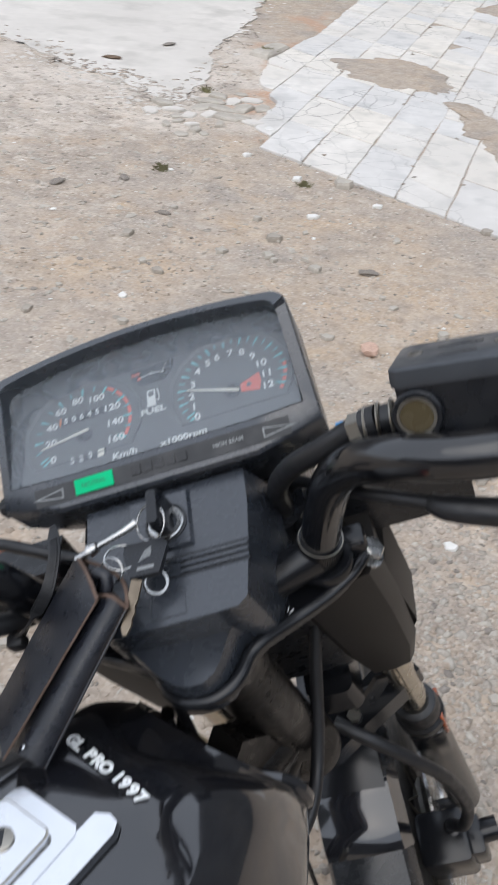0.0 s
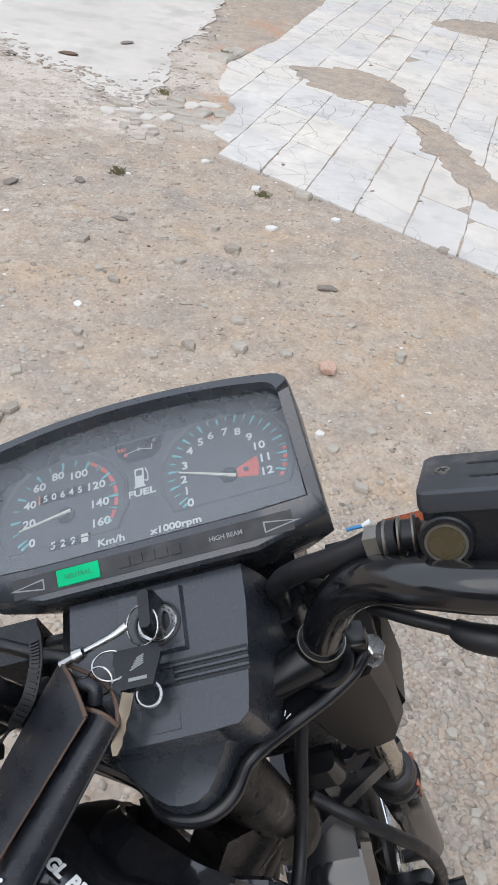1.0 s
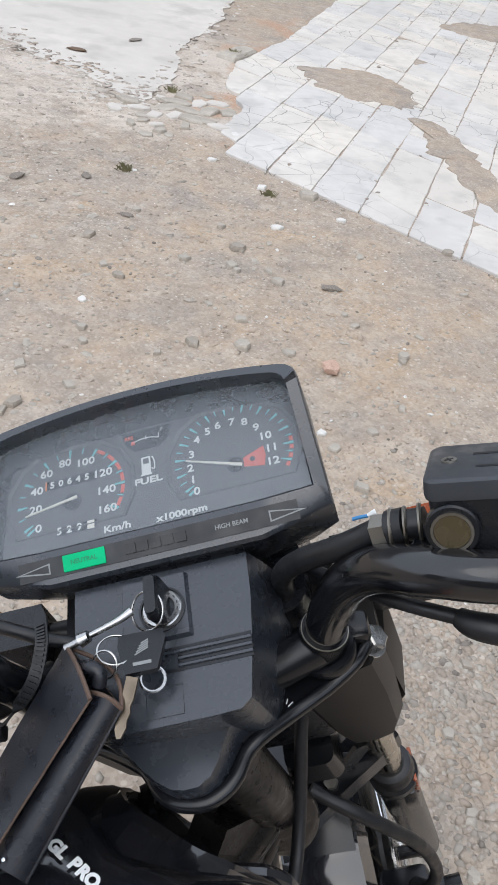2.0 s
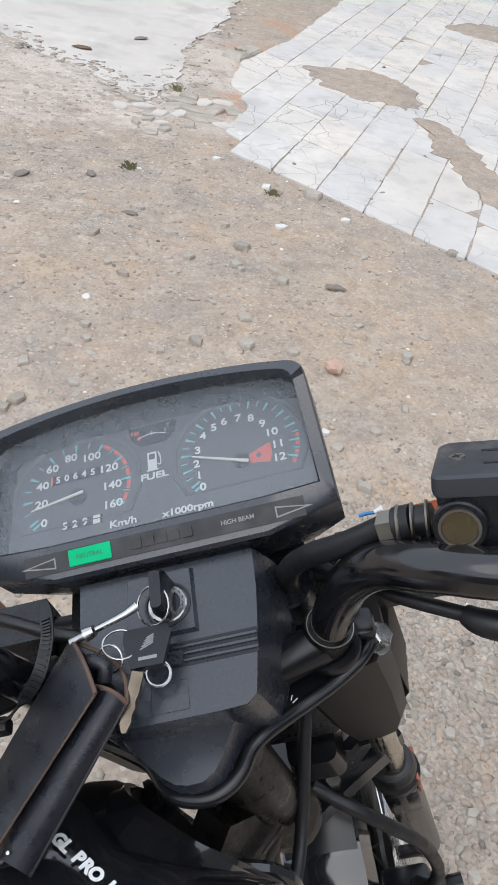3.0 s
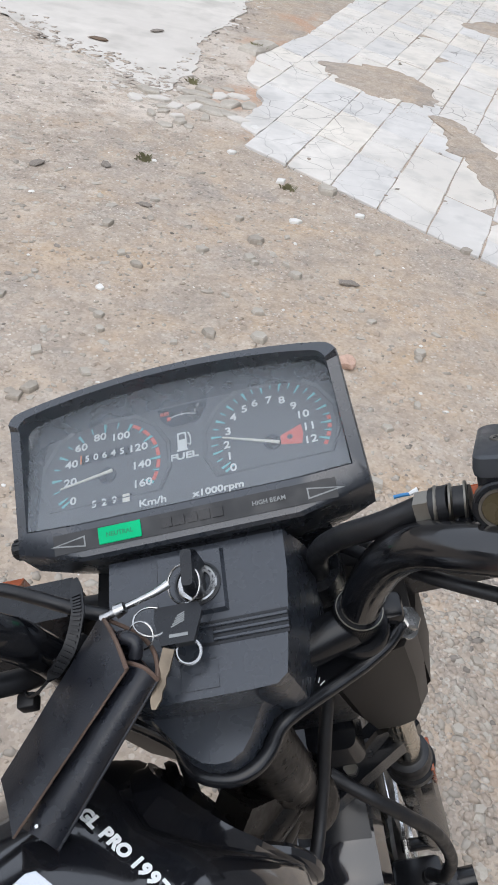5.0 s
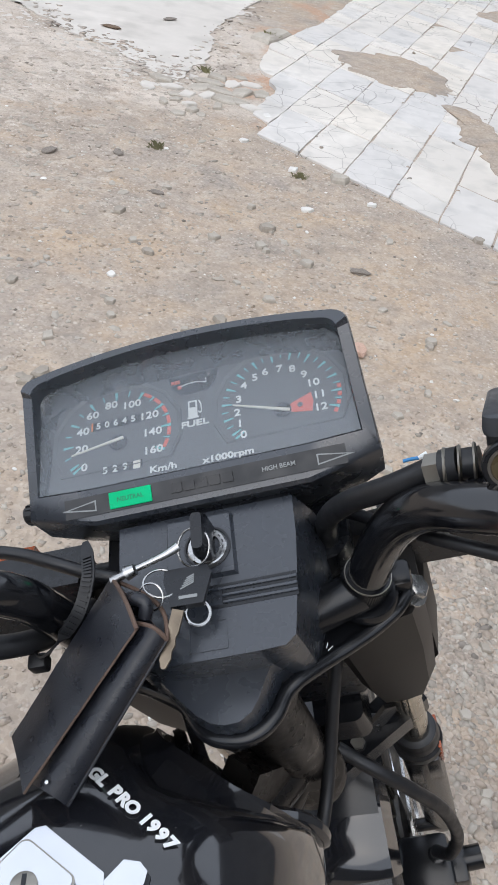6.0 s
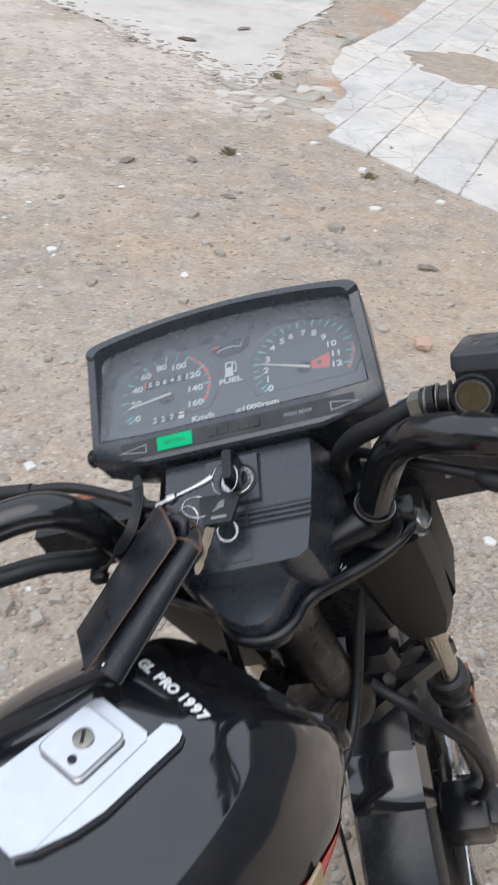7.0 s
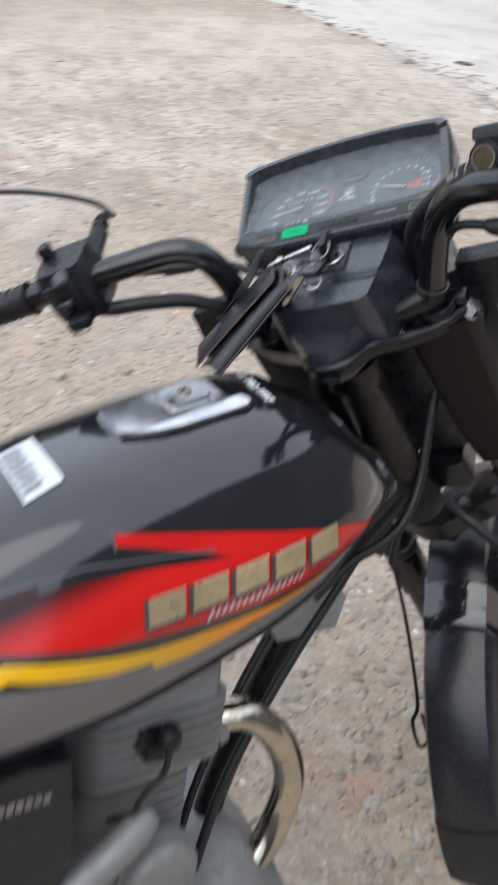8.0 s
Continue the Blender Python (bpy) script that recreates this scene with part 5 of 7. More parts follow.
# half sections of the tank along its length: (x, z) from the ridge to the lower edge
TANK_Y = (-0.22, -0.15, -0.05, 0.05, 0.15, 0.22, 0.28, 0.33, 0.37, 0.405)
TANK_KEYS = [
    [(0, 0.842), (0.030, 0.840), (0.052, 0.828), (0.070, 0.805), (0.080, 0.785), (0.078, 0.765)],
    [(0, 0.888), (0.036, 0.886), (0.066, 0.874), (0.095, 0.840), (0.108, 0.802), (0.100, 0.765)],
    [(0, 0.928), (0.042, 0.926), (0.080, 0.913), (0.112, 0.870), (0.130, 0.822), (0.112, 0.762)],
    [(0, 0.951), (0.045, 0.949), (0.090, 0.934), (0.118, 0.890), (0.136, 0.836), (0.116, 0.756)],
    [(0, 0.962), (0.046, 0.960), (0.094, 0.943), (0.120, 0.900), (0.137, 0.848), (0.110, 0.758)],
    [(0, 0.965), (0.046, 0.963), (0.094, 0.943), (0.119, 0.900), (0.136, 0.850), (0.106, 0.766)],
    [(0, 0.963), (0.045, 0.960), (0.090, 0.934), (0.114, 0.892), (0.128, 0.848), (0.098, 0.778)],
    [(0, 0.952), (0.042, 0.946), (0.080, 0.915), (0.100, 0.876), (0.111, 0.842), (0.084, 0.794)],
    [(0, 0.920), (0.040, 0.914), (0.068, 0.888), (0.082, 0.862), (0.088, 0.838), (0.066, 0.808)],
    [(0, 0.872), (0.030, 0.869), (0.052, 0.860), (0.062, 0.848), (0.064, 0.836), (0.048, 0.820)],
]


def tank_section(y):
    """The half section at y, as six smooth key points."""
    k = float(np.interp(y, TANK_Y, range(len(TANK_Y))))
    return [tuple(catmull([row[i] for row in TANK_KEYS], k)) for i in range(6)]


def tank_point(y, s, side=1, out=0.0):
    """s: 0 on the ridge to 5 at the lower edge."""
    keys = tank_section(y)
    x, z = catmull([(-keys[1][0], keys[1][1])] + keys, s + 1)
    x = max(x, 0)
    notch = 0.055 * max(0.0, min(1.0, (y - 0.24) / 0.14)) ** 1.5 * max(0.0, 1 - (x / 0.070) ** 2) * max(0.0, 1 - s / 4)
    if out:
        a, b = catmull([(-keys[1][0], keys[1][1])] + keys, s + 0.95), catmull([(-keys[1][0], keys[1][1])] + keys, s + 1.05)
        d = np.array([b[0] - a[0], b[1] - a[1]])
        d /= np.linalg.norm(d) + 1e-9
        x, z = x - d[1] * out, z + d[0] * out
    return Vector((x * side, y - notch, z))


S_STEPS = [0, 0.4, 0.8, 1.1, 1.4, 1.7, 1.85, 2.0, 2.15, 2.3, 2.6, 3.0, 3.4, 3.7, 3.9, 4.05, 4.2, 4.4, 4.6, 4.8, 5.0]
rings = []
ys = list(np.linspace(-0.22, 0.405, 54))
for y in ys:
    rings.append([tank_point(y, s) for s in S_STEPS] + [tank_point(y, s, -1) for s in reversed(S_STEPS[1:])])
tank = fixed("fuel_tank", loft(rings), PAINT, "gloss black fuel tank")


def seam(points, r):
    return tube(points, r, 8, 3)


edge = [tank_point(0.398, s) for s in (0.2, 0.8, 1.4, 2.0, 3.0, 4.0, 4.8)]
fixed("tank_lip", seam([Vector((-p.x, p.y, p.z)) for p in reversed(edge)] + edge, 0.0065), PAINT, parent=tank)
# the rolled front edge, hollowed round the steering head
brow = [(0.0, 0.336, 0.934), (0.016, 0.336, 0.934), (0.030, 0.339, 0.929), (0.044, 0.349, 0.916), (0.054, 0.361, 0.897), (0.064, 0.378, 0.868)]
brow = curve_points([(-x, y, z) for x, y, z in reversed(brow[1:])] + brow, 3)
root = []
for k in range(len(brow)):
    u = 2 * k / (len(brow) - 1) - 1
    root.append(tank_point(0.285 + 0.045 * u * u, 2.7 * abs(u), 1 if u >= 0 else -1, -0.0004))
lift = [a.lerp(b, 0.62) - Vector((0, 0, 0.0022)) for a, b in zip(root, brow)]
brow = [p + Vector((0, 0, 0.0020)) for p in brow]
roll_1 = [p + Vector((p.x * 0.03, 0.0050, -0.0012)) for p in brow]
roll_2 = [p + Vector((0, 0.0085, -0.0085)) for p in brow]
wall = [Vector((p.x * 0.95, p.y + 0.004, p.z - 0.050)) for p in brow]
fixed("tank_front_edge", loft([root, lift, brow, roll_1, roll_2, wall], cap=False, closed=False), PAINT, parent=tank)
low_edge = [tank_point(y, 5.0) for y in np.linspace(-0.20, 0.395, 12)]
for s in (1, -1):
    fixed("tank_seam", seam([Vector((p.x * s, p.y, p.z)) for p in low_edge], 0.004), PAINT, parent=tank)


def side_s(y, z):
    """The section parameter of height z on the tank's side."""
    lo, hi = 1.6, 5.0
    for _ in range(24):
        m = (lo + hi) / 2
        if tank_point(y, m).z > z:
            lo = m
        else:
            hi = m
    return lo


def decal(name, rows, mat, side, lift, label="", cross=5):
    """A film on the tank's side: rows of (y, upper z, lower z)."""
    bm = bmesh.new()
    grid = []
    fine = []
    for (y0, u0, l0), (y1, u1, l1) in zip(rows, rows[1:]):
        n = max(1, int(abs(y1 - y0) / 0.012))
        fine += [(y0 + (y1 - y0) * k / n, u0 + (u1 - u0) * k / n, l0 + (l1 - l0) * k / n) for k in range(n)]
    fine.append(rows[-1])
    for y, u, l in fine:
        grid.append([bm.verts.new(tank_point(y, side_s(y, u + (l - u) * k / cross), side, lift)) for k in range(cross + 1)])
    for a, b in zip(grid, grid[1:]):
        for k in range(cross):
            bm.faces.new((a[k], a[k + 1], b[k + 1], b[k]))
    return fixed(name, bm, mat, label, tank)


for s in (1, -1):
    decal("grey_band", [(-0.20, 0.800, 0.775), (-0.04, 0.846, 0.770), (0.06, 0.818, 0.762), (0.14, 0.792, 0.764), (0.20, 0.792, 0.770), (0.27, 0.806, 0.784), (0.325, 0.822, 0.806), (0.360, 0.836, 0.830)], GREY_DECAL, s, 0.0009, "grey stripe along the tank's lower edge", 14)
    decal("maroon_fade", [(-0.20, 0.862, 0.822), (-0.12, 0.886, 0.838), (-0.04, 0.900, 0.868), (0.02, 0.908, 0.862)], MAROON, s, 0.0006, "dark maroon fade of the red stripe")
    decal("pale_line", [(-0.02, 0.9085, 0.9065), (0.06, 0.9110, 0.9088), (0.12, 0.9015, 0.8997), (0.165, 0.8925, 0.8910)], PALE_DECAL, s, 0.0013, "thin pale line over the stripe")
    decal("dark_line", [(-0.20, 0.829, 0.812), (-0.10, 0.851, 0.839), (-0.03, 0.873, 0.860), (0.04, 0.854, 0.840), (0.10, 0.842, 0.826), (0.15, 0.833, 0.816), (0.185, 0.828, 0.812), (0.25, 0.822, 0.806), (0.30, 0.830, 0.812), (0.340, 0.840, 0.828)], DARK_LINE, s, 0.0009, "dark grey line under the red stripe")
    decal("red_stripe", [(-0.20, 0.836, 0.826), (-0.10, 0.884, 0.849), (-0.03, 0.896, 0.871), (0.04, 0.901, 0.853), (0.10, 0.896, 0.841), (0.15, 0.887, 0.831), (0.185, 0.882, 0.826), (0.187, 0.899, 0.826), (0.25, 0.879, 0.820), (0.30, 0.861, 0.827), (0.344, 0.842, 0.838)], RED_FADE, s, 0.0011, "red tank stripe that fades to black")
    decal("red_flash", [(0.087, 0.926, 0.918), (0.11, 0.921, 0.910), (0.15, 0.910, 0.895), (0.187, 0.899, 0.879)], RED_DECAL, s, 0.0012, "red flash of the stripe")
    decal("pale_tip", [(0.0845, 0.929, 0.915), (0.0865, 0.929, 0.915)], PALE_DECAL, s, 0.0013)
    decal("yellow_stripe", [(-0.20, 0.812, 0.802), (-0.10, 0.842, 0.830), (-0.02, 0.861, 0.848), (0.06, 0.838, 0.818), (0.094, 0.828, 0.810), (0.098, 0.827, 0.800), (0.13, 0.821, 0.793), (0.165, 0.816, 0.793), (0.23, 0.811, 0.799), (0.294, 0.813, 0.810)], YELLOW_FADE, s, 0.0013, "yellow tank stripe with an orange end")

    # maker's badge: five plain raised blocks, with a silver script of strokes beneath
    def badge_spot(y, z, lift=0.001):
        p, q, r = tank_point(y, side_s(y, z), s, lift), tank_point(y + 0.01, side_s(y + 0.01, z), s, lift), tank_point(y, side_s(y, z + 0.008), s, lift)
        ex, ey = (q - p).normalized(), (r - p).normalized()
        ez = ex.cross(ey).normalized()
        ey = ez.cross(ex)
        return Matrix.Translation(p) @ Matrix((ex, ey, ez)).transposed().to_4x4()

    for k in range(5):
        y = 0.112 + 0.0395 * k
        z = 0.8645 - 0.0010 * k - 0.0006 * abs(k - 2)
        m = badge_spot(y, z)
        t = 0.0024 if s == 1 else -0.0024
        block = loft([[Vector((x * f, y * f, h)) for x, y in ((-0.0190, -0.0115), (0.0145, -0.0115), (0.0190, 0.0120), (-0.0145, 0.0120))] for h, f in ((0, 1.0), (t, 0.94))])
        # black film, shifted low and sideways, draws the block's shadow on the tank
        fixed("badge_shadow_film", moved(prism([(-0.0225, -0.0150), (0.0130, -0.0150), (0.0180, 0.0120), (-0.0180, 0.0120)], -0.0001, 0.0002), badge_spot(y, z, 0.0017)), INK, "black film drawn as the badge block's shadow", tank)
        blk = fixed("badge_block", moved(rounded(block, 0.0006, 1), m), GOLD, "worn gold raised badge block", tank)
    for k in range(15):
        y = 0.150 + 0.0068 * k
        m = badge_spot(y, 0.8395 - 0.0002 * k, 0.0016)
        h = 0.0075 if k in (0, 8) else 0.0046
        fixed("script_stroke", moved(box(-0.0011, 0.0011, -h, h, 0, 0.0003 * s), m @ pose(0, 0, 0, 0, 0, -24)), SILVER_INK, parent=tank)
        if k < 14:
            fixed("script_stroke", moved(box(-0.0004, 0.0045, -0.0034, -0.0026, 0, 0.0003 * s), m @ pose(0, 0, 0, 0, 0, 24)), SILVER_INK, parent=tank)

# filler cap: a stepped bright plate with side wings and a lock
def on_tank(x, y, lift=0.0):
    s = 0.0
    while s < 3 and tank_point(y, s).x < abs(x):
        s += 0.02
    p = tank_point(y, s)
    return Vector((x, y, p.z + lift))


cap_mid = [(-0.0270, 0.1320), (0.0230, 0.1320), (0.0300, 0.1420), (0.0280, 0.2340), (0.0240, 0.2385), (-0.0200, 0.2385), (-0.0235, 0.2340), (-0.0315, 0.1420)]
cap = fixed("filler_cap", rounded(loft([[on_tank(x * 1.05, y, -0.004) for x, y in cap_mid], [on_tank(0, y, 0.0075) + Vector((x, 0, 0)) for x, y in cap_mid]]), 0.0014, 2), ALUMINIUM, "bright aluminium filler cap")
wing = [(0.0225, 0.1325), (0.0300, 0.1425), (0.0390, 0.1650), (0.0430, 0.1850), (0.0430, 0.2480), (0.0400, 0.2540), (0.0340, 0.2550), (0.0270, 0.2500)]
low = [on_tank(x, y, -0.003) for x, y in wing]
top = [on_tank(0, y, 0.0072) + Vector((x, 0, -0.20 * max(x - 0.027, 0))) for x, y in wing]
fixed("cap_wing", rounded(loft([low, top]), 0.0012, 2), ALUMINIUM, parent=cap)
fixed("cap_skirt", loft([[on_tank(x + 0.002, y, -0.003) for x, y in wing], [on_tank(x + 0.0022, y, 0.0032) for x, y in wing]]), PLASTIC_DARK, parent=cap)
lid_z = 0.9745
tilt = pose(-0.002, 0.2060, lid_z, 3.0, 0, 0)
fixed("lock_cover", moved(rounded(loft([rect_ring(0, 0, 0.0195, 0.0205, -0.003, 0.25), rect_ring(0, 0, 0.0190, 0.0200, 0.0010, 0.25)]), 0.0006, 1, 40), tilt), ALUMINIUM, "bright square lock cover", cap)
fixed("lock_groove", moved(loft([rect_ring(0, 0, 0.0200, 0.0210, -0.0002, 0.25), rect_ring(0, 0, 0.0200, 0.0210, 0.0004, 0.25)]), tilt), DULL_STEEL, parent=cap)
fixed("cap_lock", moved(lathe([(0.0070, 0.0012), (0.0070, 0.0026), (0.0060, 0.0030), (0, 0.0030)], 24), tilt @ Matrix.Translation((0, 0.002, 0))), DULL_STEEL, "worn steel key lock", cap)
fixed("lock_slot", moved(box(-0.0012, 0.0012, -0.0052, 0.0052, 0.0029, 0.0033), tilt @ pose(0, 0.002, 0, 0, 0, 40)), PLASTIC_DARK, parent=cap)
fixed("lock_pin", moved(lathe([(0.0030, 0.0012), (0.0030, 0.0019), (0, 0.0019)], 16), tilt @ Matrix.Translation((0.0062, -0.0125, 0))), PLASTIC_DARK, parent=cap)

# writing across the tank behind the steering head
word = "GL PRO 1997"
widths = {"G": 0.0062, "L": 0.0048, "P": 0.0056, "R": 0.0060, "O": 0.0064, " ": 0.0034, "1": 0.0044, "9": 0.0056, "7": 0.0052}
x = -0.0300
for c in word:
    x += widths[c] / 2
    if c != " ":
        x2, y2 = x + 0.10 * (x + 0.030), 0.2820 - 0.11 * (x + 0.030)
        p = on_tank(x2, y2, 0.0010)
        slope = math.degrees(math.atan2(on_tank(x2 + 0.004, y2 + 0.0045).z - on_tank(x2 - 0.004, y2 + 0.0045).z, 0.008))
        bm = lettering(c, 0.0106, Matrix.Identity(4), 0.00015, 1.06, 0.055)
        fixed("tank_letter", moved(bm, Matrix.Translation(p) @ pose(0, 0, 0, 0, -slope, 0) @ pose(0, 0, 0, -4, 0, -6)), WHITE_INK, "white sticker letter", tank)
    x += widths[c] / 2 + 0.0007

# paper sticker on top of the tank
grid = []
bm = bmesh.new()
for j in range(5):
    y = 0.036 + 0.036 * j / 4
    grid.append([bm.verts.new(on_tank(-0.034 + 0.085 * i / 12 - 0.16 * (y - 0.036) , y, 0.0012)) for i in range(13)])
for a, b in zip(grid, grid[1:]):
    for i in range(12):
        bm.faces.new((a[i], a[i + 1], b[i + 1], b[i]))
fixed("paper_sticker", bm, PAPER, "white paper sticker with a barcode", tank)
for k in range(22):
    x0 = -0.029 + 0.0034 * k
    bm = bmesh.new()
    w = 0.0008 + 0.0006 * ((k * 7) % 3)
    long = 0.0165 + 0.0015 * ((k * 5) % 4)
    q = [bm.verts.new(on_tank(xx, yy, 0.0016)) for xx, yy in ((x0, 0.0385), (x0 + w, 0.0385), (x0 + w - 0.003, 0.0385 + long), (x0 - 0.003, 0.0385 + long))]
    bm.faces.new(q)
    fixed("barcode_bar", bm, INK, parent=tank)

# engine
INC = pose(0, 0.090, 0.505, -12, 0, 0)
cyl = fixed("engine_cylinder", moved(rounded(box(-0.050, 0.050, -0.074, 0.034, -0.10, 0.11), 0.012, 2), INC), ENGINE, "weathered grey engine cylinder")
for k in range(10):
    z = -0.050 + 0.0155 * k
    fixed("cylinder_fin", moved(rounded(loft([rect_ring(0, -0.020, 0.066, 0.064, z, 0.35), rect_ring(0, -0.020, 0.066, 0.064, z + 0.0035, 0.35)]), 0.001, 1, 40), INC), ENGINE, parent=cyl)
headc = fixed("cylinder_head", moved(rounded(loft([rect_ring(0, -0.010, 0.070, 0.068, 0.105, 0.3), rect_ring(0, -0.008, 0.074, 0.074, 0.150, 0.3), rect_ring(0, -0.006, 0.066, 0.072, 0.205, 0.3), rect_ring(0, -0.006, 0.055, 0.062, 0.222, 0.3)]), 0.004, 2, 40), INC), ENGINE, "weathered grey cylinder head")
for k in range(6):
    z = 0.108 + 0.0135 * k
    fixed("head_fin", moved(rounded(loft([rect_ring(0, -0.008, 0.079, 0.078, z, 0.3), rect_ring(0, -0.008, 0.079, 0.078, z + 0.0035, 0.3)]), 0.001, 1, 40), INC), ENGINE, parent=headc)
fixed("plug_recess", moved(tube([(0.060, -0.015, 0.152), (0.0825, -0.015, 0.156)], 0.023, 20, straight=True), INC), PLASTIC_DARK, parent=headc)
fixed("plug_cap", moved(join(tube([(0.076, -0.015, 0.146), (0.100, -0.012, 0.170)], 0.009, 12, straight=True), lathe([(0.011, 0), (0.011, 0.012), (0.008, 0.016), (0, 0.016)], 12, pose(0.098, -0.012, 0.167))), INC), RUBBER, parent=headc)
fixed("plug_lead", tube([(0.100, 0.1136, 0.676), (0.105, 0.107, 0.660), (0.105, 0.100, 0.643), (0.105, 0.084, 0.633), (0.104, 0.0725, 0.6215), (0.100, 0.068, 0.606), (0.085, 0.062, 0.585), (0.060, 0.05, 0.56)], 0.0034, 8), RUBBER, parent=headc)
fixed("crankcase", rounded(loft([rect_ring(0, 0.06, 0.115, 0.185, 0.200, 0.35), rect_ring(0, 0.06, 0.125, 0.190, 0.280, 0.35), rect_ring(0, 0.05, 0.115, 0.180, 0.380, 0.35), rect_ring(0, 0.05, 0.090, 0.150, 0.420, 0.35)]), 0.006, 2, 40), ENGINE, "weathered grey crankcase")
fixed("clutch_cover", rounded(lathe([(0.085, 0.0), (0.085, 0.020), (0.070, 0.034), (0.0, 0.040)], 32, pose(0.112, 0.02, 0.31, 0, 90, 0)), 0.002, 1), ENGINE)
fixed("breather_hose", tube([(0.096, 0.082, 0.588), (0.104, 0.062, 0.583), (0.108, 0.020, 0.566), (0.104, -0.030, 0.550), (0.095, -0.090, 0.540)], [0.014, 0.0175, 0.0185, 0.0185, 0.018], 14), ENGINE, "dusty grey breather hose")
fixed("side_casting", rounded(lathe([(0.040, 0.0), (0.040, 0.020), (0.034, 0.028), (0.012, 0.030), (0.0, 0.030)], 24, pose(0.085, 0.085, 0.500, 0, 90, 0)), 0.002, 1), ENGINE)
fixed("engine_hanger", rounded(loft([[Vector((x, y, z)) for y, z in ((0.262, 0.700), (0.345, 0.722), (0.368, 0.690), (0.352, 0.650), (0.275, 0.668))] for x in (0.030, 0.036)]), 0.0015, 1), ENGINE, "grey engine hanger plate")
fixed("exhaust_pipe", tube([(0.030, 0.185, 0.597), (0.045, 0.226, 0.594), (0.060, 0.256, 0.550), (0.065, 0.265, 0.483), (0.069, 0.238, 0.421), (0.077, 0.192, 0.378), (0.086, 0.145, 0.340), (0.105, 0.080, 0.275), (0.120, -0.050, 0.240), (0.130, -0.30, 0.250)], 0.0185, 20), CHROME_PIPE, "stained chrome exhaust pipe")
fixed("exhaust_collar", lathe([(0.030, 0), (0.030, 0.010), (0.024, 0.014), (0.019, 0.014)], 24, pose(0.028, 0.184, 0.592, -75, 0, 0)), ENGINE)
fixed("carburettor", rounded(box(-0.030, 0.050, -0.050, 0.020, 0.560, 0.660), 0.012, 2), PLASTIC_DARK)
fixed("intake", tube([(0.01, 0.09, 0.60), (0.01, -0.01, 0.61)], 0.022, 16, straight=True), RUBBER)
panel_side = fixed("side_cover", rounded(loft([[Vector((x, y, z)) for y, z in ((-0.220, 0.765), (-0.02, 0.738), (0.016, 0.728), (0.004, 0.640), (-0.030, 0.560), (-0.220, 0.560))] for x in (0.085, 0.118)]), 0.006, 2), PLASTIC_DARK, "black side cover with unreadable silver writing")
for k in range(6):
    fixed("cover_mark", moved(box(-0.0030, 0.0030, -0.0042, 0.0042, 0, 0.0004), Matrix.Translation((0.1185, -0.050 + 0.0078 * k, 0.7085 - 0.0018 * k)) @ Matrix(((0, 0, 1), (1, 0, 0), (0, 1, 0))).to_4x4() @ pose(0, 0, 0, 0, 0, -12)), WORN_INK, parent=panel_side)
fixed("engine_cable", tube([(0.035, 0.380, 0.735), (0.040, 0.275, 0.620), (0.050, 0.192, 0.520), (0.060, 0.150, 0.450), (0.065, 0.120, 0.385)], 0.006, 10), RUBBER)
fixed("engine_cable", tube([(-0.025, 0.400, 0.740), (0.005, 0.265, 0.630), (0.030, 0.168, 0.520), (0.045, 0.115, 0.420)], 0.005, 10), RUBBER)
fixed("seat", rounded(loft([[Vector((x * sx, y, z + dz)) for x, dz in ((-0.10, -0.055), (-0.105, -0.01), (-0.07, 0.008), (0, 0.012), (0.07, 0.008), (0.105, -0.01), (0.10, -0.055))] for y, z, sx in ((-0.19, 0.80, 0.85), (-0.30, 0.795, 1.1), (-0.50, 0.80, 1.2), (-0.72, 0.83, 1.1), (-0.84, 0.84, 0.8))]), 0.006, 2, 45), RUBBER, "black seat")
REAR = Matrix.Translation((0, -0.51, 0.300)) @ pose(0, 0, 0, 0, 90, 0)
rear = fixed("rear_wheel", lathe([(0.232, -0.030), (0.262, -0.046), (0.285, -0.038), (0.298, -0.018), (0.302, 0.0), (0.298, 0.018), (0.285, 0.038), (0.262, 0.046), (0.232, 0.030)], 48, REAR), TYRE, "rear tyre")
fixed("rim", lathe([(0.225, -0.030), (0.240, -0.030), (0.222, -0.010), (0.222, 0.010), (0.240, 0.030), (0.225, 0.030), (0.214, 0.0)], 48, REAR), ALUMINIUM, parent=rear)
fixed("hub", lathe([(0.07, -0.05), (0.085, -0.04), (0.085, 0.04), (0.07, 0.05)], 32, REAR), ENGINE, parent=rear)
for k in range(24):
    a = 2 * math.pi * k / 24
    fixed("spoke", moved(tube([(0.08 * math.cos(a + 0.4), 0.08 * math.sin(a + 0.4), 0.03 * (-1) ** k), (0.226 * math.cos(a), 0.226 * math.sin(a), 0)], 0.0018, 6, straight=True), REAR), STEEL, parent=rear)
for s in (1, -1):
    fixed("swing_arm", tube([(0.07 * s, -0.08, 0.33), (0.085 * s, -0.52, 0.30)], 0.018, 12, straight=True), FRAME_PAINT)
    fixed("seat_rail", tube([(0.06 * s, -0.10, 0.745), (0.085 * s, -0.80, 0.78)], 0.014, 12, straight=True), FRAME_PAINT)
    fixed("shock_absorber", tube([(0.105 * s, -0.44, 0.72), (0.105 * s, -0.50, 0.32)], 0.024, 14, straight=True), CAST)
fixed("side_stand", tube([(-0.10, -0.05, 0.22), (-0.155, -0.11, 0.11), (-0.215, -0.16, 0.043), (-0.245, -0.165, 0.050)], 0.010, 12, straight=True), CAST)


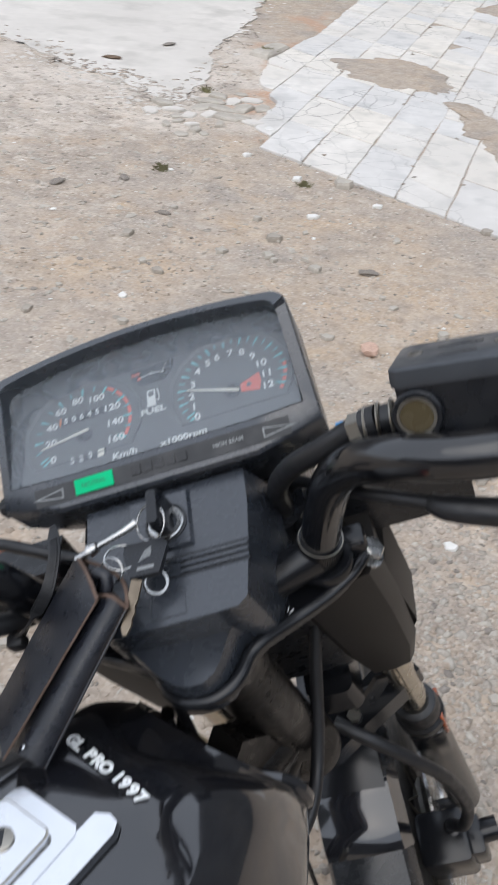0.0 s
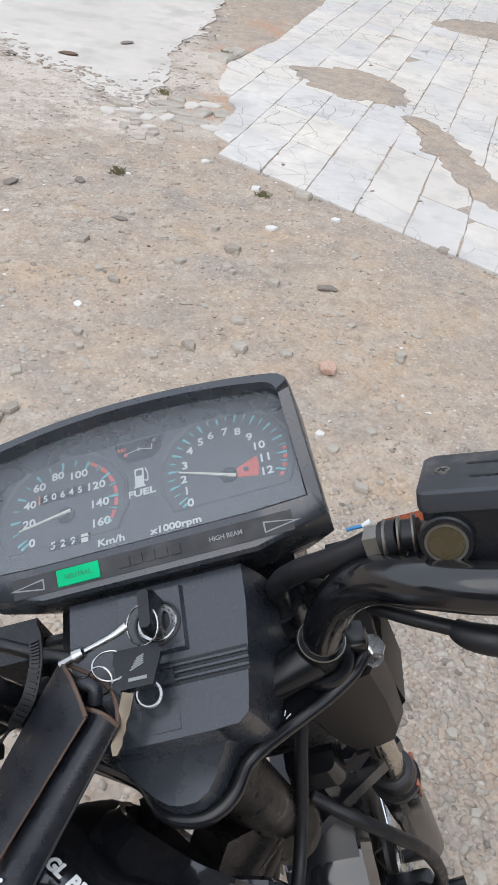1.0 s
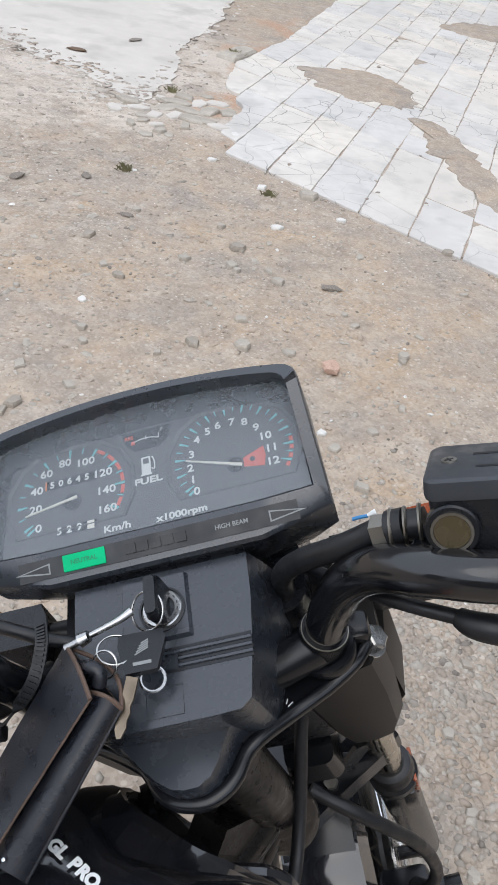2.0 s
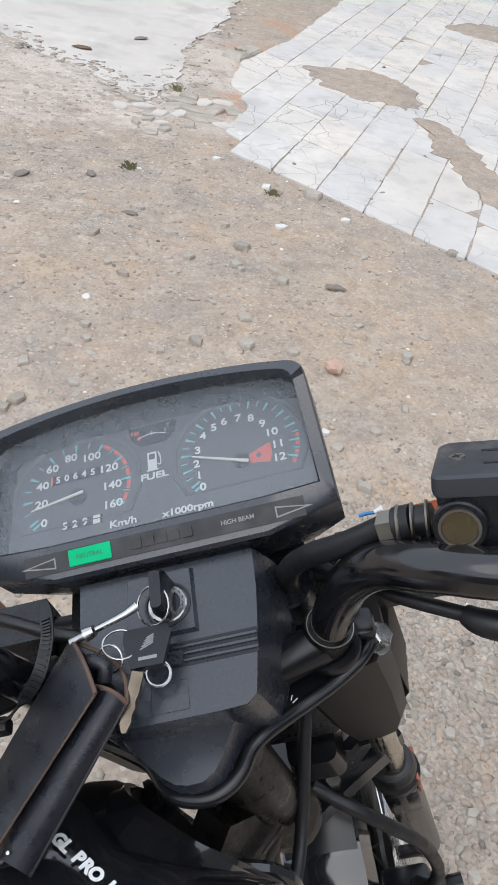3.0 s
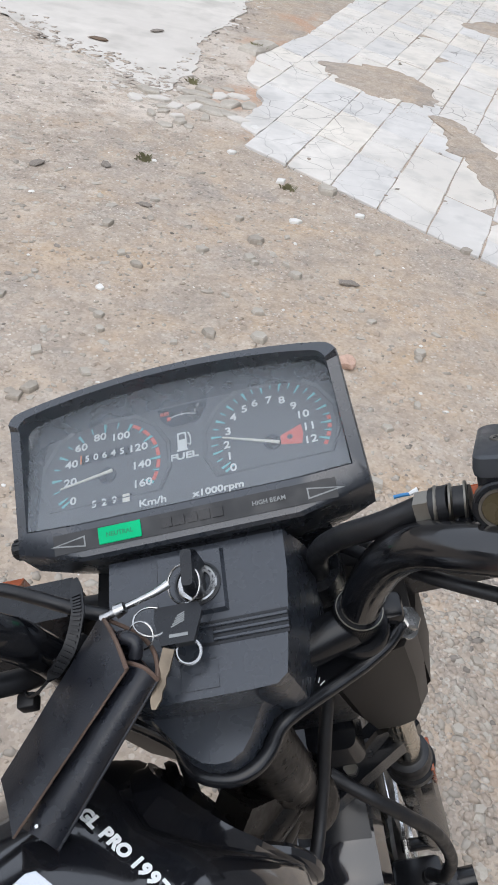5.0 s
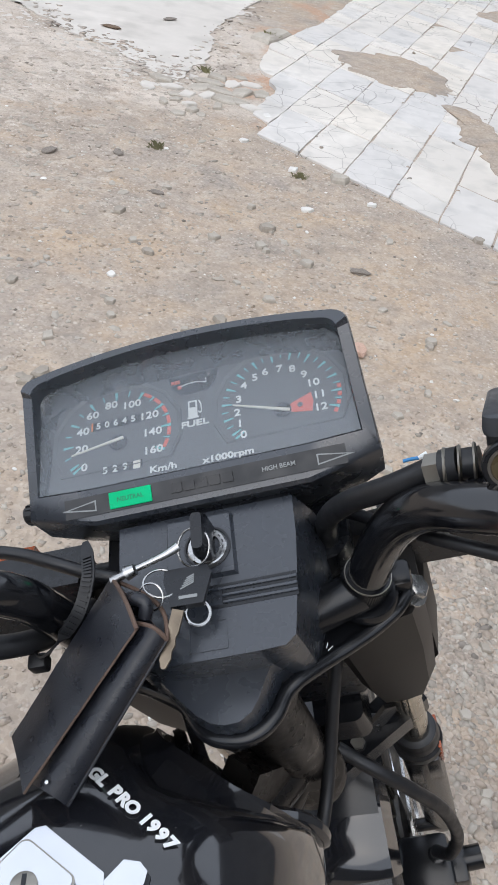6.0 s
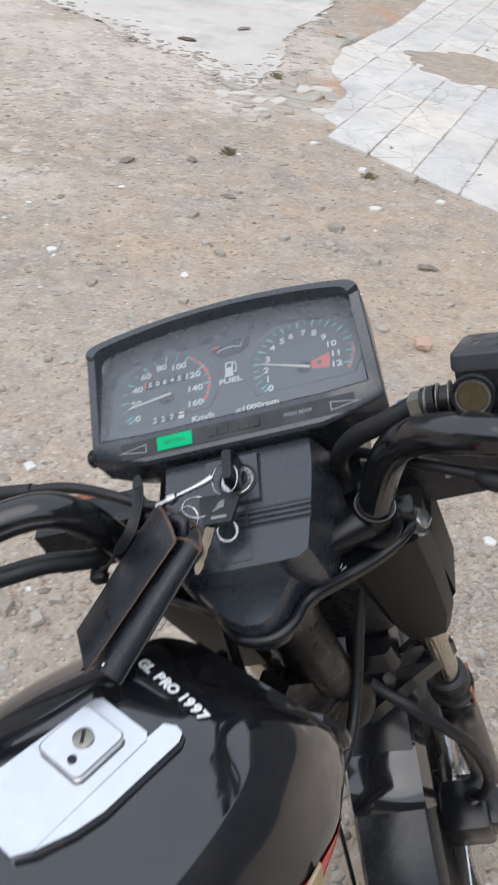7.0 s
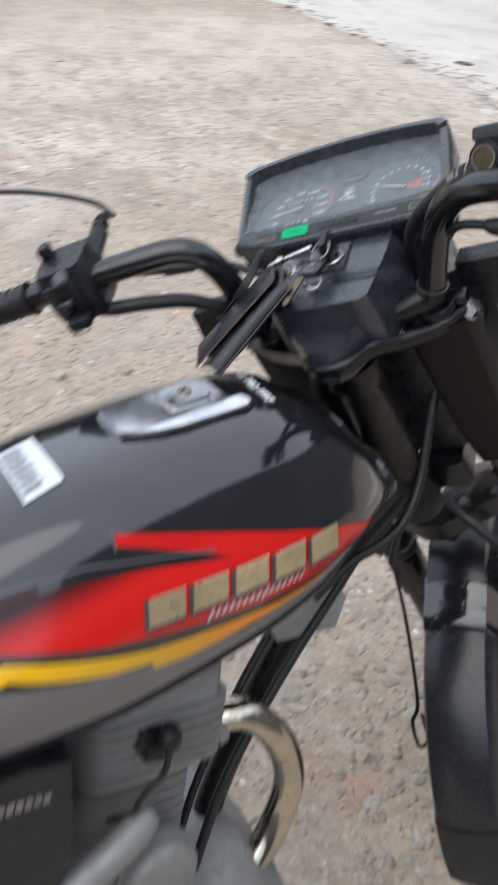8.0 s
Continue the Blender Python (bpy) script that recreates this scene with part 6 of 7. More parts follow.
# ---- key ring and leather pouch, hanging from the ignition ----
keys = thing("key_pouch", "black leather key pouch with raw brown edges on ignition key", "key pouch", BIKE @ FRONT)


def leaf(fold0, fold1, free0, free1, sag, thick=0.0020):
    """A bent leather leaf between its fold and its free edge, with raw edges."""
    bm = bmesh.new()
    f0, f1, e0, e1, sag = (Vector(v) for v in (fold0, fold1, free0, free1, sag))
    nu, nv = 16, 8
    normal = (e0 - f0).cross(f1 - f0).normalized()
    top, low = [], []
    for j in range(nu + 1):
        u = j / nu
        a, b = f0.lerp(f1, u), e0.lerp(e1, u)
        row_t, row_l = [], []
        for i in range(nv + 1):
            v = i / nv
            p = a.lerp(b, v) + sag * (math.sin(math.pi * v) * (0.85 + 0.15 * math.sin(3 * u)))
            p += normal * 0.0005 * noise.noise(p * 70)
            row_t.append(bm.verts.new(p + normal * thick / 2))
            row_l.append(bm.verts.new(p - normal * thick / 2))
        top.append(row_t)
        low.append(row_l)
    for j in range(nu):
        for i in range(nv):
            bm.faces.new((top[j][i], top[j][i + 1], top[j + 1][i + 1], top[j + 1][i])).material_index = 0
            bm.faces.new((low[j][i], low[j + 1][i], low[j + 1][i + 1], low[j][i + 1])).material_index = 0
    ring_t = [top[j][0] for j in range(nu + 1)] + top[nu][1:] + [top[j][nv] for j in range(nu - 1, -1, -1)] + top[0][nv - 1:0:-1]
    ring_l = [low[j][0] for j in range(nu + 1)] + low[nu][1:] + [low[j][nv] for j in range(nu - 1, -1, -1)] + low[0][nv - 1:0:-1]
    n = len(ring_t)
    for k in range(n):
        bm.faces.new((ring_t[k], ring_t[(k + 1) % n], ring_l[(k + 1) % n], ring_l[k])).material_index = 1
    return bm


POUCH = dict(f0=(-0.0540, 0.0360, 0.0600), f1=(-0.1230, -0.0420, 0.0360), a0=(-0.0350, -0.0045, 0.0690), a1=(-0.1125, -0.0755, 0.0380), b0=(-0.0205, -0.0095, 0.0590), b1=(-0.0905, -0.0825, 0.0275))
P = {k: Vector(v) for k, v in POUCH.items()}
part("upper_leaf", leaf(P["f0"], P["f1"], P["a0"], P["a1"], (0.002, 0.0, 0.003)), (LEATHER, LEATHER_EDGE), keys, "black leather flap with raw brown edge")
part("lower_leaf", leaf(P["f0"] - Vector((0, 0, 0.003)), P["f1"] - Vector((0, 0, 0.003)), P["b0"], P["b1"], (0.004, -0.004, -0.012)), (LEATHER, LEATHER_EDGE), keys, "curved black leather back of the pouch")
hide0 = P["a0"] + (P["f0"] - P["a0"]).normalized() * 0.010 - Vector((0, 0, 0.0085))
hide1 = P["a1"] + (P["f1"] - P["a1"]).normalized() * 0.010 - Vector((0, 0, 0.0085))
roll = Vector((0.0045, -0.0020, 0.0085))
part("inner_leaf", leaf(hide0, hide1, P["b0"], P["b1"], roll, 0.0024), (LEATHER, LEATHER_EDGE), keys, "rounded black leather inside of the pouch")


def brim(a, b, sag, r, n=8):
    """A raw cut edge along the end of a leaf."""
    a, b, sag = Vector(a), Vector(b), Vector(sag)
    return tube([a.lerp(b, k / n) + sag * math.sin(math.pi * k / n) for k in range(n + 1)], r, 8, 2)


part("raw_edge", brim(P["f0"], P["a0"], (0.002, 0, 0.003), 0.0014), LEATHER_EDGE, keys, "raw brown leather edge")
part("raw_edge", brim(hide0, P["b0"], roll * 0.85, 0.0015), LEATHER_EDGE, keys, "raw brown leather edge")
part("raw_edge", brim(P["f0"] - Vector((0, 0, 0.003)), P["b0"], (0.010, 0.003, -0.004), 0.0014), LEATHER_EDGE, keys, "raw brown leather edge")
part("raw_edge", brim(P["a0"], P["a1"], (0, 0, 0), 0.0006), LEATHER_EDGE, keys, "raw brown leather edge")
part("bound_edge", brim(P["b0"], P["b1"], (0, 0, 0), 0.0012), LEATHER, keys, "raw brown leather edge")
inner = [P["a0"].lerp(P["b0"], 0.75), P["a1"].lerp(P["b1"], 0.60)]
p = inner[0].lerp(inner[1], 0.93)
part("rivet", lathe([(0.0013, 0), (0.0011, 0.0008), (0, 0.0010)], 12, pose(*(p + Vector((-0.004, 0.003, 0.006))))), STEEL, keys, "small bright rivet")
part("strap_loop", tube([(-0.0420, 0.0200, 0.0600), (-0.0360, 0.0160, 0.0660), (-0.0310, 0.0120, 0.0650), (-0.0330, 0.0060, 0.0600)], 0.0042, 10), LEATHER, keys)
part("ring", torus(0.0118, 0.0007, pose(-0.0030, 0.0480, 0.0570, 18, -22, 0)), RING_STEEL, keys, "thin steel split ring")
part("ring", torus(0.0105, 0.0007, pose(-0.0230, 0.0260, 0.0600, -12, 20, 0)), RING_STEEL, keys, "thin steel split ring")
part("ring", torus(0.0080, 0.0007, pose(-0.0290, 0.0180, 0.0610, 30, -15, 0)), RING_STEEL, keys, "thin steel split ring")
part("ring", torus(0.0072, 0.0011, pose(-0.0040, 0.0080, 0.0500, 20, 15, 0)), RING_STEEL, keys, "thick steel ring")
part("swivel_clip", join(tube([(-0.0540, 0.0340, 0.0600), (-0.0440, 0.0360, 0.0620)], [0.0028, 0.0024], 12), tube([(-0.0440, 0.0360, 0.0620), (-0.0380, 0.0372, 0.0630)], [0.0046, 0.0036], 12), tube([(-0.0370, 0.0374, 0.0632), (-0.0200, 0.0420, 0.0640), (-0.0110, 0.0470, 0.0630)], [0.0020, 0.0023, 0.0030], 10)), RING_STEEL, keys, "worn steel swivel clip")
part("ignition_key_bow", rounded(loft([rect_ring(0, 0, 0.0045, 0.0130, 0, 0.7), rect_ring(0, 0, 0.0050, 0.0140, 0.018, 0.7), rect_ring(0, 0, 0.0035, 0.0115, 0.026, 0.7)]), 0.001, 1, 40), PLASTIC_DARK, keys, "black plastic bow of the ignition key", pose(0.0025, 0.0570, 0.0415, 8, -1, -2))
spare = part("spare_key_bow", rounded(loft([[Vector((x, y, z)) for x, y in ((-0.0105, -0.0120), (0.0085, -0.0120), (0.0150, 0.0080), (0.0130, 0.0140), (-0.0130, 0.0140), (-0.0140, 0.0060))] for z in (0, 0.0045)]), 0.0015, 2), PLASTIC_DARK, keys, "black plastic bow of a spare key", pose(-0.0080, 0.0210, 0.0540, -6, 8, 3))
part("key_emblem", join(*[moved(box(-0.0045 + 0.0006 * k, 0.0045 - 0.0004 * k, -0.0004, 0.0004, 0.0046, 0.0048), pose(0.0005 * k, 0.0010 + 0.0015 * k, 0, 0, 0, 24)) for k in range(5)], box(-0.0055, 0.0055, -0.0078, -0.0056, 0.0046, 0.0048)), GREY_INK, spare, "pale printed emblem as plain strokes")
blade = [(-0.0035, 0.0), (0.0035, 0.0), (0.0035, -0.012), (0.0026, -0.016), (0.0034, -0.020), (0.0024, -0.024), (0.0030, -0.028), (0.0012, -0.034), (-0.0012, -0.0345), (-0.0034, -0.030)]
part("key_blade", prism(blade, 0.0008, 0.0030, 0.0003, 1), BRASS, keys, "worn brass key blade", pose(-0.0135, 0.0085, 0.0560, 10, 8, -19))


# ---- stones, weeds and paving ----
def pebble(seed, flat=0.6, detail=1):
    bm = bmesh.new()
    bmesh.ops.create_icosphere(bm, subdivisions=detail, radius=1)
    for v in bm.verts:
        q = v.co * 1.3 + Vector((seed * 3.7, seed * 1.9, seed))
        v.co *= 1 + 0.45 * noise.noise(q) + 0.2 * noise.noise(q * 2.3)
        v.co.z *= flat
    return bm


def stone(x, y, size, mat, label, group, seed, flat=0.6, stretch=1.3):
    bm = pebble(seed, flat, 2)
    m = pose(x, y, lie(x, y) + size * flat * 0.30, 0, 0, seed * 47) @ Matrix.Diagonal((size * stretch / 2, size / 2, size / 2, 1))
    ob = part("stone", bm, mat, None, "", m, False)
    return tagged(ob, label, "stone", group)


def slab(name, x, y, size, high, mat, label, category, group, seed, stretch=1.3):
    """A flat angular piece with broken sides."""
    rnd = random.Random(seed)
    n = rnd.choice((4, 5, 5, 6))
    turn = rnd.uniform(0, 6.28)
    ring = []
    for k in range(n):
        a = 6.283 * (k + rnd.uniform(-0.22, 0.22)) / n
        r = size / 2 * rnd.uniform(0.8, 1.15)
        px, py = r * stretch * math.cos(a), r * math.sin(a)
        ring.append(Vector((px * math.cos(turn) - py * math.sin(turn), px * math.sin(turn) + py * math.cos(turn), 0)))
    tip = (rnd.uniform(-0.12, 0.12), rnd.uniform(-0.12, 0.12))
    rows = [[p * f + Vector((0, 0, z + (tip[0] * p.x + tip[1] * p.y) * (z > 0))) for p in ring] for f, z in ((1.05, -0.006), (1.0, high * 0.6), (0.86, high))]
    ob = part(name, loft(rows), mat, None, "", Matrix.Translation((x, y, lie(x, y))), False)
    return tagged(ob, label, category, group)


for k, (x, y, size) in enumerate([(-0.18, 4.06, 0.045), (0.07, 3.81, 0.052), (0.16, 3.43, 0.050), (0.43, 3.59, 0.040), (-0.47, 2.58, 0.032), (-0.95, 2.58, 0.040), (-0.61, 1.49, 0.036), (0.34, 2.05, 0.030), (0.55, 1.55, 0.032), (-0.10, 4.45, 0.05), (-0.06, 4.95, 0.06)]):
    slab("stone_chip", x, y, size, size * 0.24, STONE_WHITE, "small white stone chip lying on the dirt", "stone chip", "white stone chips", 13 + k, 1.25)
for k, (x, y, size) in enumerate([(0.01, 3.16, 0.070), (0.28, 3.80, 0.090), (0.00, 3.00, 0.05), (-0.08, 2.42, 0.052), (0.08, 2.46, 0.056), (0.62, 2.55, 0.05), (-0.55, 3.05, 0.05), (0.18, 2.93, 0.055), (-0.42, 1.04, 0.045), (-0.50, 1.06, 0.055), (-0.46, 1.20, 0.04), (-0.40, 1.10, 0.035), (0.66, 1.30, 0.032), (0.60, 1.12, 0.030), (0.62, 0.95, 0.028), (0.75, 1.50, 0.036), (0.72, 1.75, 0.034), (-0.80, 1.20, 0.05), (-0.95, 1.42, 0.045), (-1.10, 1.30, 0.05)]):
    slab("stone", x, y, size * 0.9, size * 0.30, STONE_PALE if k % 3 else STONE, "rough grey stone lying on the dirt", "stone", "grey stones", 20 + k, 1.25)
for k, (x, y, size) in enumerate([(0.38, 2.95, 0.045), (-0.94, 3.48, 0.045), (-0.68, 3.61, 0.040), (-0.45, 3.30, 0.035)]):
    stone(x, y, size, STONE_DARK, "small dark clod of earth", "dark clods", 50.1 + k, 0.5, 1.6)
for k, (x, y, size, mat) in enumerate([(-1.13, 5.44, 0.052, BARK), (-0.86, 5.89, 0.042, STONE_DARK)]):
    stone(x, y, size, mat, "small dry scrap lying on the concrete", "scraps on the concrete", 61.3 + k, 0.3, 2.4).location.z = 0.016

rnd = random.Random(31)
for k in range(46):
    x, y, size = rnd.uniform(-0.75, 0.95), rnd.uniform(1.75, 3.5), rnd.uniform(0.018, 0.046)
    slab("stone_chip", x, y, size, size * rnd.uniform(0.22, 0.42), STONE_PALE if k % 5 else STONE, "pale angular stone chip lying on the dirt", "stone chip", "pale stone chips", 200 + k, rnd.uniform(1.1, 1.6))
stone(0.37, 2.395, 0.060, STONE_PINK, "rounded pink brick fragment on the dirt", "", 71.0, 0.75, 1.1)
for k, (x, y, turn, size) in enumerate([(-0.20, 6.02, 72, 0.20)]):
    ring = [Vector((size * a, 0.075 * b * (1 + 0.15 * math.sin(5 * a + k)), 0)) for a, b in ((-1, -0.6), (-0.5, -1), (0.2, -0.85), (0.8, -1), (1, -0.3), (0.95, 0.6), (0.3, 0.9), (-0.3, 0.75), (-0.9, 0.9))]
    block = loft([[p * f + Vector((0, 0, z)) for p in ring] for f, z in ((1.10, -0.01), (1.0, 0.020), (0.80, 0.034))])
    tagged(part("kerb_stone", block, STONE_PALE, None, "", pose(x, y, 0, 0, 2, turn), False), "long broken kerb stone in the dirt", "kerb stone")
for k, (x, y, size) in enumerate([(-0.59, 4.52, 0.13), (-0.53, 4.54, 0.12), (-0.45, 4.82, 0.15), (-0.38, 4.72, 0.14), (-0.43, 4.58, 0.13), (-0.34, 4.56, 0.15), (-0.26, 4.59, 0.12), (-0.20, 4.53, 0.10), (-0.47, 4.32, 0.09), (-0.42, 4.29, 0.07), (-0.63, 4.62, 0.12), (-0.69, 4.70, 0.11),
                                  (-0.57, 4.43, 0.10), (-0.50, 4.40, 0.09), (-0.42, 4.92, 0.12), (-0.50, 4.70, 0.11), (-0.24, 4.93, 0.16), (-0.27, 4.74, 0.15), (-0.16, 4.80, 0.13), (-0.33, 4.86, 0.10), (-0.62, 4.36, 0.08), (-0.53, 4.26, 0.10), (-0.74, 4.56, 0.10), (-0.36, 4.44, 0.07), (-0.30, 5.02, 0.10), (-0.54, 4.84, 0.08)]):
    slab("rubble_slab", x, y, size * (0.62 + 0.12 * (k % 4)), 0.008 + 0.004 * (k % 3), CONCRETE if k % 3 == 1 else STONE_PALE, "broken slab of pale concrete rubble", "rubble", "concrete rubble", 90 + k, 1.35)

def weed(x, y, size, seed):
    rnd = random.Random(seed)
    bm = bmesh.new()
    for k in range(46):
        a, r = rnd.uniform(0, 6.28), rnd.uniform(0, size)
        bx, by = x + r * math.cos(a) * 0.7, y + r * math.sin(a) * 0.5
        h, lean = rnd.uniform(0.4, 1.0) * size, rnd.uniform(-0.6, 0.6) * size
        w = size * 0.06
        z = lie(bx, by) - 0.004
        q = [bm.verts.new(p) for p in ((bx - w, by, z), (bx + w, by, z), (bx + w * 0.8 + lean * 0.5, by + lean * 0.2, z + h * 0.6), (bx + lean, by + lean * 0.4, z + h * 0.8))]
        bm.faces.new(q)
    ob = part("weed", bm, WEED, None, "", None, False)
    return tagged(ob, "small dry green weed tuft in the dirt", "weed", "weeds")


weed(-0.54, 3.76, 0.050, 1)
weed(0.11, 3.74, 0.045, 2)
weed(-0.22, 5.95, 0.07, 3)
weed(-0.50, 4.98, 0.05, 4)


def gravel(name, count, places, sizes, mats, label, seed, flat=0.62, power=3.5, sink=0.02, smooth=False, lift=0.0):
    """Many loose stones in one mesh; places(rnd) gives x and y."""
    rnd = random.Random(seed)
    shapes = []
    for k in range(10):
        bm = pebble(seed + k * 1.7, flat, 1)
        bm.verts.ensure_lookup_table()
        shapes.append((np.array([v.co[:] for v in bm.verts]), [[v.index for v in f.verts] for f in bm.faces]))
        bm.free()
    verts, faces, which = [], [], []
    base = 0
    for k in range(count):
        x, y = places(rnd)
        size = sizes[0] + (sizes[1] - sizes[0]) * rnd.random() ** power
        v, f = shapes[rnd.randrange(10)]
        a = rnd.uniform(0, 6.28)
        c, s = math.cos(a), math.sin(a)
        q = v * np.array([size * rnd.uniform(0.8, 1.5), size * rnd.uniform(0.7, 1.0), size]) / 2
        q = np.stack([q[:, 0] * c - q[:, 1] * s + x, q[:, 0] * s + q[:, 1] * c + y, q[:, 2] + lie(x, y) - size * sink + (lift if lift and covered(x, y) else 0.0)], 1)
        verts.append(q)
        faces += [[i + base for i in face] for face in f]
        mat = rnd.choices(range(len(mats)), weights=[w for _, w in mats])[0]
        which += [mat] * len(f)
        base += len(v)
    me = bpy.data.meshes.new(name)
    me.from_pydata(np.concatenate(verts).tolist(), [], faces)
    for m, _ in mats:
        me.materials.append(m)
    me.polygons.foreach_set("material_index", which)
    if smooth:
        me.shade_smooth()
    return tagged(new(name, me), label, "gravel", kind="stuff")


MIXED = [(STONE, 5), (STONE_PALE, 4), (STONE_WHITE, 0.12), (STONE_DARK, 0.3), (DIRT, 8)]
LOOSE = [(STONE, 4), (STONE_PALE, 8), (STONE_WHITE, 0.35), (STONE_DARK, 0.5), (DIRT, 7)]
PACKED = [(STONE, 6), (STONE_PALE, 2.2), (STONE_WHITE, 0.08), (STONE_DARK, 0.6), (DIRT, 8)]
gravel("gravel_right", 8500, lambda r: (r.gauss(0.68, 0.27), r.gauss(1.15, 0.42)), (0.008, 0.030), PACKED, "loose grey gravel beside the motorcycle", 3, 0.62, 2.4, 0.10, True)
gravel("gravel_left", 4500, lambda r: (r.gauss(-0.80, 0.45), r.gauss(1.12, 0.34)), (0.006, 0.028), MIXED, "loose grey gravel and pebbles on the dirt", 4, 0.62, 2.8, 0.08, True)
gravel("gravel_scatter", 17000, lambda r: (r.gauss(-0.4, 1.3), r.gauss(3.0, 1.3)), (0.003, 0.020), LOOSE, "fine stones scattered over the dirt", 5, 0.60, 3.0, 0.0)
gravel("gravel_far_left", 6500, lambda r: (r.gauss(-1.9, 0.75), r.gauss(3.0, 1.1)), (0.005, 0.042), LOOSE, "loose stones and crust in the yard", 12, 0.40, 3.2, 0.02)
gravel("gravel_below", 1500, lambda r: (r.gauss(0.2, 0.25), r.gauss(0.55, 0.25)), (0.005, 0.030), MIXED, "fine gravel under the motorcycle", 6)
gravel("earth_clods", 900, lambda r: (r.gauss(-0.4, 1.4), r.gauss(3.1, 1.4)), (0.010, 0.034), [(DIRT, 8), (STONE, 0.6)], "low clods of dry earth in the yard", 9, 0.38, 2.2, 0.04, True)
RIM = [(-2.97, 6.34), (-2.41, 5.97), (-1.65, 5.50), (-1.33, 5.20), (-1.0, 5.05), (-0.80, 4.80), (-0.62, 4.72), (-0.55, 5.13), (-0.56, 5.89), (-0.42, 6.66), (-0.36, 7.65)]


def by_rim(shift, wide):
    """A place near the concrete's broken edge."""
    def place(r):
        k = r.randrange(len(RIM) - 1)
        p = Vector(RIM[k]).lerp(Vector(RIM[k + 1]), r.random())
        return p.x + r.gauss(0, wide) + (0.04 if k > 6 else -shift * 0.45), p.y + r.gauss(0, wide) - (0 if k > 6 else shift)
    return place


gravel("concrete_crumbs", 700, by_rim(0.08, 0.09), (0.008, 0.055), [(CONCRETE, 5), (STONE_PALE, 2)], "crumbled bits of concrete along the slab", 7, 0.08, 3.0, 0.0)
gravel("washed_earth", 600, by_rim(-0.06, 0.07), (0.010, 0.060), [(DIRT, 1)], "earth washed over the edge of the slab", 8, 0.07, 2.0, 0.0, True, 0.0105)


def on_paving(r):
    """A place on the paving, mostly along its joints."""
    a, b = r.uniform(0, 2.6), r.uniform(0.05, 5.5)
    if r.random() < 0.7:
        a = round(a / 0.262) * 0.262 + r.gauss(0, 0.012)
    p = START + ACROSS * a + ALONG * b
    return p.x, p.y


gravel("paving_dirt", 600, on_paving, (0.006, 0.034), [(DIRT, 3), (STONE, 1)], "small dirt and grit lying on the paving", 11, 0.10, 3.0, 0.0, True, 0.0135)

# old paving, tile by tile, in a slanting bond
paving = thing("pavement", "old pale grey paving with cracked and sunken tiles", "pavement", kind="structure")
rnd = random.Random(8)


EDGE_Y, EDGE_X = (3.9, 4.17, 4.25, 4.45, 4.58, 4.80, 4.93, 5.05, 5.29, 5.83, 6.20, 6.68, 8.20, 10.0, 12.0), (-0.06, -0.13, -0.15, -0.17, -0.155, -0.115, -0.09, -0.15, -0.225, -0.20, -0.06, 0.10, 0.45, 0.85, 1.3)


def tile(corners, top, seed):
    mid = sum(corners, Vector((0, 0))) / 4
    if mid.x < float(np.interp(mid.y, EDGE_Y, EDGE_X)) - 0.05:
        return None
    pts = ragged([tuple(mid + (c - mid) * 0.982) for c in corners], 0.045, 0.0065, seed)
    for p in pts:  # the paving's broken side
        p.x = max(p.x, float(np.interp(p.y, EDGE_Y, EDGE_X)) + 0.018 * noise.noise(Vector((p.x * 9, p.y * 9, seed))))
    bm = bmesh.new()
    tx, ty = rnd.uniform(-0.008, 0.008), rnd.uniform(-0.008, 0.008)
    rings = []
    for z, s in ((-0.02, 1.0), (top - 0.003, 1.0), (top, 0.985)):
        rings.append([bm.verts.new((mid.x + (p.x - mid.x) * s, mid.y + (p.y - mid.y) * s, z + (tx * (p.x - mid.x) + ty * (p.y - mid.y) if z > 0 else 0))) for p in pts])
    n = len(pts)
    for a, b in zip(rings, rings[1:]):
        for i in range(n):
            bm.faces.new((a[i], a[(i + 1) % n], b[(i + 1) % n], b[i]))
    bm.faces.new(rings[-1])
    return part("tile", bm, TILE, paving, smooth=False)


for i in range(-3, 11):
    shift = rnd.uniform(-0.05, 0.05)
    for j in range(0, 13):
        a = START + ACROSS * 0.262 * i + ALONG * (0.50 * j + (shift if j else 0))
        b = START + ACROSS * 0.262 * (i + 1) + ALONG * (0.50 * j + (shift if j else 0))
        c = START + ACROSS * 0.262 * (i + 1) + ALONG * (0.50 * (j + 1) + shift)
        d = START + ACROSS * 0.262 * i + ALONG * (0.50 * (j + 1) + shift)
        mid = (a + b + c + d) / 4
        split = rnd.random()
        if split < 0.35:
            f = rnd.uniform(0.35, 0.65)
            g = f + rnd.uniform(-0.15, 0.15)
            m1, m2 = a.lerp(d, f), b.lerp(c, g)
            tile([a, b, m2, m1], 0.010 + rnd.uniform(-0.003, 0.003), i * 13 + j + 0.3)
            tile([m1, m2, c, d], 0.010 + rnd.uniform(-0.003, 0.003), i * 17 + j + 0.7)
        else:
            tile([a, b, c, d], 0.010 + rnd.uniform(-0.003, 0.003), i * 13 + j + 0.1)


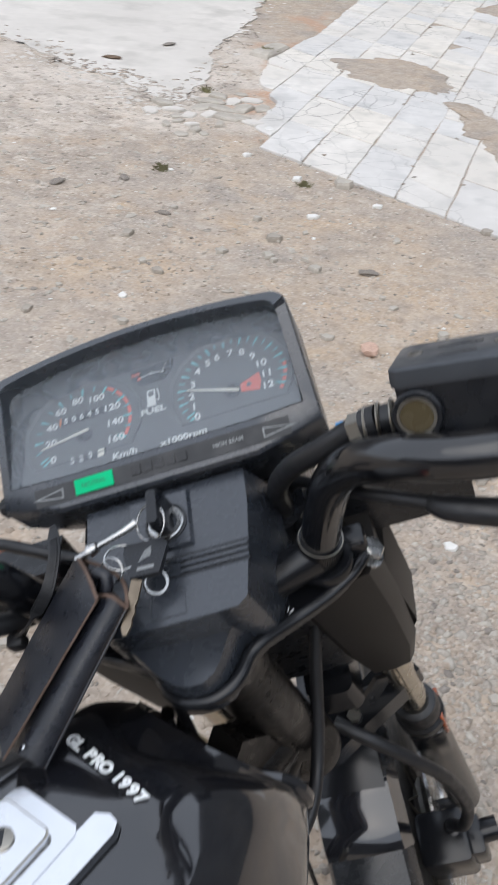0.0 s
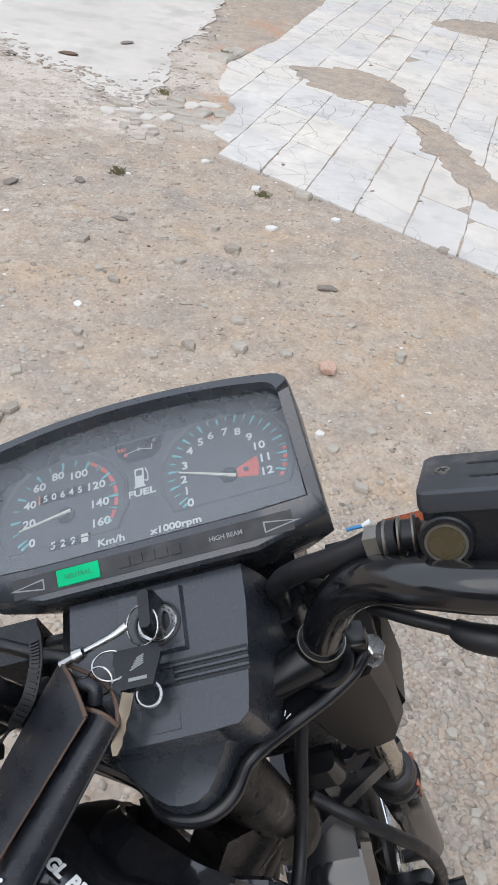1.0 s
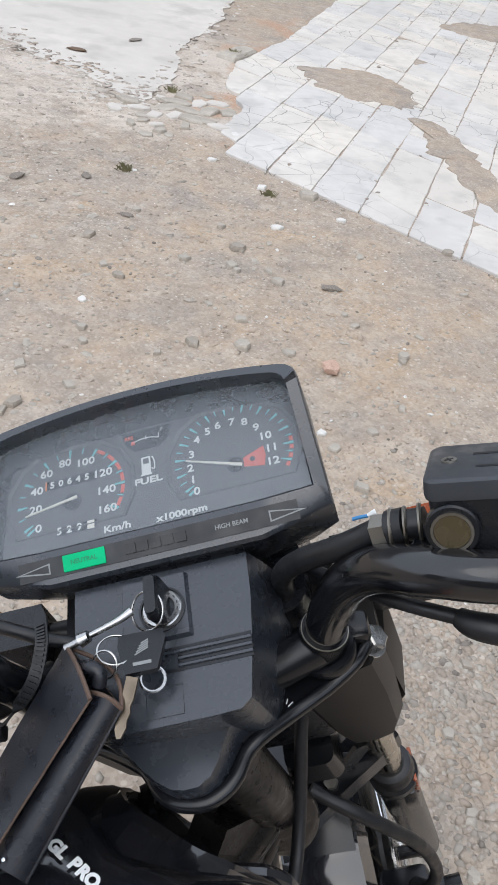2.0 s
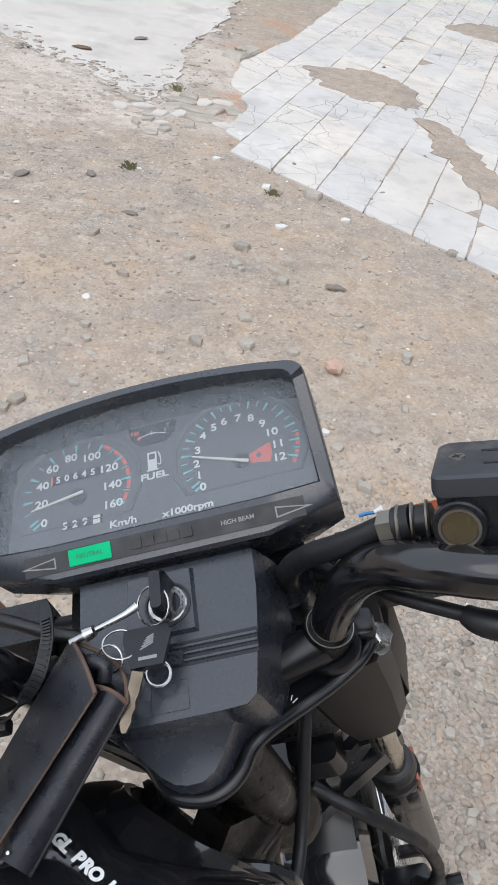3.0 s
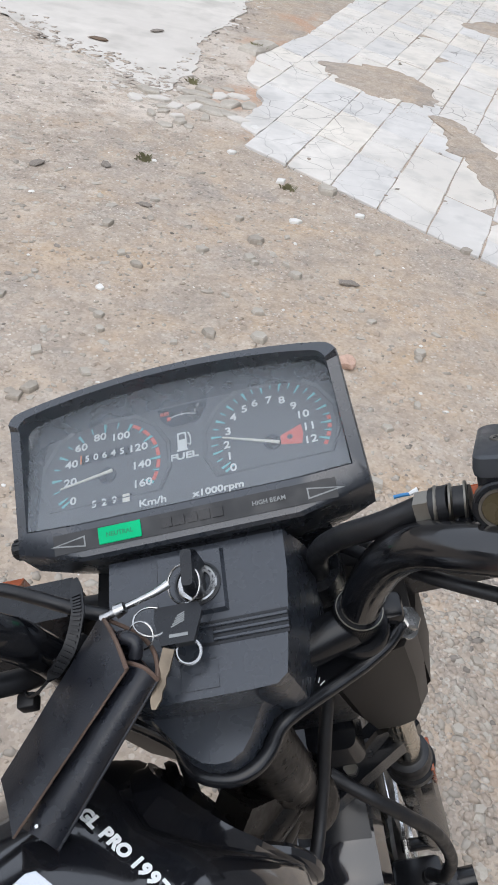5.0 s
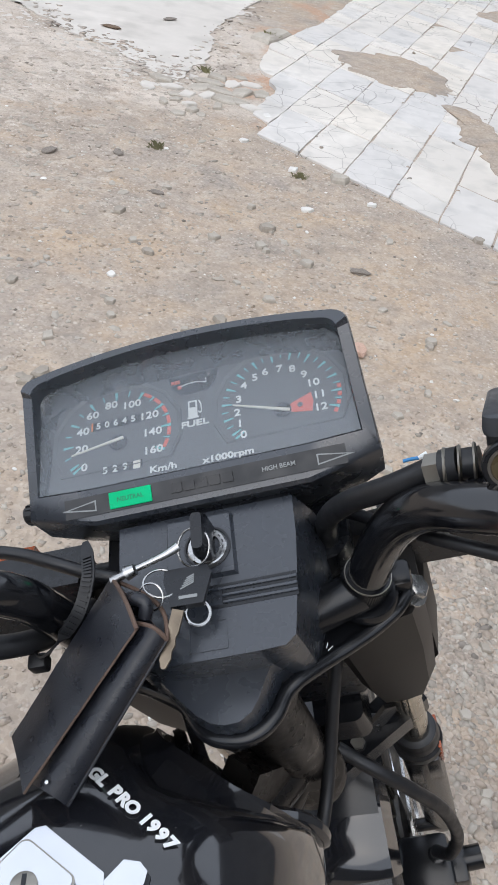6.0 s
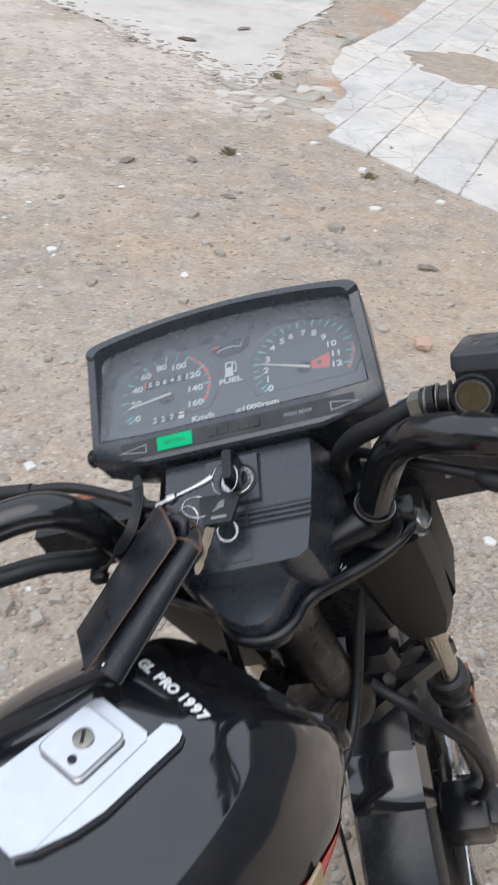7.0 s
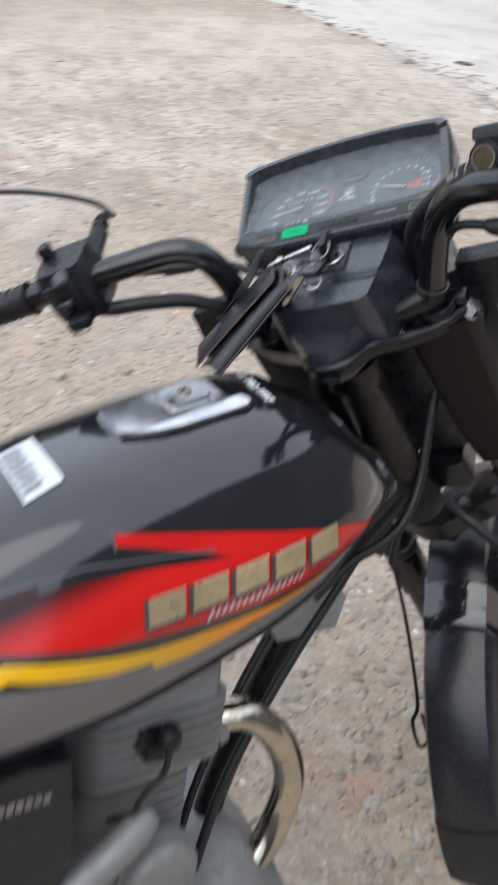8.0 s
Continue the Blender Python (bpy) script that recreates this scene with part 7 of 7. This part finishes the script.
# sand in the joints between the tiles
bed = [START + ACROSS * a + ALONG * b for a, b in ((0.02, 0.03), (2.86, 0.03), (2.86, 6.4), (-0.42, 6.4), (-0.42, 2.2), (-0.10, 1.3), (0.02, 0.9))]
tagged(plate("joint_sand", [tuple(p) for p in bed], -0.02, 0.0062, DIRT, lip=0.0), "grey sand in the joints of the paving", "sand", kind="structure")

# earth that has washed over the paving
for k, outline in enumerate([[(0.14, 5.98), (0.26, 5.66), (0.48, 5.48), (0.69, 5.46), (0.93, 5.36), (0.98, 5.80), (0.78, 6.06), (0.59, 6.20), (0.36, 6.06)],
                             [(0.82, 5.26), (0.90, 4.94), (1.00, 4.60), (1.06, 4.22), (1.16, 3.98), (1.36, 3.95), (1.27, 4.50), (1.17, 4.86), (1.10, 5.10), (0.94, 5.32)],
                             [(1.35, 8.1), (1.6, 7.9), (2.2, 7.8), (2.6, 8.2), (2.2, 8.6), (1.6, 8.5)]]):
    bm = bmesh.new()
    ring = ragged(soften(outline, 0.28, 1), 0.03, 0.09, 5.0 + 3 * k)
    mid = sum(ring, Vector((0, 0))) / len(ring)
    rows = [[bm.verts.new((mid.x + (p.x - mid.x) * f, mid.y + (p.y - mid.y) * f, h)) for p in ring] for f, h in ((1.0, 0.004), (0.97, 0.0145), (0.6, 0.020), (0.2, 0.021))]
    n = len(ring)
    for a, b in zip(rows, rows[1:]):
        for i in range(n):
            bm.faces.new((a[i], a[(i + 1) % n], b[(i + 1) % n], b[i]))
    bm.faces.new(rows[-1])
    tagged(part("earth_patch", bm, DIRT, None), "thin patch of grey earth washed over the paving", "earth", kind="structure")

# tall unseen walls round the yard, added to darken what the motorcycle mirrors
UNSEEN_WALL = material("dark_unseen_wall", (0.165, 0.165, 0.165), 0.9, relief=0.5, bump_scale=30, grain=3, spread=0.25)
tagged(part("wall_east", box(9.0, 9.3, -6.3, 22.0, -0.1, 8.5, 0.02, 1), UNSEEN_WALL, None), "unseen dark wall added beside the yard for darker reflections", "wall", kind="structure")
tagged(part("wall_north", box(-30.0, 8.9, 15.0, 15.3, -0.1, 7.0, 0.02, 1), UNSEEN_WALL, None), "unseen dark wall added across the yard for darker reflections", "wall", kind="structure")
tagged(part("wall_south", box(-12.0, 8.9, -6.3, -6.0, -0.1, 3.2, 0.02, 1), UNSEEN_WALL, None), "unseen dark wall added behind the motorcycle for darker reflections", "wall", kind="structure")
